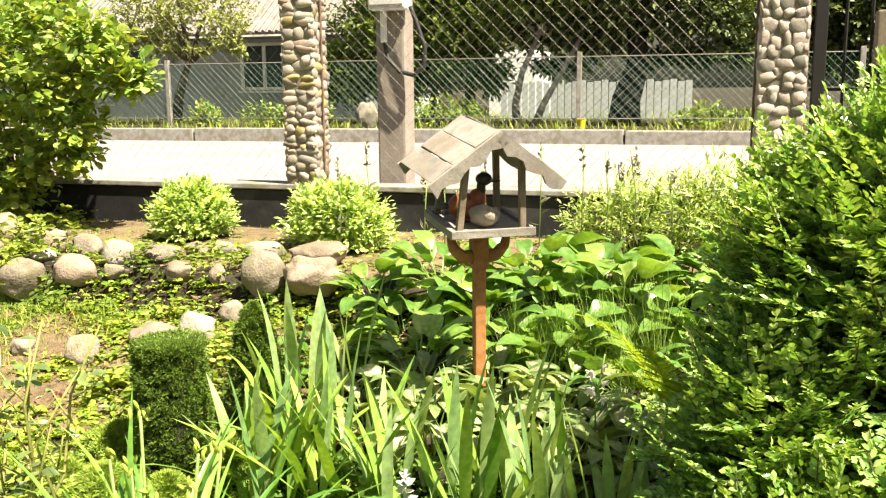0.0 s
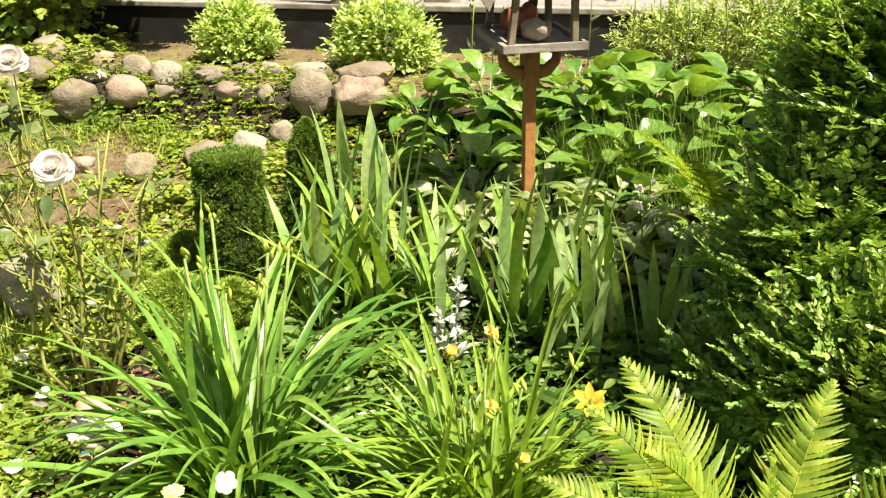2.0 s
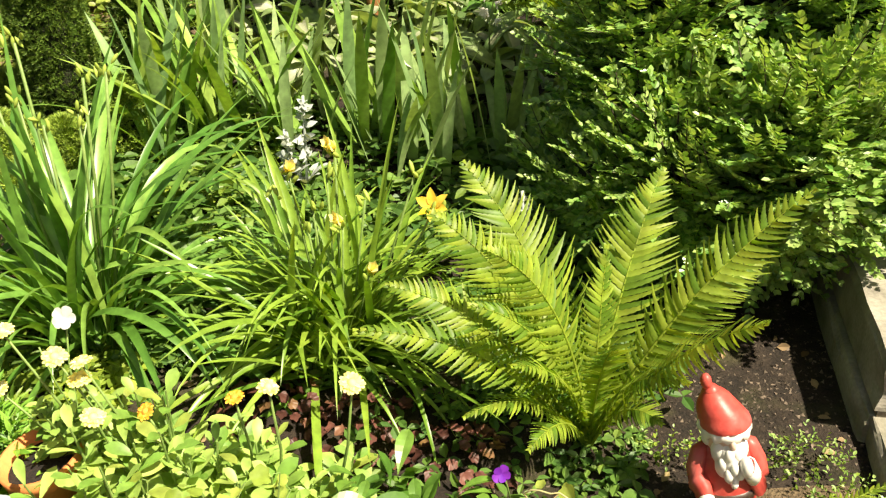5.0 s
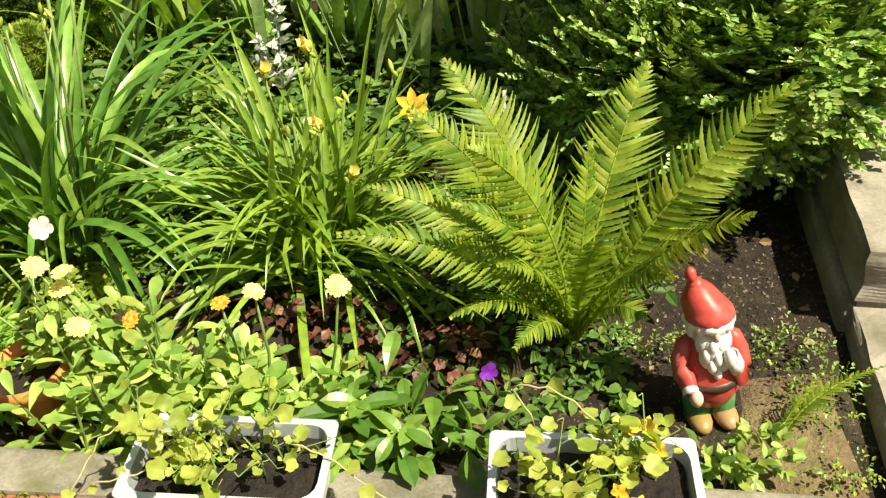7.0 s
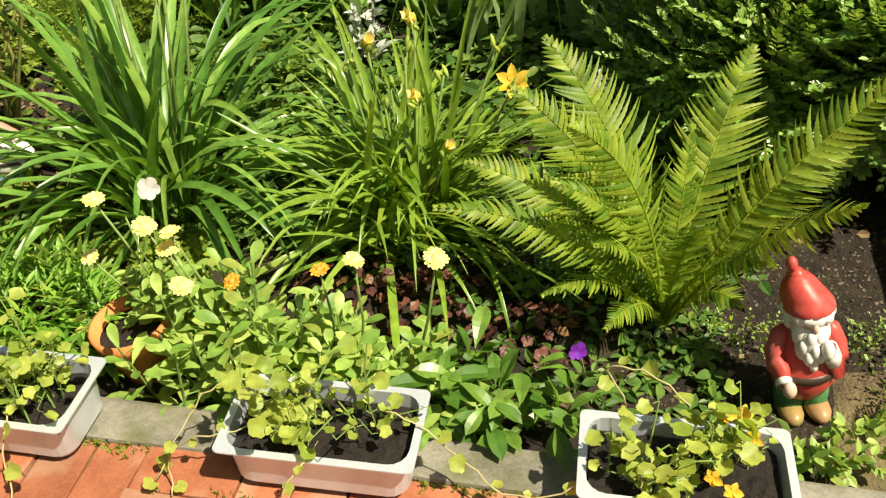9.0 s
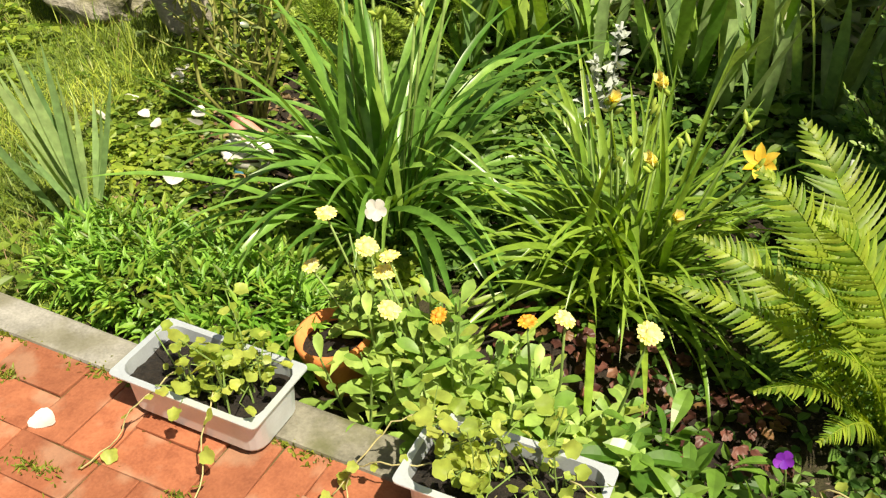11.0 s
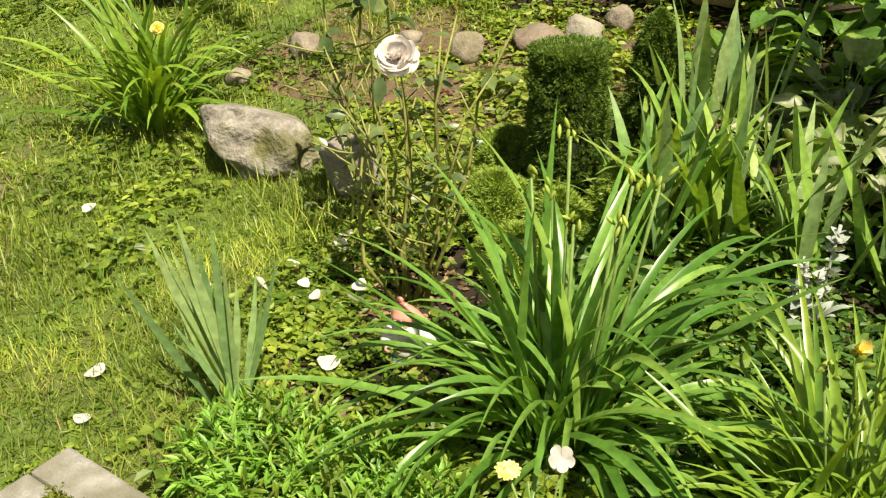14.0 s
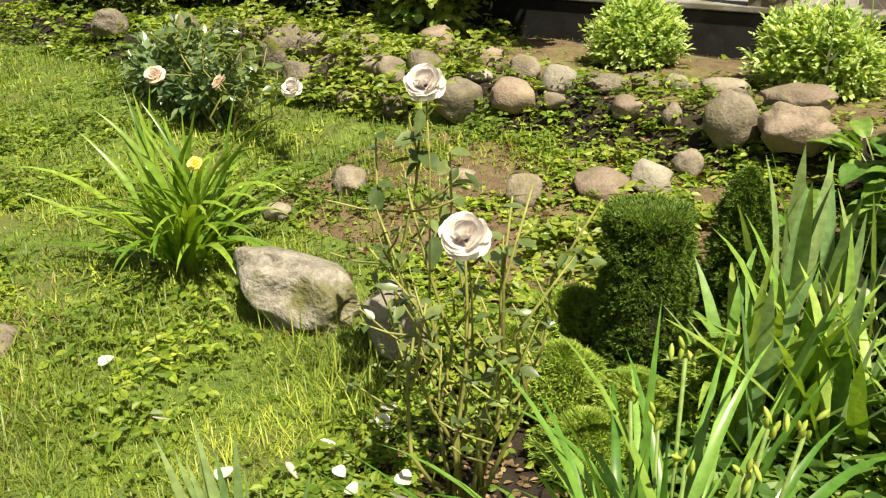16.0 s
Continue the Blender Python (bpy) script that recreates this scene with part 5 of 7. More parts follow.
# ---- trays ----
def ring(w, d, r, z, n=5):
    pts = []
    for cx, cy, a0 in ((w / 2 - r, d / 2 - r, 0), (-w / 2 + r, d / 2 - r, 90), (-w / 2 + r, -d / 2 + r, 180), (w / 2 - r, -d / 2 + r, 270)):
        for k in range(n):
            a = radians(a0 + 90 * k / (n - 1))
            pts.append((cx + r * math.cos(a), cy + r * math.sin(a), z))
    return pts


def planter(x, y, turn, seed):
    base = thing("steel_planter", x, y, 0.012, "stainless steel food tray used as a planter on bricks", "planter", "steel planters")
    base.rotation_euler = (0, 0, radians(turn))
    L, D, H = 0.35, 0.185, 0.105
    rings = [ring(L - 0.05, D - 0.05, 0.03, 0.0), ring(L - 0.035, D - 0.035, 0.035, 0.012), ring(L - 0.026, D - 0.026, 0.035, H - 0.004), ring(L, D, 0.012, H - 0.002), ring(L, D, 0.012, H + 0.001), ring(L - 0.028, D - 0.028, 0.034, H + 0.001), ring(L - 0.036, D - 0.036, 0.033, H - 0.05)]
    V = [p for r in rings for p in r]
    n = len(rings[0])
    F = [tuple(range(n))[::-1]]
    for i in range(len(rings) - 1):
        for k in range(n):
            k2 = (k + 1) % n
            F.append((i * n + k, i * n + k2, (i + 1) * n + k2, (i + 1) * n + k))
    put("tray", mesh_of("tray", V, F, STEEL, False), base, label="brushed stainless steel tray")
    bm = bmesh.new()
    r = bmesh.ops.create_grid(bm, x_segments=24, y_segments=12, size=0.5)
    for v in bm.verts:
        v.co = Vector((v.co.x * (L - 0.04), v.co.y * (D - 0.04), H - 0.028 + 0.008 * noise.noise(v.co * 22 + Vector((seed, 0, 0)))))
    part("potting_soil", bm, POTSOIL, base, "dark damp potting soil")
    # soft sprawling stems with round scalloped leaves, gathered into a few plants
    g = np.random.default_rng(seed)
    leaves, stems = Pile(), Pile()
    hearts = [(g.uniform(-0.11, 0.11), g.uniform(-0.035, 0.045)) for _ in range(5)]
    for k in range(40):
        hx, hy = hearts[k % 5]
        px, py = float(np.clip(hx + g.normal(0, 0.022), -0.14, 0.14)), float(np.clip(hy + g.normal(0, 0.018), -0.06, 0.06))
        h = g.uniform(0.015, 0.12) if k % 6 else g.uniform(0.11, 0.17)
        dx, dy = g.normal(0, 0.04), g.normal(-0.01, 0.04)
        a, b, c = Vector((px, py, H - 0.03)), Vector((px + dx * 0.25 + g.normal(0, 0.008), py + dy * 0.25, H - 0.03 + h * 0.7)), Vector((px + dx, py + dy, H - 0.02 + h))
        stems.tube([a, b, c], [0.0021, 0.0017, 0.0011], 4)
        for q, s in ((c, 1.0), (b.lerp(c, 0.4), 0.8), (a.lerp(b, 0.8), 0.6)):
            out = Vector((g.normal(), g.normal(), g.normal(0.1, 0.3))).normalized()
            o = q + out * 0.012
            stems.tube([q, o], [0.001, 0.0008], 3)
            leaves.many(*SCALLOP, frames_from(np.array([tuple(o)]), np.array([tuple(out)]), np.array([[g.normal(0, 0.55), g.normal(-0.15, 0.55), 1.0]]), np.array([0.036 * s * g.uniform(0.5, 1.2)])))
    put("stalkwork", stems.mesh("stalkwork", GREENSTEM), base, kind="stuff")
    put("foliage", leaves.mesh("foliage", L_NAST, True), base, label="pale yellow-green round leaves", kind="stuff")
    return base


def scalloped_leaf():
    """A round, shallowly lobed leaf 1 long, cupped round its stalk."""
    V, F = [(0, 0.16, -0.02)], []
    m = 15
    for ring_r in (0.55, 1.0):
        for k in range(m):
            a = -math.pi / 2 + 2 * math.pi * (k + 0.5) / m
            r = 0.5 * ring_r * ((1.0, 0.94, 0.82)[k % 3] if ring_r == 1 else 1.0) * (0.75 if k in (0, m - 1) else 1.0)
            V.append((r * math.cos(a), 0.16 + 0.34 * ring_r + r * math.sin(a), 0.12 * ring_r * abs(math.cos(a)) - 0.12 * ring_r ** 2 * max(0, math.sin(a)) + 0.03 * (k % 2) * ring_r))
    for k in range(m):
        k2 = (k + 1) % m
        F += [(0, 1 + k, 1 + k2), (1 + k, 1 + m + k, 1 + m + k2, 1 + k2)]
    return V, F


SCALLOP = scalloped_leaf()
TRAIL_LEAF = mesh_of("leaf", np.array(SCALLOP[0]) * 0.034, SCALLOP[1], L_NAST, True)
POTSOIL = surface("potting_soil", (0.004, 0.003, 0.003), (0.025, 0.019, 0.015), 60, 0.95, 1.0, 240, dist=0.006)
planter(-1.035, 1.045, 3, 21)
planter(-0.41, 1.085, 4, 22)
t3 = planter(0.205, 1.12, 4, 23)
PANSY = petal_flower("flower", leafy("pansy_petal", (0.8, 0.45, 0.03), (0.88, 0.6, 0.08), through_light=0.3, rough=0.6), 5, 0.017, 0.1, 0.78)
for fx, fy, fz in ((0.05, 0.03, 0.2), (0.08, 0.045, 0.19), (0.03, -0.07, 0.165), (0.1, 0.02, 0.16), (0.06, -0.08, 0.15)):
    put("flower", PANSY, t3, at_dir((fx, fy, fz), (rng.normal(0, 0.4), -0.7, 0.6)), "yellow pansy flower")
PALE_STEM = surface("pale_stem", (0.3, 0.28, 0.12), (0.5, 0.45, 0.24), 20, 0.7, 0.1)
for pts in ([(-0.3, 1.1, 0.15), (-0.24, 1.1, 0.13), (-0.17, 1.08, 0.09), (-0.1, 1.04, 0.065), (-0.03, 1.03, 0.07), (0.05, 1.05, 0.115)],
            [(-0.5, 1.13, 0.13), (-0.56, 1.1, 0.18), (-0.62, 1.06, 0.17), (-0.66, 1.0, 0.1), (-0.68, 0.99, 0.03), (-0.66, 0.95, 0.012)],
            [(-0.52, 1.05, 0.12), (-0.6, 1.02, 0.11), (-0.68, 1.02, 0.06), (-0.7, 0.97, 0.02)],
            [(-0.98, 1.0, 0.13), (-0.95, 0.93, 0.11), (-0.92, 0.88, 0.05), (-0.9, 0.8, 0.012)],
            [(-1.08, 1.0, 0.13), (-1.12, 0.93, 0.09), (-1.14, 0.88, 0.03), (-1.16, 0.8, 0.012)],
            [(-0.4, 1.03, 0.13), (-0.42, 0.97, 0.12), (-0.45, 0.93, 0.05), (-0.47, 0.86, 0.012)],
            [(0.1, 1.2, 0.14), (0.06, 1.21, 0.22), (0.12, 1.2, 0.24), (0.2, 1.17, 0.2)]):
    knots = [Vector(p) for p in pts]
    line = [a.lerp(b, k / 4) + Vector((0.004 * math.sin(3 * i + k), 0, 0.005 * math.sin(5 * i + 2 * k))) for i, (a, b) in enumerate(zip(knots, knots[1:])) for k in range(4)] + [knots[-1]]
    trail = thing("trailing_stem", *line[0], "pale trailing stem creeping over the planter rim", "stem", "trailing stems")
    stalk(trail, "stem", [q - line[0] for q in line], 0.0016, PALE_STEM)
    for q in line[3::3]:
        put("leaf", TRAIL_LEAF, trail, at_dir(q - line[0], (rng.normal(0, 0.5), rng.normal(-0.2, 0.5), 1.0), rng.uniform(0.4, 1.1)) @ pose(0, 0, 0, 0, 0, rng.uniform(0, 360)))


# ---- marigolds and pot ----
def lathe(profile, n=24, bm=None, at=(0, 0, 0), sx=1.0, sy=1.0):
    V, F = [], []
    for r, z in profile:
        for k in range(n):
            a = 2 * math.pi * k / n
            V.append((at[0] + r * sx * math.cos(a), at[1] + r * sy * math.sin(a), at[2] + z))
    for i in range(len(profile) - 1):
        for k in range(n):
            k2 = (k + 1) % n
            F.append((i * n + k, i * n + k2, (i + 1) * n + k2, (i + 1) * n + k))
    return V, F


pot = thing("terracotta_pot", -0.9, 1.3, gz(-0.9, 1.3) - 0.01, "orange terracotta pot half hidden by marigold leaves", "pot")
V, F = lathe([(0.0, 0.0), (0.05, 0.0), (0.054, 0.006), (0.075, 0.115), (0.082, 0.117), (0.085, 0.15), (0.077, 0.152), (0.071, 0.12), (0.0, 0.115)], 28)
put("pot_body", mesh_of("pot_body", V, F, TERRACOTTA, True), pot, pose(0, 0, 0, 4, -5, 0))
V, F = lathe([(0.072, 0.121), (0.04, 0.126), (0.0, 0.125)], 20)
put("potting_soil", mesh_of("potting_soil", V, F, POTSOIL, True), pot, pose(0, 0, 0, 4, -5, 0))

marigold = thing("marigold_patch", -0.55, 1.3, -0.07, "leafy pot marigolds with pale yellow flower heads", "flowers")
leaf_p, stem_p = Pile(), Pile()
for k in range(88):  # leafy shoots: spoon-shaped leaves set in a spiral, small ones at the tip
    sx, sy = rng.uniform(-0.36, 0.36), rng.normal(-0.01, 0.07)
    hgt = (0.07 + 0.2 * (1 - float(sm(np.array((sx + 0.1) / 0.45)))) * max(0.2, 1 - (sy / 0.2) ** 2)) * rng.uniform(0.7, 1.25)
    pot_gap = math.hypot(sx + 0.35, sy)
    potted = k >= 80
    if not potted and (pot_gap < 0.085 or (sx < -0.315 and sy < 0.08)):  # the pot stands free at the patch's end
        continue
    if potted:  # shoots that grow in the pot, at its back and towards the patch
        q = rng.uniform(-0.6, 2.2)
        sx, sy, hgt = -0.345 + 0.05 * math.cos(q), 0.05 * math.sin(q), rng.uniform(0.09, 0.16)
    foot = 0.12 if potted else 0.0
    bx, by = rng.normal(0, 0.025), rng.normal(-0.02, 0.025)
    m = 11
    t = (np.arange(m) + 0.5) / m
    a = np.arange(m) * 2.4 + rng.uniform(0, 6)
    P3 = np.stack([sx + bx * t, sy + by * t, foot + hgt * t], 1)
    d = np.stack([np.cos(a), np.sin(a), 0.25 + 0.9 * t + rng.normal(0, 0.25, m)], 1)
    nor = np.stack([-np.cos(a) * 0.35, -np.sin(a) * 0.35, np.ones(m)], 1) + rng.normal(0, 0.25, (m, 3))
    leaf_p.many(*leaf_shape(rng.uniform(0.36, 0.48), 0.12, rng.uniform(0.1, 0.55), 6, 0.6, 1.9), frames_from(P3, d, nor, (0.6 if potted else 1.0) * (0.1 - 0.052 * t) * rng.uniform(0.65, 1.2, m)))
    stem_p.tube([(sx, sy, foot), (sx + bx, sy + by, foot + hgt)], [0.004, 0.002], 5)
put("stalkwork", stem_p.mesh("stalkwork", GREENSTEM), marigold, kind="stuff")
put("foliage", leaf_p.mesh("foliage", L_CALEN, True), marigold, label="long oval pale green leaves", kind="stuff")
DAISY = [daisy("flower", P_PALEY, 0.024, 17, 2), daisy("flower", P_YELLOW, 0.021, 17, 2), daisy("flower", P_ORANGE, 0.019, 17, 2)]
for fx, fy, fz, c in ((-0.88, 1.27, 0.40, 1), (-0.95, 1.29, 0.238, 1), (-0.807, 1.29, 0.335, 0), (-0.757, 1.29, 0.329, 1), (-0.77, 1.29, 0.287, 0), (-0.758, 1.28, 0.204, 0), (-0.653, 1.29, 0.224, 2), (-0.474, 1.3, 0.274, 2), (-0.396, 1.28, 0.325, 1), (-0.26, 1.33, 0.31, 0)):
    tipv = Vector((fx + 0.55, fy - 1.3, fz + 0.07))
    root = Vector((tipv.x * 0.75, tipv.y * 0.5 + 0.03, 0.0))
    V, F = tube_data([root, root.lerp(tipv, 0.5) + Vector((0.01, 0.01, 0.02)), tipv - Vector((0, 0, 0.006))], [0.004, 0.003, 0.0022], 5)
    st = put("stem", mesh_of("stem", V, F, GREENSTEM, True), marigold)
    put("flower", DAISY[c], st, at_dir(tipv, (rng.normal(0.1, 0.18), -0.1 + rng.normal(0, 0.15), 1.0)), ("pale yellow double flower", "yellow double flower", "orange double flower")[c])

campion = thing("white_campion", -0.86, 1.44, gz(-0.86, 1.44), "thin grey-green stalk with one white flower", "flower")
for pts in ([(0.0, -0.06, 0.0), (-0.01, -0.06, 0.16), (-0.02, -0.03, 0.28), (-0.013, -0.01, 0.375)], [(-0.01, -0.06, 0.14), (-0.05, -0.05, 0.25), (-0.06, -0.05, 0.33)], [(-0.005, -0.06, 0.1), (0.04, -0.06, 0.2)]):
    stalk(campion, "stem", pts, 0.002, GREENSTEM)
put("flower", petal_flower("flower", P_WHITE, 5, 0.024, 0.12, 0.85), campion, at_dir((-0.013, -0.012, 0.38), (0.15, -0.9, 0.5)), "white five-petalled flower")
petunia = thing("violet_petunia", 0.0, 1.42, gz(0.0, 1.42), "small plant with one deep violet trumpet flower", "flower")
put("flower", petal_flower("flower", P_VIOLET, 5, 0.019, 0.25, 1.1), petunia, at_dir((0.0, -0.01, 0.125), (0.1, -0.8, 0.5)), "deep violet trumpet flower")
stalk(petunia, "stem", [(0.02, 0.02, 0), (0.01, 0.01, 0.07), (0, 0, 0.12)], 0.002, GREENSTEM)
bush("small_weed", [(0.42, 1.26, 0.0, 0.1, 0.05, 0.06), (0.5, 1.3, 0, 0.08, 0.06, 0.09)], LEAF_OVAL, L_CALEN, L_COVER, 0.032, 60, "low leafy weeds at the gnome's feet", twig=False, leaves=4, length=0.03, up=0.8, depth=0.3, category="plant", floor=0.0)
bush("small_weed", [(0.66, 1.5, -0.02, 0.1, 0.1, 0.05), (0.62, 1.62, -0.02, 0.1, 0.1, 0.04), (0.68, 1.3, -0.02, 0.08, 0.05, 0.04), (0.34, 1.6, -0.02, 0.1, 0.06, 0.03)], LEAF_FOUR, L_COVER, L_BOXY, 0.011, 260, "fine low weeds beside the concrete step", twig=False, leaves=4, length=0.03, up=0.8, depth=0.3, category="plant", floor=0.0)
CORAL = []
for k in range(4):
    V, F = SCALLOP
    CORAL.append(mesh_of("leaf", [(x * 0.036, y * 0.036, z * 0.036 + 0.004 * math.sin(40 * x + k)) for x, y, z in V], F, L_CORAL, True))
for cx, cy, cr, cn in ((-0.55, 1.62, 0.12, 50), (-0.34, 1.6, 0.11, 46), (-0.12, 1.53, 0.12, 50)):
    coral = thing("coral_bells", cx, cy, gz(cx, cy), "low dark red coral bells leaves under daylilies", "plant", "coral bells")
    for k in range(cn):
        a, r = k * 137.5 + rng.normal(0, 12), cr * math.sqrt((k + 0.5) / cn)
        put("leaf", CORAL[k % 4], coral, pose(r * math.cos(radians(a)), r * math.sin(radians(a)), 0.05 * (1.15 - (r / cr) ** 2) + rng.uniform(0, 0.015), 0, 0, a - 90) @ pose(0, 0, 0, rng.normal(-14, 12), rng.normal(0, 12), 0) @ Matrix.Scale(rng.uniform(0.7, 1.15), 4))
bush("leafy_rosette", [(-0.22, 1.27, 0.0, 0.16, 0.1, 0.09), (-0.03, 1.27, -0.03, 0.12, 0.08, 0.07), (-0.14, 1.36, -0.03, 0.14, 0.06, 0.06)], leaf_shape(0.4, 0.2, 0.5, 7, 0.55, 2.1), L_SPOON, L_SPOON, 0.078, 75, "rosettes of long smooth green leaves", twig=False, share=0.4, leaves=3, length=0.03, up=0.6, depth=0.2, category="plant", floor=0.0)


# ---- gnomes: each one plain mesh ----
def gnome(x, y, z, h, turn, hat, coat, trousers, shoes, label, beard, wide=0.66, lean=(0, 0)):
    V, F, I = [], [], []

    def add(vf, mi):
        o = len(V)
        V.extend(vf[0])
        F.extend([tuple(k + o for k in f) for f in vf[1]])
        I.extend([mi] * len(vf[1]))

    def blob(cx, cy, cz, rx, ry, rz, mi, n=14, m=9):
        prof = [(math.sin(math.pi * k / m), -math.cos(math.pi * k / m)) for k in range(m + 1)]
        vv, ff = lathe([(max(r, 0.001), q) for r, q in prof], n)
        add(([(cx + a * rx, cy + b * ry, cz + c * rz) for a, b, c in vv], ff), mi)

    add(lathe([(0.0, 0.16), (0.2, 0.16), (0.27, 0.24), (0.285, 0.34), (0.25, 0.44), (0.22, 0.52), (0.17, 0.6), (0.0, 0.62)], 20, sy=0.8), 1)
    add(lathe([(0.262, 0.3), (0.292, 0.31), (0.292, 0.345), (0.262, 0.355)], 20, sy=0.83), 6)
    for s in (-1, 1):
        add(lathe([(0.12, 0.04), (0.125, 0.1), (0.13, 0.2), (0.0, 0.22)], 14, at=(s * 0.11, 0, 0)), 2)
        blob(s * 0.12, -0.08, 0.045, 0.11, 0.17, 0.055, 3)
        hx, hz = (-0.2, 0.31) if s < 0 else (0.09, 0.52)
        arm = [(s * 0.14, 0.0, 0.57), (s * 0.225, -0.01, 0.52), (s * 0.265, -0.03, 0.45), (s * 0.265, -0.08, 0.39), (s * 0.23, -0.15, 0.36), (hx + s * 0.035, -0.21, hz)]
        add(tube_data(arm, [0.05, 0.08, 0.085, 0.085, 0.075, 0.06], 12), 1)
        add(tube_data([Vector(arm[-1]).lerp(Vector(arm[-2]), 0.5), arm[-1]], [0.07, 0.068], 12), 5)
    blob(-0.2, -0.24, 0.3, 0.06, 0.06, 0.05, 4)
    blob(0.09, -0.25, 0.545, 0.055, 0.06, 0.06, 5)
    blob(0, -0.02, 0.66, 0.18, 0.17, 0.15, 4)
    for bx, by, bz, r in ((0, -0.14, 0.56, 0.12), (-0.08, -0.12, 0.6, 0.08), (0.08, -0.12, 0.6, 0.08), (0, -0.16, 0.48, 0.09), (-0.06, -0.15, 0.52, 0.08), (0.06, -0.15, 0.52, 0.08), (-0.15, -0.04, 0.66, 0.06), (0.15, -0.04, 0.66, 0.06), (-0.03, -0.2, 0.6, 0.045), (0.035, -0.2, 0.6, 0.045), (-0.09, -0.19, 0.55, 0.04), (0.09, -0.19, 0.55, 0.04), (0.0, -0.235, 0.53, 0.04), (-0.05, -0.225, 0.49, 0.04), (0.05, -0.225, 0.49, 0.04), (0.0, -0.22, 0.43, 0.035)):
        blob(bx, by, bz, r, r * 0.8, r, 5)
    blob(0, -0.19, 0.665, 0.035, 0.04, 0.035, 4)
    ring_pts = [(0.19 * math.cos(k * math.pi / 14), 0.18 * math.sin(k * math.pi / 14) - 0.01, 0.712 + 0.012 * math.sin(k * 2.3)) for k in range(29)]
    add(tube_data(ring_pts, [0.038 + 0.012 * math.sin(k * 2.9) for k in range(29)], 8), 5)
    for s in (-1, 1):
        blob(s * 0.055, -0.165, 0.685, 0.02, 0.015, 0.016, 6, 8, 6)
    hv, hf = lathe([(0.0, 0.0), (0.18, 0.005), (0.195, 0.02), (0.185, 0.05), (0.168, 0.09), (0.145, 0.13), (0.115, 0.165), (0.085, 0.195), (0.05, 0.22), (0.0, 0.235)], 20)
    add(([(a * 1.14 - 0.1 * c - 1.5 * c * c + 0.01 * math.sin(9 * b + 40 * c), b * 1.14 + c * 0.3 - 0.02, c * 0.93 + 0.71 - 0.12 * b) for a, b, c in hv], hf), 0)
    blob(-0.13, 0.03, 0.965, 0.048, 0.048, 0.044, 0)
    blob(-0.085, 0.03, 0.89, 0.075, 0.07, 0.05, 0)
    me = mesh_of("garden_gnome", [(a * h * wide, b * h * 0.72, c * h) for a, b, c in V], F, [hat, coat, trousers, shoes, GN_SKIN, beard, GN_BELT], True, I)
    return put("garden_gnome", me, None, pose(x, y, z, *lean, turn), label, "garden gnome", "garden gnomes")


def glaze(name, a, b):
    return surface(name, a, b, 14, 0.42, 0.25, 90, stain=tuple(0.55 * v + 0.1 for v in b), stain_scale=9, stain_amount=0.45)


GN_RED, GN_GREEN, GN_SKIN = glaze("red_glaze", (0.36, 0.035, 0.03), (0.52, 0.085, 0.07)), glaze("green_glaze", (0.03, 0.12, 0.04), (0.07, 0.22, 0.07)), glaze("skin_glaze", (0.55, 0.36, 0.27), (0.7, 0.5, 0.4))
GN_WHITE, GN_BELT, GN_SHOE = glaze("white_glaze", (0.6, 0.58, 0.54), (0.8, 0.78, 0.74)), glaze("dark_glaze", (0.03, 0.02, 0.015), (0.07, 0.04, 0.03)), glaze("ochre_glaze", (0.18, 0.2, 0.05), (0.42, 0.2, 0.08))
GN_BLUE, GN_PINK = glaze("blue_glaze", (0.05, 0.2, 0.35), (0.1, 0.35, 0.5)), glaze("faded_red_glaze", (0.55, 0.2, 0.16), (0.7, 0.33, 0.28))
gnome(0.445, 1.462, gz(0.445, 1.462) - 0.004, 0.36, 14, GN_RED, GN_RED, GN_GREEN, GN_SHOE, "painted garden gnome with red cap and white beard", GN_WHITE, 0.61, (-7, -7))
gnome(-1.62, 1.865, gz(-1.62, 1.865), 0.2, 20, GN_PINK, GN_WHITE, GN_BLUE, GN_SHOE, "faded garden gnome with white coat half hidden by daylilies", GN_WHITE, 1.15, (-10, 0))

# ---- bird table ----
feeder = thing("bird_feeder", -0.765, 3.49, gz(-0.765, 3.49), "weathered wooden bird feeder with gable roof on a post", "bird feeder")
feeder.rotation_euler = (0, 0, radians(35))
fz = 0.945 - feeder.location.z
part("post", box(0.044, 0.044, fz - 0.15, (0, 0, -0.02), 0.005), BROWN_WOOD, feeder, "stained brown square post")
part("post_head", box(0.062, 0.062, 0.16, (0, 0, fz - 0.185), 0.006), BROWN_WOOD, feeder)
for s in (-1, 1):
    pts = [(0.03 * s, 0, fz - 0.14), (0.07 * s, 0, fz - 0.135), (0.105 * s, 0, fz - 0.1), (0.115 * s, 0, fz - 0.06), (0.1 * s, 0, fz - 0.03)]
    V, F = tube_data([Vector(a).lerp(Vector(b), k / 3) for a, b in zip(pts, pts[1:]) for k in range(3)] + [Vector(pts[-1])], [0.03 - 0.0016 * k for k in range(13)], 8)
    put("bracket", mesh_of("bracket", V, F, BROWN_WOOD, True), feeder, label="curved brown bracket")
LEANED = Matrix.Translation((0, 0, fz)) @ Matrix.Rotation(radians(7), 4, "X") @ Matrix.Translation((0, 0, -fz))
for k in range(3):
    part("floor_board", box(0.3, 0.098, 0.014, (0, -0.1 + 0.1 * k, fz - 0.02), 0.002, jitter=0.0015), GREY_WOOD, feeder, m=LEANED)
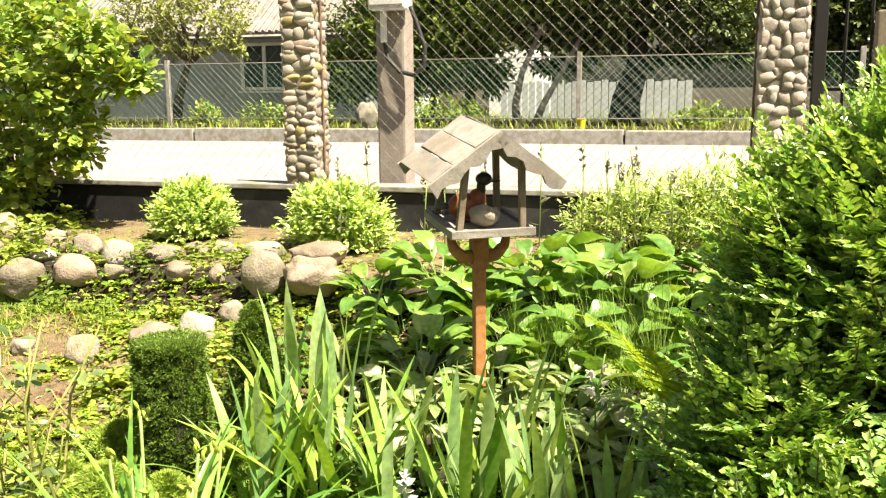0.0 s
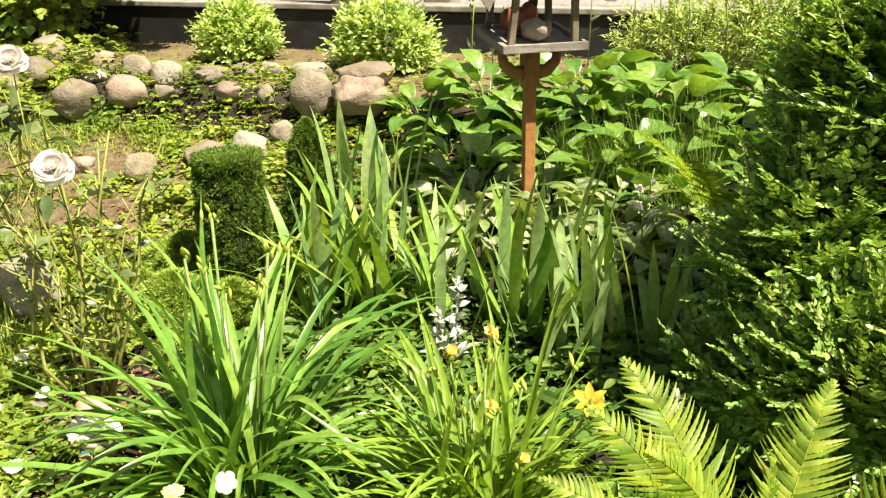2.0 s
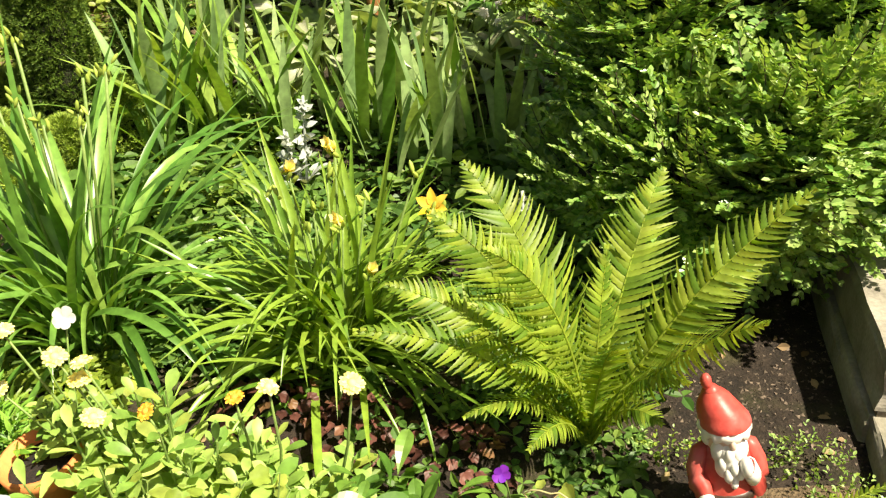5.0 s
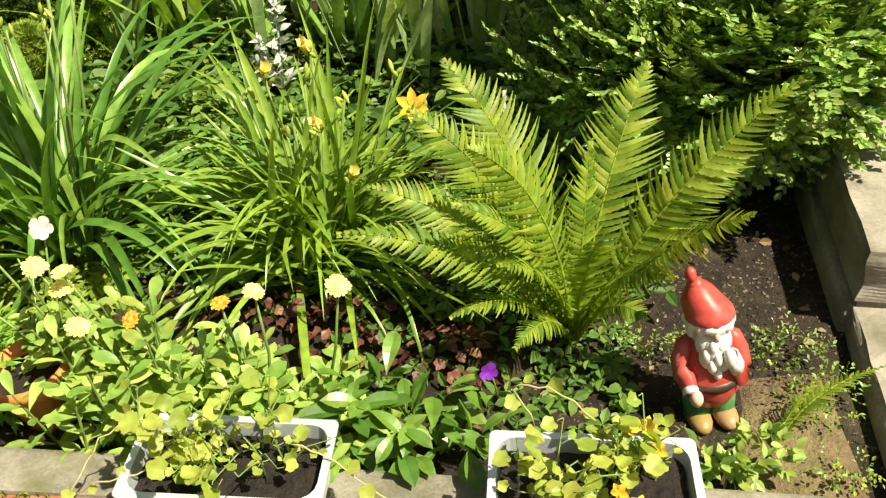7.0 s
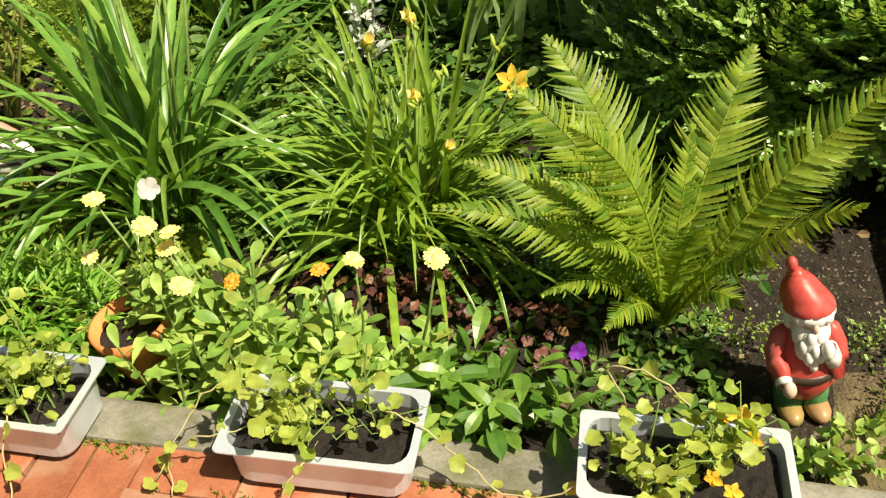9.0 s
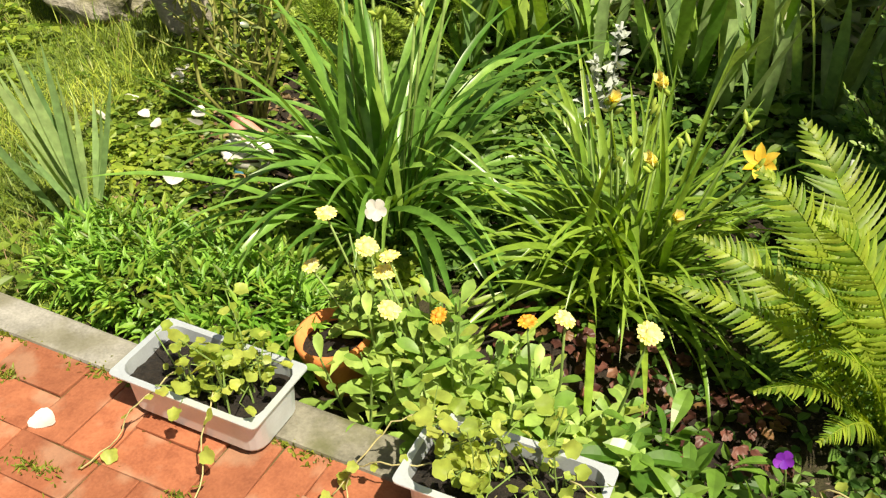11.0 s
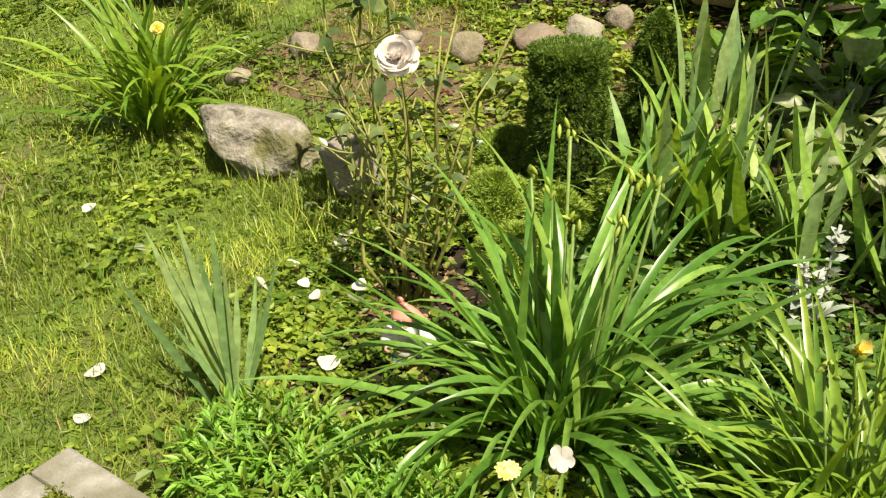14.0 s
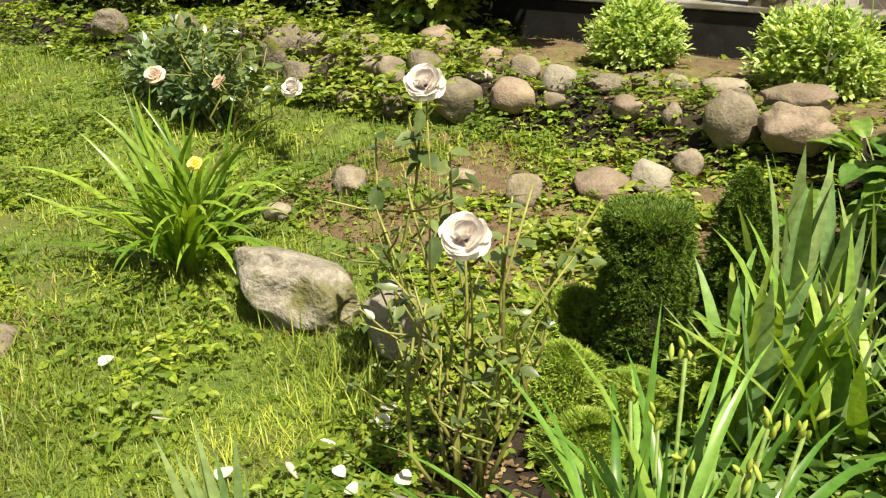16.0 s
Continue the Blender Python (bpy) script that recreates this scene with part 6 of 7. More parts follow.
for a in range(4):
    m = LEANED @ Matrix.Rotation(a * math.pi / 2, 4, "Z")
    part("rim_board", box(0.33 if a % 2 == 0 else 0.294, 0.018, 0.032, (0, -0.158, fz - 0.022), 0.003, jitter=0.002), GREY_WOOD, feeder, m=m)
for sx in (-1, 1):
    for sy in (-1, 1):
        part("corner_post", box(0.024, 0.024, 0.27, (sx * 0.125, sy * 0.13, fz), 0.003, turn=pose(0, 0, 0, 0, -4 * sx, 0)), DARK_WOOD, feeder, m=LEANED)
peak, eave, half = fz + 0.365, fz + 0.185, 0.25
slope = math.atan2(peak - eave, half)
ln = math.hypot(peak - eave, half)
for sx in (-1, 1):
    for k in range(3):
        c = (k + 0.5) / 3
        m = LEANED @ Matrix.Translation((sx * half * c, 0.0, peak + (eave - peak) * c)) @ Matrix.Rotation(sx * slope, 4, "Y")
        part("roof_board", box(ln / 3 - 0.005, 0.38, 0.012, (0, 0.02, 0.0015 * k), 0.002, jitter=0.002), GREY_WOOD, feeder, m=m)
    for sy in (-1, 1):
        m = LEANED @ Matrix.Translation((sx * half * 0.5, 0.02 + sy * 0.199, (peak + eave) / 2 - 0.012)) @ Matrix.Rotation(sx * slope, 4, "Y")
        bm = bmesh.new()
        n = 10
        rows = []
        for i in range(n + 1):
            bx = -ln / 2 * 1.02 + ln * 1.04 * i / n
            lz = -0.028 + 0.012 * math.sin(i * 1.9 + sx) * (1 if sy < 0 else 0.3)
            rows.append([bm.verts.new((bx, by, bz)) for by, bz in ((-0.008, lz), (-0.008, 0.02), (0.008, 0.02), (0.008, lz))])
        for u, v in zip(rows, rows[1:]):
            for j in range(4):
                bm.faces.new((u[j], v[j], v[(j + 1) % 4], u[(j + 1) % 4]))
        bm.faces.new(rows[0])
        bm.faces.new(rows[-1][::-1])
        part("barge_board", bm, GREY_WOOD, feeder, "ragged weathered barge board", m=m)

bird_base = Vector((-0.765, 3.49, 0.945 - 0.004))
V, F, I = [], [], []
for cx, cy, cz, rx, ry, rz, mi in ((0, 0, 0.062, 0.045, 0.065, 0.05, 0), (0.0, -0.05, 0.085, 0.035, 0.035, 0.045, 0), (0, -0.065, 0.13, 0.018, 0.018, 0.04, 1), (0, -0.075, 0.165, 0.027, 0.032, 0.026, 1), (0, -0.115, 0.158, 0.011, 0.024, 0.007, 1), (0, 0.075, 0.06, 0.02, 0.04, 0.014, 1), (0, 0.0, 0.014, 0.03, 0.045, 0.014, 0)):
    vv, ff = lathe([(max(math.sin(math.pi * k / 9), 0.001), -math.cos(math.pi * k / 9)) for k in range(10)], 16)
    o = len(V)
    V += [(cx + a * rx, cy + b * ry, cz + c * rz) for a, b, c in vv]
    F += [tuple(i + o for i in f) for f in ff]
    I += [mi] * len(ff)
put("duck_figurine", mesh_of("duck_figurine", V, F, [glaze("chestnut_glaze", (0.16, 0.045, 0.02), (0.3, 0.09, 0.04)), glaze("black_glaze", (0.01, 0.012, 0.01), (0.03, 0.03, 0.025))], True, I), None,
    Matrix.Translation(bird_base + Vector((-0.055, -0.01, 0))) @ Matrix.Rotation(radians(100), 4, "Z"), "chestnut and black duck figurine in the bird feeder", "figurine")
put("feeder_stone", bm_mesh("feeder_stone", ico_stone(3, 0.055, 0.045, 0.042, 0.12, 5), STONE_W, True), None, Matrix.Translation(bird_base + Vector((0.035, -0.065, 0.036))), "pale grey stone lying on the feeder floor", "stone")
put("feeder_stone", bm_mesh("feeder_stone", ico_stone(2, 0.022, 0.02, 0.032, 0.1, 6), STONE_W, True), None, Matrix.Translation(bird_base + Vector((0.065, -0.01, 0.03))), "small pale stone lying on the feeder floor", "stone")


# ---- hostas ----
def hosta_leaf(name, length, width, mat, droop, stalk_len=0.14, edge=None, wave=0.0):
    """A leaf on a stalk that leans out along x; the blade arches over."""
    V, F, I = [], [], []
    q, ang = Vector((0, 0, 0)), 25.0
    for i in range(5):
        V += [q + Vector((0, -0.004, 0)), q + Vector((0.003, 0, 0.002)), q + Vector((0, 0.004, 0))]
        if i < 4:
            a = radians(ang)
            q = q + Vector((math.sin(a), 0, math.cos(a))) * stalk_len / 4
            ang += 8
    for i in range(4):
        b = 3 * i
        F += [(b, b + 1, b + 4, b + 3), (b + 1, b + 2, b + 5, b + 4)]
        I += [0, 0]
    o = len(V)
    n, m = 8, 4
    for i in range(n + 1):
        t = i / n
        w = width / 2 * (math.sin(math.pi * min(1, t * 0.93 + 0.07)) ** 0.75) * (1 - 0.25 * t)
        a = radians(ang)
        d = Vector((math.sin(a), 0, math.cos(a)))
        nr = Vector((-math.cos(a), 0, math.sin(a)))
        for k in range(-m, m + 1):
            f = k / m
            V.append(q + Vector((0, f * w, 0)) + nr * (0.28 * w * abs(f) + wave * math.sin(7 * t + 2 * f) * abs(f) + 0.0035 * (abs(k) % 2)))
        q = q + d * length / n
        ang += droop / n
    c = 2 * m + 1
    for i in range(n):
        for k in range(2 * m):
            F.append((o + i * c + k, o + i * c + k + 1, o + (i + 1) * c + k + 1, o + (i + 1) * c + k))
            I.append(1 if edge and (1 < k < 2 * m - 2 and 0 < i < n - 1) else 0)
    return mesh_of(name, V, F, [mat, edge] if edge else mat, True, I if edge else None)


HOSTA = [hosta_leaf("leaf", rng.uniform(0.17, 0.24), rng.uniform(0.12, 0.16), L_HOSTA, dr, rng.uniform(0.16, 0.26), wave=0.004) for dr in (40, 60, 80, 30, 70)]
HOSTAV = [hosta_leaf("leaf", rng.uniform(0.11, 0.15), rng.uniform(0.055, 0.075), L_HOSTAV, dr, rng.uniform(0.1, 0.16), e, 0.004) for dr, e in ((50, None), (80, L_HOSTAW), (65, L_HOSTAW), (40, None), (95, L_HOSTAW), (60, None))]


def hosta(x, y, n, meshes, scale, label, group="hostas"):
    base = thing("hosta", x, y, gz(x, y), label, "plant", group)
    n = int(n * 1.8)
    for k in range(n):
        a = k * 137.5 + rng.normal(0, 15)
        t = (k + 0.5) / n
        put("leaf", meshes[rng.integers(0, len(meshes))], base, pose(0.05 * math.cos(radians(a)), 0.05 * math.sin(radians(a)), -0.01, 0, 0, a) @ pose(0, 0, 0, rng.normal(0, 14), -22 + 60 * (1 - t), 0) @ Matrix.Scale(scale * rng.uniform(0.8, 1.15) * (0.85 + 0.3 * t), 4))
    return base


for x, y, n, s in ((-1.3, 4.15, 16, 1.0), (-0.95, 4.25, 20, 1.1), (-0.6, 4.3, 20, 1.1), (-0.25, 4.3, 20, 1.25), (0.05, 4.2, 16, 1.2), (-1.1, 3.75, 16, 0.95), (-0.5, 3.85, 16, 0.95), (-0.2, 3.7, 14, 0.9), (0.0, 4.6, 14, 1.25), (-1.55, 3.75, 12, 0.8), (-1.5, 4.3, 12, 1.0), (-1.2, 4.42, 14, 1.1), (-0.75, 4.5, 14, 1.2), (-0.4, 4.5, 14, 1.2), (-0.8, 4.0, 12, 1.0), (-0.35, 4.02, 12, 1.1), (0.2, 4.4, 14, 1.2)):
    hosta(x, y, int(n * 1.3), HOSTA, s * 0.72, "broad-leaved green hosta around the bird feeder")
for x, y, n, s in ((-1.15, 3.3, 26, 1.0), (-0.88, 3.25, 28, 1.1), (-0.6, 3.3, 28, 1.1), (-0.35, 3.2, 24, 1.15), (-1.0, 3.5, 24, 1.0), (-0.45, 3.5, 22, 1.05), (-0.15, 3.15, 20, 1.2), (-0.7, 3.55, 20, 1.0)):
    hosta(x, y, n, HOSTAV, s * 0.95, "small white-variegated hosta below the bird feeder")
grass_field("ornamental_grass", 700, -0.75, -0.05, 3.7, 4.1, lambda x, y: 0 * x + 1.0, 0.42, leafy("fine_grass", (0.092, 0.17, 0.031), (0.201, 0.295, 0.07)), 0.6, "fine airy grass among the hostas", wide=0.12)
bell = thing("hosta_flower", -0.27, 3.2, gz(-0.27, 3.2), "hosta flower stalk with pale lilac bells", "flower")
stalk(bell, "stem", [(0, 0, 0), (0.0, -0.02, 0.25), (0.03, -0.03, 0.44)], 0.003, GREENSTEM)
for k in range(7):
    put("flower", petal_flower("flower", P_WHITE, 5, 0.03, 1.0, 0.5), bell, at_dir((0.02 * math.cos(k * 2.1), -0.03 + 0.02 * math.sin(k * 2.1), 0.28 + 0.02 * k), (math.cos(k * 2.1), math.sin(k * 2.1) - 0.3, -0.5)), "pale lilac bell")

# ---- lily flowers and buds ----
LILY_FLOWER = petal_flower("flower", P_YELLOW, 6, 0.042, 4.5, 0.6, 1)
LILY_OPEN = petal_flower("flower", P_LILY, 6, 0.044, 0.5, 0.52, 1)
LILY_PALE = rose_mesh("flower", P_YELLOW, 0.03)
bud_pile = Pile()
bud_pile.add(*lathe([(0.001, 0), (0.004, 0.006), (0.006, 0.016), (0.005, 0.028), (0.001, 0.036)], 7))
BUDS = bud_pile.mesh("bud", BUD, True)
for x, y, z, k in ((-0.519, 1.8, 0.474, 0), (-0.415, 1.82, 0.523, 0), (-0.413, 1.82, 0.341, 0), (-0.346, 1.78, 0.245, 0), (-0.201, 1.81, 0.405, 1), (-0.473, 1.8, 0.391, 2), (-0.49, 1.8, 0.341, 2), (-0.567, 1.8, 0.417, 2), (-0.243, 1.83, 0.477, 2), (-0.45, 1.85, 0.45, 2), (-0.36, 1.83, 0.4, 2)):
    tip = Vector((x + 0.47, y - 1.86, z - yellow_lily.location.z))
    st = stalk(yellow_lily, "flower_stalk", [(tip.x * 0.3, tip.y * 0.3, 0), (tip.x * 0.7, tip.y * 0.7, tip.z * 0.6), tip], 0.0028, GREENSTEM)
    if k < 2:
        put("flower", (LILY_FLOWER, LILY_OPEN)[k], st, at_dir(tip, (rng.normal(0, 0.4), -0.6, 0.8)), "yellow lily flower")
    for j in range(3):
        put("bud", BUDS, st, at_dir(tip + Vector((rng.normal(0, 0.012), rng.normal(0, 0.012), -0.01)), (rng.normal(0, 0.5), rng.normal(-0.2, 0.5), 1.0), 0.9), "green-yellow bud")
for x, y, z in ((-1.131, 1.85, 0.72), (-0.987, 1.85, 0.647), (-1.223, 1.85, 0.606), (-1.173, 1.86, 0.58), (-1.109, 1.84, 0.532), (-0.934, 1.86, 0.66), (-1.006, 1.83, 0.568)):
    tip = Vector((x + 1.12, y - 1.82, z - daylily.location.z))
    st = stalk(daylily, "flower_stalk", [(tip.x * 0.3, tip.y * 0.3, 0), (tip.x * 0.75, tip.y * 0.7, tip.z * 0.6), tip], 0.0038, GREENSTEM)
    for j in range(5):
        put("bud", BUDS, st, at_dir(tip + Vector((rng.normal(0, 0.012), rng.normal(0, 0.012), -0.02 + 0.008 * j)), (rng.normal(0, 0.6), rng.normal(-0.2, 0.6), 1.6), 0.8), "green-yellow bud")
st = stalk(far_lily, "flower_stalk", [(0, 0, 0), (0.06, -0.02, 0.35), (0.17, -0.03, 0.48)], 0.003, GREENSTEM)
put("flower", LILY_PALE, st, at_dir((0.17, -0.03, 0.48), (0.3, -0.6, 0.6)), "pale yellow lily flower")
put("flower", petal_flower("flower", P_WHITE, 5, 0.05, 1.2, 0.55), iris_r, at_dir((-0.05, 0.0, 0.36), (0.1, -0.4, -0.9)), "white withered iris flower")


# silver lamb's ear spikes
def lambs_ear(x, y, h, n):
    base = thing("lambs_ear", x, y, gz(x, y), "silver woolly lamb's ear flower spike", "flower", "lamb's ears")
    p = Pile()
    bend = rng.normal(0, 0.02)
    stalk(base, "stem", [(0, 0, 0), (bend, 0, h * 0.5), (bend * 2, 0, h)], 0.005, L_SILVER)
    for k in range(n):
        t = 0.35 + 0.65 * k / n
        a = k * 1.57 + rng.normal(0, 0.5)
        m = 8
        d = np.array([[math.cos(a + j * 1.26), math.sin(a + j * 1.26), 0.3 + rng.normal(0, 0.5)] for j in range(m)])
        p.many(*LEAF_OVAL, frames_from(np.tile([bend * 2 * t, 0, h * t], (m, 1)), d, np.tile([0, 0, 1.0], (m, 1)) + rng.normal(0, 0.6, (m, 3)), np.full(m, 0.052 * (1.15 - 0.6 * t)) * rng.uniform(0.4, 1.2, m)))
    put("foliage", p.mesh("foliage", L_SILVER, True), base, label="felted silver leaves", kind="stuff")
    for k in range(6):
        put("leaf", blade_mesh("leaf", rng.uniform(0.08, 0.13), 0.03, rng.uniform(50, 100), L_SILVER, 6, 0.2), base, pose(0, 0, 0, 0, 0, k * 60 + rng.normal(0, 15)) @ pose(0, 0, 0, 0, 25, 0))


lambs_ear(-0.84, 2.6, 0.2, 7)
lambs_ear(-0.79, 2.62, 0.32, 8)
lambs_ear(-0.03, 2.23, 0.3, 7)


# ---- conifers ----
# Near-black colour for cores that paint the shade inside a crown.
CORE_SHADE = surface("inner_shade", (0.01, 0.014, 0.006), (0.035, 0.04, 0.018), 60, 0.95, 1.0, 200, dist=0.01)


def conifer(name, x, y, w, d, h, label, mat, n, needle=0.022, flat=True, group="conifers"):
    base = thing(name, x, y, gz(x, y), label, "conifer", group)
    p = Pile()
    k = rng.uniform(0, 1, n)
    a = rng.uniform(0, 2 * np.pi, n)
    zz = k ** 0.9 * h
    r = np.ones(n) * (0.86 + 0.14 * np.sin(np.pi * np.clip(zz / h, 0, 1))) if flat else np.sqrt(np.clip(1 - (zz / h) ** 2, 0.02, 1))
    top = rng.uniform(0, 1, n) < (0.22 if flat else 0.0)
    rad = np.where(top, np.sqrt(rng.uniform(0, 1, n)) * 0.9, r * rng.uniform(0.82 if flat else 0.62, 1.03, n))
    bump = 1 + 0.08 * soft_noise(a * 2, zz * 12, 2.0, x) + (0.05 if flat else 0.2) * soft_noise(a * 6, zz * 45, 1.0, x + 3)
    pos = np.stack([np.cos(a) * rad * w / 2 * bump, np.sin(a) * rad * d / 2 * bump, np.where(top, h * rng.uniform(0.94, 1.0, n), zz)], 1)
    out = np.stack([np.cos(a), np.sin(a), np.where(top, 2.0, 0.55)], 1)
    out /= np.linalg.norm(out, axis=1, keepdims=True)
    for j in range(7):
        p.many(*NEEDLE, frames_from(pos - out * 0.012, out + unit(n) * 0.75, unit(n), np.stack([needle * 1.6 * np.ones(n), needle * rng.uniform(0.7, 1.3, n), np.ones(n)], 1)))
    put("foliage", p.mesh("foliage", mat), base, kind="stuff")
    # Solid core coloured as the shade behind the needles.
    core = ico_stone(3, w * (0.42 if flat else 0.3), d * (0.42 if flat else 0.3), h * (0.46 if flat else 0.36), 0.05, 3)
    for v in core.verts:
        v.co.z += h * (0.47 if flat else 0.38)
    part("dead_core", core, CORE_SHADE, base, "solid core painted near-black as the shade between twigs", True)
    return base


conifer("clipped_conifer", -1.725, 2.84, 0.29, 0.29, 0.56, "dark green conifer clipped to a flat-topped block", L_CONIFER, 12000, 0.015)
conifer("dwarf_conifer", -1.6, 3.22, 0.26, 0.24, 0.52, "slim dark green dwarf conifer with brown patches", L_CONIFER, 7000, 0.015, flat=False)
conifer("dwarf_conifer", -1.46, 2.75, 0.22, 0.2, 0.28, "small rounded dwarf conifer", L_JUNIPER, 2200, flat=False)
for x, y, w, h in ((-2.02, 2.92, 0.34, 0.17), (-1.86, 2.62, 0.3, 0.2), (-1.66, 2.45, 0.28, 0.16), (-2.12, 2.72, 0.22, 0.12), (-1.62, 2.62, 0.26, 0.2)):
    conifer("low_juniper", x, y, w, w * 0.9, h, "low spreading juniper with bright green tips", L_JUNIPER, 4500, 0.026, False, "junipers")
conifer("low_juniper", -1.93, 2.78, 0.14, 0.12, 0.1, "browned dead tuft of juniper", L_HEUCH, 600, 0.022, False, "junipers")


# ---- roses ----
ROSE = rose_mesh("rose", P_WHITE, 0.053)
ROSE_P = rose_mesh("rose", P_PINK, 0.045)


def rose_bush(x, y, stems, label, blooms, leaf_n, leaf_size, mat=L_ROSE):
    base = thing("rose_bush", x, y, gz(x, y), label, "rose bush", "rose bushes")
    leaves = Pile()
    for (dx, dy, h, lean) in stems:
        tip = Vector((dx + lean, dy, h))
        root = Vector((dx * 0.25, dy * 0.25, -0.01))
        mids = [root.lerp(tip, t) + Vector((rng.normal(0, 0.034), rng.normal(0, 0.034), 0)) for t in (0.25, 0.5, 0.75)]
        st = stalk(base, "stem", [root, *mids, tip], [0.007, 0.006, 0.005, 0.004, 0.0025], STEM, 6)
        for k in range(5):
            t = rng.uniform(0.25, 0.92)
            s0 = root.lerp(tip, t)
            s1 = s0 + Vector((rng.normal(0, 0.08), rng.normal(0, 0.08), rng.uniform(0.05, 0.16)))
            stalk(st, "twig", [s0, s0.lerp(s1, 0.6) + Vector((0, 0, -0.01)), s1], [0.0035, 0.003, 0.002], STEM, 5)
            for j in range(leaf_n):
                q = s0.lerp(s1, rng.uniform(0.4, 1.1))
                leaves.many(*LEAF_OVAL, frames_from(np.array([tuple(q)]), np.array([[rng.normal(), rng.normal(), rng.normal(0, 0.4)]]), np.array([[rng.normal(0, 0.5), rng.normal(0, 0.5), 1.0]]), np.array([leaf_size * rng.uniform(0.6, 1.2)])))
        for j in range(leaf_n * 2):
            q = mids[2].lerp(tip, rng.uniform(0, 1.05))
            leaves.many(*LEAF_OVAL, frames_from(np.array([tuple(q)]), np.array([[rng.normal(), rng.normal(), rng.normal(0, 0.4)]]), np.array([[rng.normal(0, 0.5), rng.normal(0, 0.5), 1.0]]), np.array([leaf_size * rng.uniform(0.9, 1.7)])))
    put("foliage", leaves.mesh("foliage", mat, True), base, label="glossy bluish green leaves", kind="stuff")
    for bx, by, bz, me, s in blooms:
        o = Vector((bx - x, by - y, bz - base.location.z))
        best = min(stems, key=lambda q: (q[0] + q[3] - o.x) ** 2 + (q[1] - o.y) ** 2)
        a = Vector((best[0] * 0.7, best[1] * 0.7, best[2] * 0.65))
        stalk(base, "flower_stem", [a, a.lerp(o, 0.6) + Vector((0, 0.01, 0.01)), o], [0.003, 0.0025, 0.002], STEM, 5)
        put("rose", me, base, at_dir(o, (rng.normal(0.1, 0.3), -0.7, 0.8), s), "white open rose" if me is ROSE else "blush-white rose")
    return base


rose_bush(-1.85, 2.14, [(-0.14, 0.0, 0.86, -0.03), (-0.05, 0.05, 0.95, -0.02), (0.04, -0.03, 0.8, 0.0), (0.12, 0.04, 0.9, 0.06), (0.2, 0.0, 0.78, 0.12), (-0.1, -0.1, 0.7, -0.1), (0.06, 0.1, 0.84, 0.02), (0.22, 0.1, 0.88, 0.1), (-0.2, 0.06, 0.74, -0.14), (-0.02, -0.12, 0.62, 0.02), (0.14, -0.1, 0.66, 0.16)],
          "leggy rose bush with bare stems and white roses", [(-1.654, 1.93, 0.775, ROSE, 1.0), (-2.0, 2.2, 1.0, ROSE, 0.95)], 2, 0.042)
rose_bush(-2.3, 2.35, [(0.1, 0.0, 1.0, 0.05), (-0.05, 0.05, 0.85, -0.03), (0.15, 0.1, 0.75, 0.0)], "slim rose stem with few glossy leaves", [], 3, 0.06)
rose_bush(-4.75, 3.55, [(-0.3, 0.0, 0.55, -0.1), (-0.1, 0.1, 0.6, 0.0), (0.15, 0.0, 0.5, 0.05), (0.35, -0.05, 0.42, 0.1), (-0.45, 0.1, 0.45, -0.1), (0.55, -0.1, 0.35, 0.15), (0, -0.1, 0.5, 0)],
          "low rose bush with blush-white roses by the rock border", [(-5.0, 3.3, 0.53, ROSE_P, 1.3), (-4.43, 3.32, 0.555, ROSE_P, 1.1), (-3.9, 3.35, 0.58, ROSE, 1.0)], 5, 0.07)
bush("rose_foliage", [(-5.45, 3.75, 0.5, 0.42, 0.3, 0.28), (-5.0, 3.6, 0.42, 0.35, 0.25, 0.2), (-5.9, 3.85, 0.4, 0.3, 0.25, 0.22)], LEAF_OVAL, leafy("blue_rose_leaf", (0.077, 0.147, 0.062), (0.209, 0.295, 0.155), gloss=0.7, rough=0.35), L_ROSE, 0.075, 330, "dense rose bush with large blue-green leaves", leaves=5, length=0.14, up=0.7, depth=0.3, share=0.2, category="rose bush", group="rose bushes")
# Added shrubs whose near-black leaves paint the deep shade by the wall.
bush("shade_shrub", [(-8.9, 5.3, 0.95, 1.1, 0.5, 0.6), (-7.4, 5.6, 0.85, 0.8, 0.35, 0.45), (-6.3, 5.6, 0.8, 0.6, 0.3, 0.4), (-8.3, 4.85, 0.62, 0.9, 0.35, 0.4)], LEAF_FOUR, L_TREED, L_TREE, 0.08, 3600, "added shrubs with near-black leaves painting the shade along the garden wall", leaves=6, length=0.18, up=0.5, depth=0.4, share=0.15)
PETAL = mesh_of("fallen_petal", np.array(petal_shape(0.3)[0]) * 0.04, petal_shape()[1], P_WHITE, True)
for x, y in ((-2.233, 2.275), (-2.255, 2.064), (-2.177, 2.195), (-1.927, 1.993), (-2.031, 1.934), (-1.809, 1.709), (-2.208, 1.882), (-2.721, 1.83), (-2.163, 1.185), (-2.404, 1.76), (-3.21, 1.925), (-2.113, 1.966), (-1.95, 2.05), (-1.7, 2.0), (-1.3, 0.86), (-2.3, 1.3)):
    put("fallen_petal", PETAL, None, pose(x, y, gz(x, y) + (0.048 if y > 1.7 else 0.025) if x != -1.3 else 0.006, rng.normal(0, 15), rng.normal(0, 15), rng.uniform(0, 360)) @ Matrix.Scale(rng.uniform(1.0, 1.6), 4), "white rose petal fallen on the ground", "petal", "fallen petals")

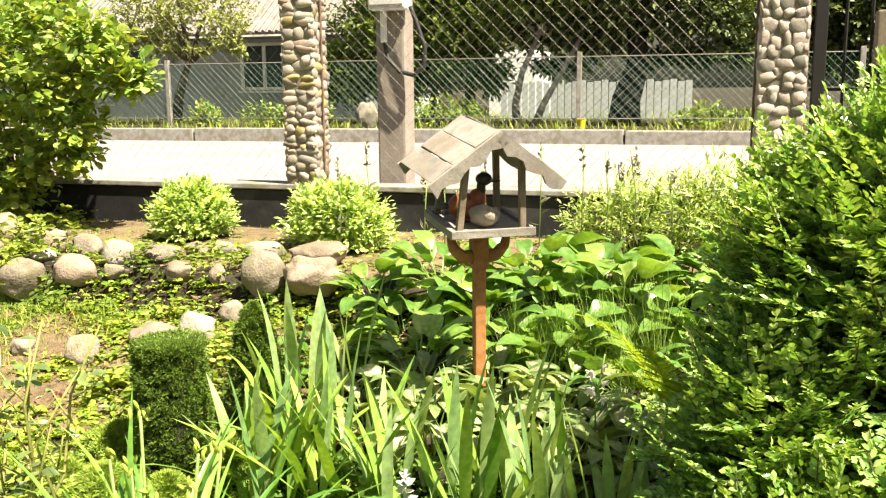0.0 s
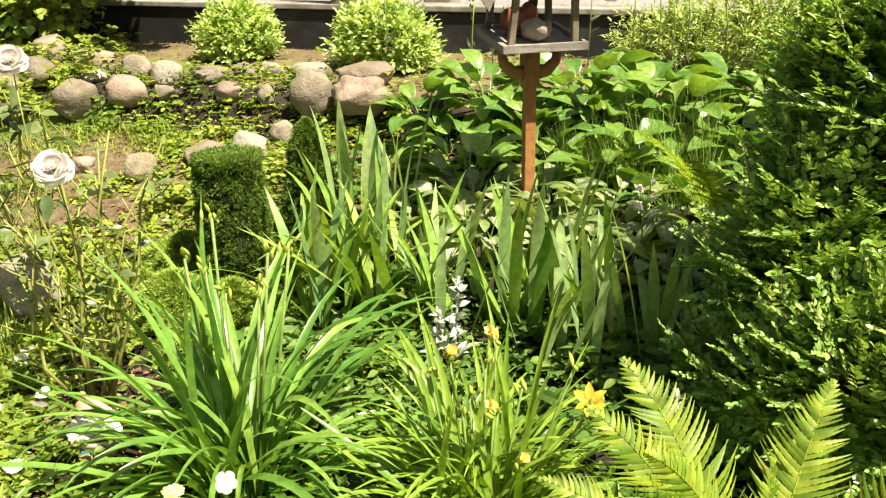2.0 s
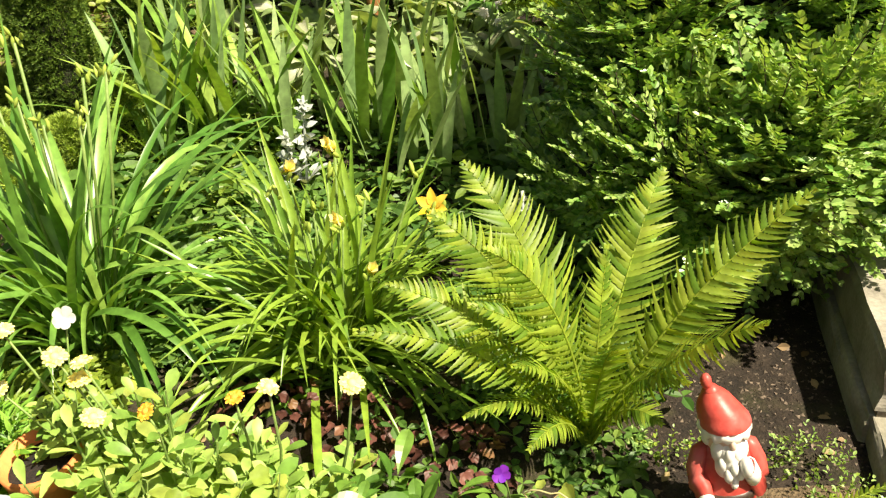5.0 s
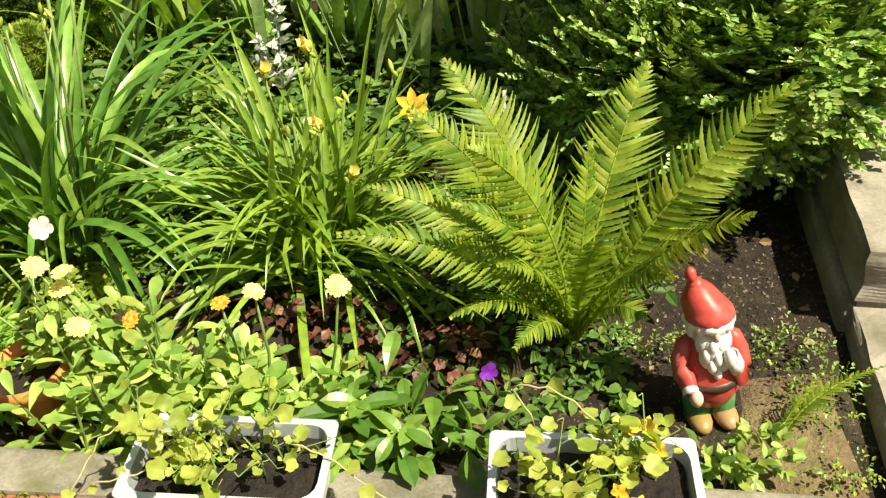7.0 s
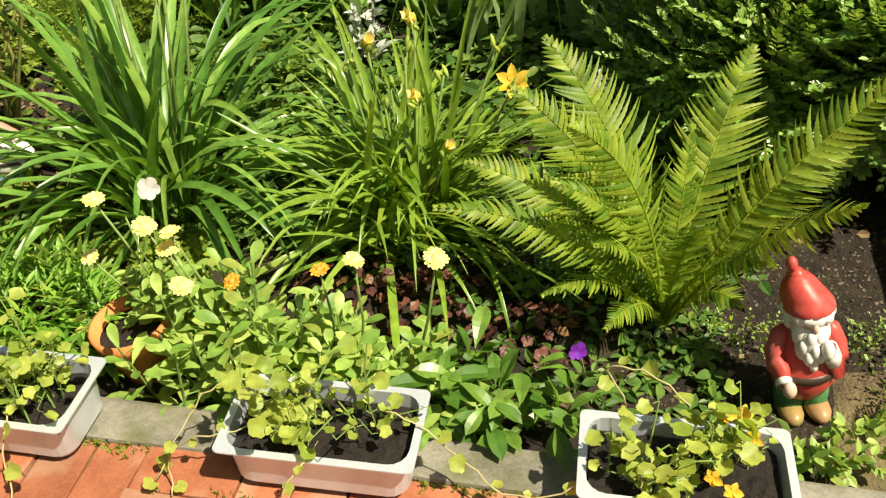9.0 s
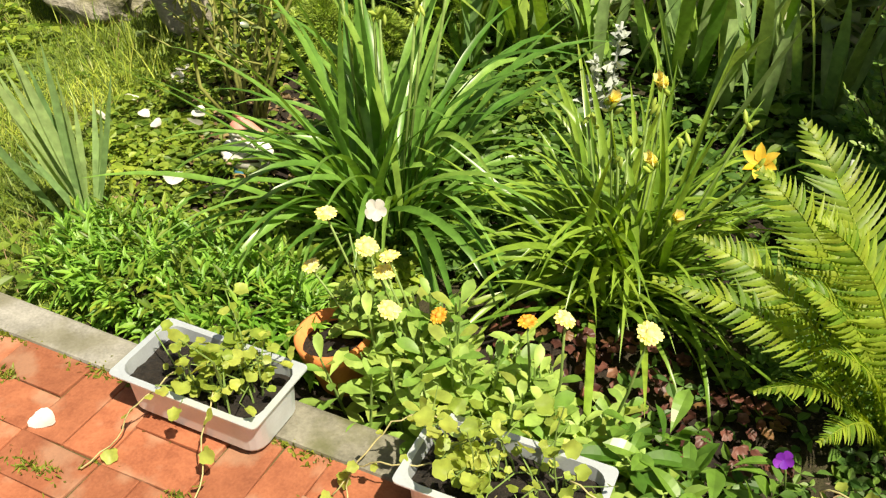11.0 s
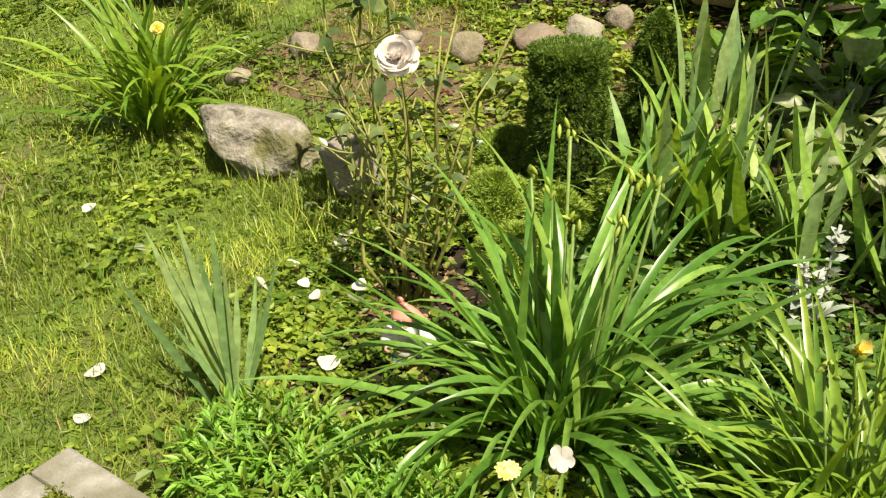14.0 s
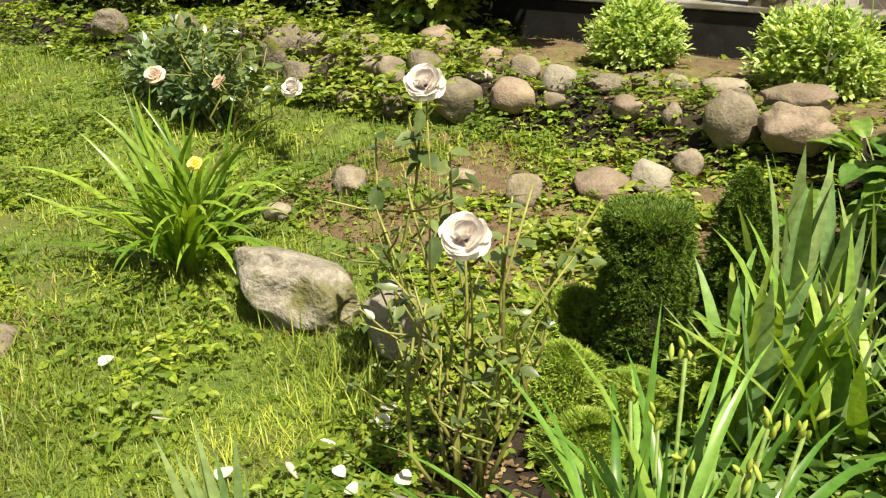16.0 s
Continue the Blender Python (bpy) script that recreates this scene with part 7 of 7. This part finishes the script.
# tall thin stalks with seed heads in front of the wall
for x, y, z in ((-2.0, 5.0, 1.04), (-1.9, 5.2, 1.14), (-0.854, 5.2, 1.13), (-0.616, 5.2, 1.12), (-0.475, 5.2, 1.09), (-0.323, 5.2, 1.11), (-0.124, 5.2, 1.0), (-0.397, 5.2, 1.03), (-1.3, 4.8, 1.0), (-1.45, 4.9, 0.95), (-1.2, 4.7, 0.92), (-1.1, 4.9, 1.05)):
    base = thing("flower_stalk", x, y, gz(x, y), "thin upright stalk with a narrow seed head", "plant", "seed stalks")
    hgt = z - base.location.z
    stalk(base, "stem", [(0, 0, 0), (0.01, 0, hgt * 0.6), (rng.normal(0, 0.02), 0, hgt)], 0.0035, GREENSTEM)
    p = Pile()
    m = 16
    zz = rng.uniform(0.78, 1.0, m) * hgt
    p.many(*LEAF_SMALL, frames_from(np.stack([np.full(m, 0.005), np.zeros(m), zz], 1), unit(m) + np.array([0, 0, 0.8]), unit(m), np.full(m, 0.028)))
    m = 6
    p.many(*LEAF_LONG, frames_from(np.stack([np.full(m, 0.005), np.zeros(m), rng.uniform(0.1, 0.6, m) * hgt], 1), unit(m) + np.array([0, 0, 0.5]), unit(m), np.full(m, 0.07)))
    put("seed_head", p.mesh("seed_head", leafy("seed_head", (0.092, 0.101, 0.062), (0.232, 0.217, 0.155))), base, kind="stuff")

# ---- across the road ----
house = thing("house", -14.5, 24.0, 0.6, "grey rendered house with corrugated roof across the road", "house")
bm = box(11.0, 6.0, 2.65, (0, 3.0, -0.3))
part("wall", bm, RENDERED, house)
p = Pile()
for i in range(56):
    for s in (0, 1):
        x = -5.9 + 0.212 * i + 0.106 * s
        z = 0.04 * (1 if s else 0)
        p.tube([(x, -0.45, 2.45 + z), (x, 3.2, 4.9 + z)], 0.065, 6)
part("roof", box(12.2, 4.6, 0.06, (0, 1.4, 3.6), turn=pose(0, 0, 0, 34, 0, 0)), SLATE, house, "pale corrugated roof")
put("corrugation", p.mesh("corrugation", SLATE), house, label="corrugations of the roof sheets", kind="stuff")
part("eaves_board", box(12.0, 0.05, 0.18, (0, -0.42, 2.3)), DARK_WOOD, house)
GLASS = surface("window_glass", (0.03, 0.045, 0.05), (0.07, 0.09, 0.1), 2, 0.08, 0.0, 20, spec=0.8)
for wx in (2.0, -2.7):
    win = part("window", box(1.4, 0.06, 1.34, (wx, -0.01, 0.87)), GLASS, house, "white-framed window")
    for dx in (-0.67, 0.05, 0.67):
        part("frame_bar", box(0.1, 0.08, 1.34, (wx + dx, -0.045, 0.87)), WHITE, win, "white frame bar")
    for dz in (0.87, 2.13):
        part("frame_bar", box(1.44, 0.08, 0.09, (wx, -0.05, dz)), WHITE, win, "white frame bar")
    part("sill", box(1.6, 0.16, 0.05, (wx, -0.08, 0.8)), WHITE, win)


def tree(name, x, y, z, trunk, lobes, leaf, n, mat, label, limbs=6, share=0.2, bark=BARK, leaves=5):
    """Tapered trunk, limbs to every lobe and a crown of leaf sprays."""
    base = thing(name, x, y, z, label, "tree", "roadside trees")
    for pts, r in trunk:
        stalk(base, "trunk", pts, [r * (1 - 0.55 * i / (len(pts) - 1)) for i in range(len(pts))], bark, 8)
    top = Vector(trunk[0][0][-1])
    for l in lobes[:limbs]:
        c = Vector(l[:3])
        stalk(base, "limb", [top.lerp(c, 0.02) - Vector((0, 0, 0.2)), top.lerp(c, 0.5) + Vector((0, 0, 0.15)), c], [0.07, 0.045, 0.015], bark, 6)
    p = Pile()
    vol = np.array([l[3] * l[4] * l[5] for l in lobes]) ** 0.67
    for l, v in zip(lobes, vol / vol.sum()):
        m = int(n * v)
        k = max(5, m // 14)
        heads = unit(k)
        d = heads[rng.integers(0, k, m)] * 2.4 + unit(m)
        d /= np.linalg.norm(d, axis=1, keepdims=True)
        r = rng.uniform(0.3, 1.0, m) ** 0.5 * (1 + 0.15 * rng.normal(size=m))
        pos = np.array(l[:3]) + d * r[:, None] * np.array(l[3:6])
        out = d + np.array([0, 0, 0.2])
        out /= np.linalg.norm(out, axis=1, keepdims=True)
        sprays(p, LEAF_TWO, pos, out, leaves, leaf, 0.6, leaf * 3, 0.4)
    put("crown", p.mesh("crown", mat), base, kind="stuff")
    return base


L_OLIVE = leafy("garden_tree_leaf", (0.155, 0.201, 0.046), (0.325, 0.356, 0.109))
tree("apple_tree", -13.6, 21.0, 0.6, [([(0, 0, -0.1), (0.2, 0, 0.8), (0.6, 0, 1.8)], 0.16)], [(-0.3, 0, 3.0, 1.7, 1.2, 1.1), (1.2, 0, 2.9, 1.2, 1.0, 1.0), (-1.2, 0, 2.3, 0.9, 0.8, 0.6), (2.0, 0, 2.2, 0.7, 0.6, 0.6), (0.3, 0, 2.0, 1.3, 0.9, 0.4), (0, 0, 4.2, 2.0, 1.3, 0.9)], 0.11, 2000, L_OLIVE, "olive-green apple tree in front of the grey house")
tree("hedge_tree", -7.6, 21.5, 0.6, [([(0, 0, -0.1), (0.1, 0, 1.0), (0.2, 0, 2.2)], 0.14), ([(0.9, 0, -0.1), (1.1, 0, 1.0), (1.5, 0, 2.2)], 0.1)], [(0, 0, 2.3, 1.7, 1.0, 1.4), (1.7, 0, 2.6, 1.5, 1.0, 1.3), (-1.2, 0, 1.2, 1.1, 0.8, 0.9), (0.6, 0, 1.2, 1.2, 0.8, 0.8), (1.0, 0, 4.2, 2.2, 1.2, 1.1), (2.4, 0, 1.3, 0.7, 0.6, 0.7)], 0.16, 6000, L_TREE, "dense mid-green roadside tree behind a low hedge")
# Both old trees: trunk colour carries the shade under the crown.
tree("old_tree", -2.1, 21.0, 0.6, [([(0.2, 0, -0.1), (0.25, 0, 0.6), (0.5, 0, 1.4), (0.4, 0, 2.4)], 0.42)], [(0.2, 0, 3.2, 2.3, 1.4, 1.3), (-1.6, 0, 2.5, 1.3, 1.0, 0.9), (1.8, 0, 2.6, 1.4, 1.0, 1.0), (0, 0, 4.6, 3.0, 1.6, 1.2), (2.6, 0, 1.7, 0.6, 0.6, 0.5), (-0.6, 0, 1.9, 1.2, 0.8, 0.4), (-0.3, 0, 2.4, 2.2, 0.9, 0.7), (-1.3, 0.3, 1.45, 0.9, 0.6, 0.45), (1.3, 0.3, 1.5, 1.1, 0.6, 0.5)], 0.16, 5500, L_TREED, "old tree with a broad shady crown, trunk painted near-black as its shade", bark=SHADE_BARK)
tree("old_tree", 0.2, 27.0, 0.6, [([(1.2, 0, -0.1), (1.2, 0, 1.2), (1.3, 0, 2.2)], 0.2)], [(1.5, 0, 3.0, 2.6, 1.4, 1.5), (3.6, 0, 2.4, 2.0, 1.2, 1.8), (1.0, 0, 5.0, 3.5, 1.6, 1.4), (5.5, 0, 3.4, 2.4, 1.4, 2.2)], 0.2, 4500, L_TREED, "dark leafy tree beyond the gate", bark=SHADE_BARK)
tree("leaning_tree", -4.3, 20.5, 0.6, [([(0.05, 0, -0.1), (0.0, 0, 0.5), (0.15, 0, 1.2), (0.6, 0, 2.2)], 0.11), ([(0.4, 0, -0.1), (0.65, 0, 0.5), (1.0, 0, 1.1), (1.5, 0, 2.0)], 0.1)], [(0.2, 0, 3.0, 1.0, 0.8, 0.8), (1.2, 0, 3.3, 1.2, 0.8, 0.9), (-0.5, 0, 2.4, 0.5, 0.5, 0.6)], 0.14, 1500, L_TREE, "twin-stemmed leaning tree on the roadside verge", bark=surface("grey_bark", (0.12, 0.1, 0.08), (0.28, 0.25, 0.21), 12, 0.9, 0.6, 60))
tree("far_hedge", -20.5, 23.0, 0.6, [([(0, 0, -0.1), (0, 0, 1.5)], 0.12)], [(-1, 0, 2.0, 2.0, 1.2, 1.8), (1.2, -1.5, 2.2, 1.6, 1.0, 1.5)], 0.18, 2200, L_TREE, "green roadside shrubbery beside the house")
tree("distant_tree", -9.0, 34.0, 0.6, [([(0, 0, -0.1), (0, 0, 2.5)], 0.25)], [(0, 0, 4.0, 4.0, 2.0, 3.0), (4.5, 0, 4.5, 3.5, 2.0, 2.6), (-6.0, 0, 4.5, 3.5, 2.0, 3.0)], 0.4, 2600, L_TREE, "distant trees behind the houses")
tree("distant_tree", 6.0, 34.0, 0.6, [([(0, 0, -0.1), (0, 0, 2.5)], 0.25)], [(0, 0, 4.0, 4.5, 2.0, 3.2), (6.5, 0, 4.5, 4.5, 2.0, 3.2)], 0.4, 2400, L_TREE, "distant trees behind the houses")
tree("distant_tree", -24.0, 38.0, 0.6, [([(0, 0, -0.1), (0, 0, 3.5)], 0.25)], [(-4, 0, 5.0, 6.0, 2.5, 4.5), (5.5, 0, 6.5, 5.0, 2.0, 3.5)], 0.45, 2400, L_TREE, "distant trees behind the houses")

# low growth along the verge
for x, w, h in ((-5.6, 0.7, 0.55), (-6.6, 0.5, 0.5), (-10.4, 0.8, 0.5), (-12.2, 0.5, 0.45), (-16.5, 0.7, 0.5), (-9.2, 0.5, 0.7), (-0.2, 0.6, 0.4)):
    bush("verge_bush", [(x, 20.2, 0.6 + h * 0.4, w, 0.4, h)], LEAF_OVAL, L_CURRANT, L_BOXY, 0.12, 130, "low bright green bush on the roadside verge", twig=False, leaves=5, length=0.2, depth=0.3, group="verge bushes")

sheet_fence = thing("sheet_fence", -3.4, 25.0, 0.6, "pale grey metal sheet fence panels", "fence")
for k in range(26):
    part("fence_panel", box(0.17, 0.03, 1.0 + 0.03 * (k % 3), (-2.2 + 0.2 * k, 0.0, 0.0), 0.004), GREYSHEET, sheet_fence)
# Added white block: paints the bright gap of sky between the trunks.
shed = put("white_shed", bm_mesh("white_shed", box(1.5, 3.0, 2.1, (-6.15, 30, 0.55), 0.02), WHITE), label="added white block painting the bright sky gap behind the fence", category="shed")
net = mesh_fence("green_net_fence", -22, 3.5, 19.6, 0.75, 2.1, 0.16, 0.004, surface("green_wire", (0.06, 0.14, 0.11), (0.12, 0.24, 0.19), 10, 0.5, 0.0, 60), "faded green wire-net fence along the verge")
for x in (-20, -16.4, -12.8, -2.72, 2.8):
    put("fence_post", bm_mesh("fence_post", box(0.1, 0.1, 1.7, (x, 19.6, 0.5), 0.01), CONCRETE), label="grey concrete post of the wire-net fence", category="fence post", group="net fence posts")
for z in (0.8, 2.1):
    V, F = tube_data([(-22, 19.6, z), (3.5, 19.6, z)], 0.012, 5)
    put("fence_wire", mesh_of("fence_wire", V, F, GALV), label="straining wire of the green net fence", category="wire", group="fence wires")
bucket = thing("yellow_bucket", -2.62, 19.3, 0.6, "small yellow bucket beside the concrete post", "bucket")
V, F = lathe([(0, 0), (0.075, 0), (0.1, 0.2), (0.108, 0.205), (0.1, 0.19), (0, 0.1)], 16)
put("bucket_body", mesh_of("bucket_body", V, F, surface("yellow_plastic", (0.6, 0.5, 0.02), (0.75, 0.62, 0.05), 8, 0.5, 0.0)), bucket)
white_bush = thing("plastered_post", -7.35, 19.0, 0.6, "whitewashed stub of masonry by the fence", "masonry")
part("stub", ico_stone(3, 0.27, 0.18, 0.32, 0.12, 9), OLD_CONCRETE, white_bush, m=pose(0, 0, 0.25))
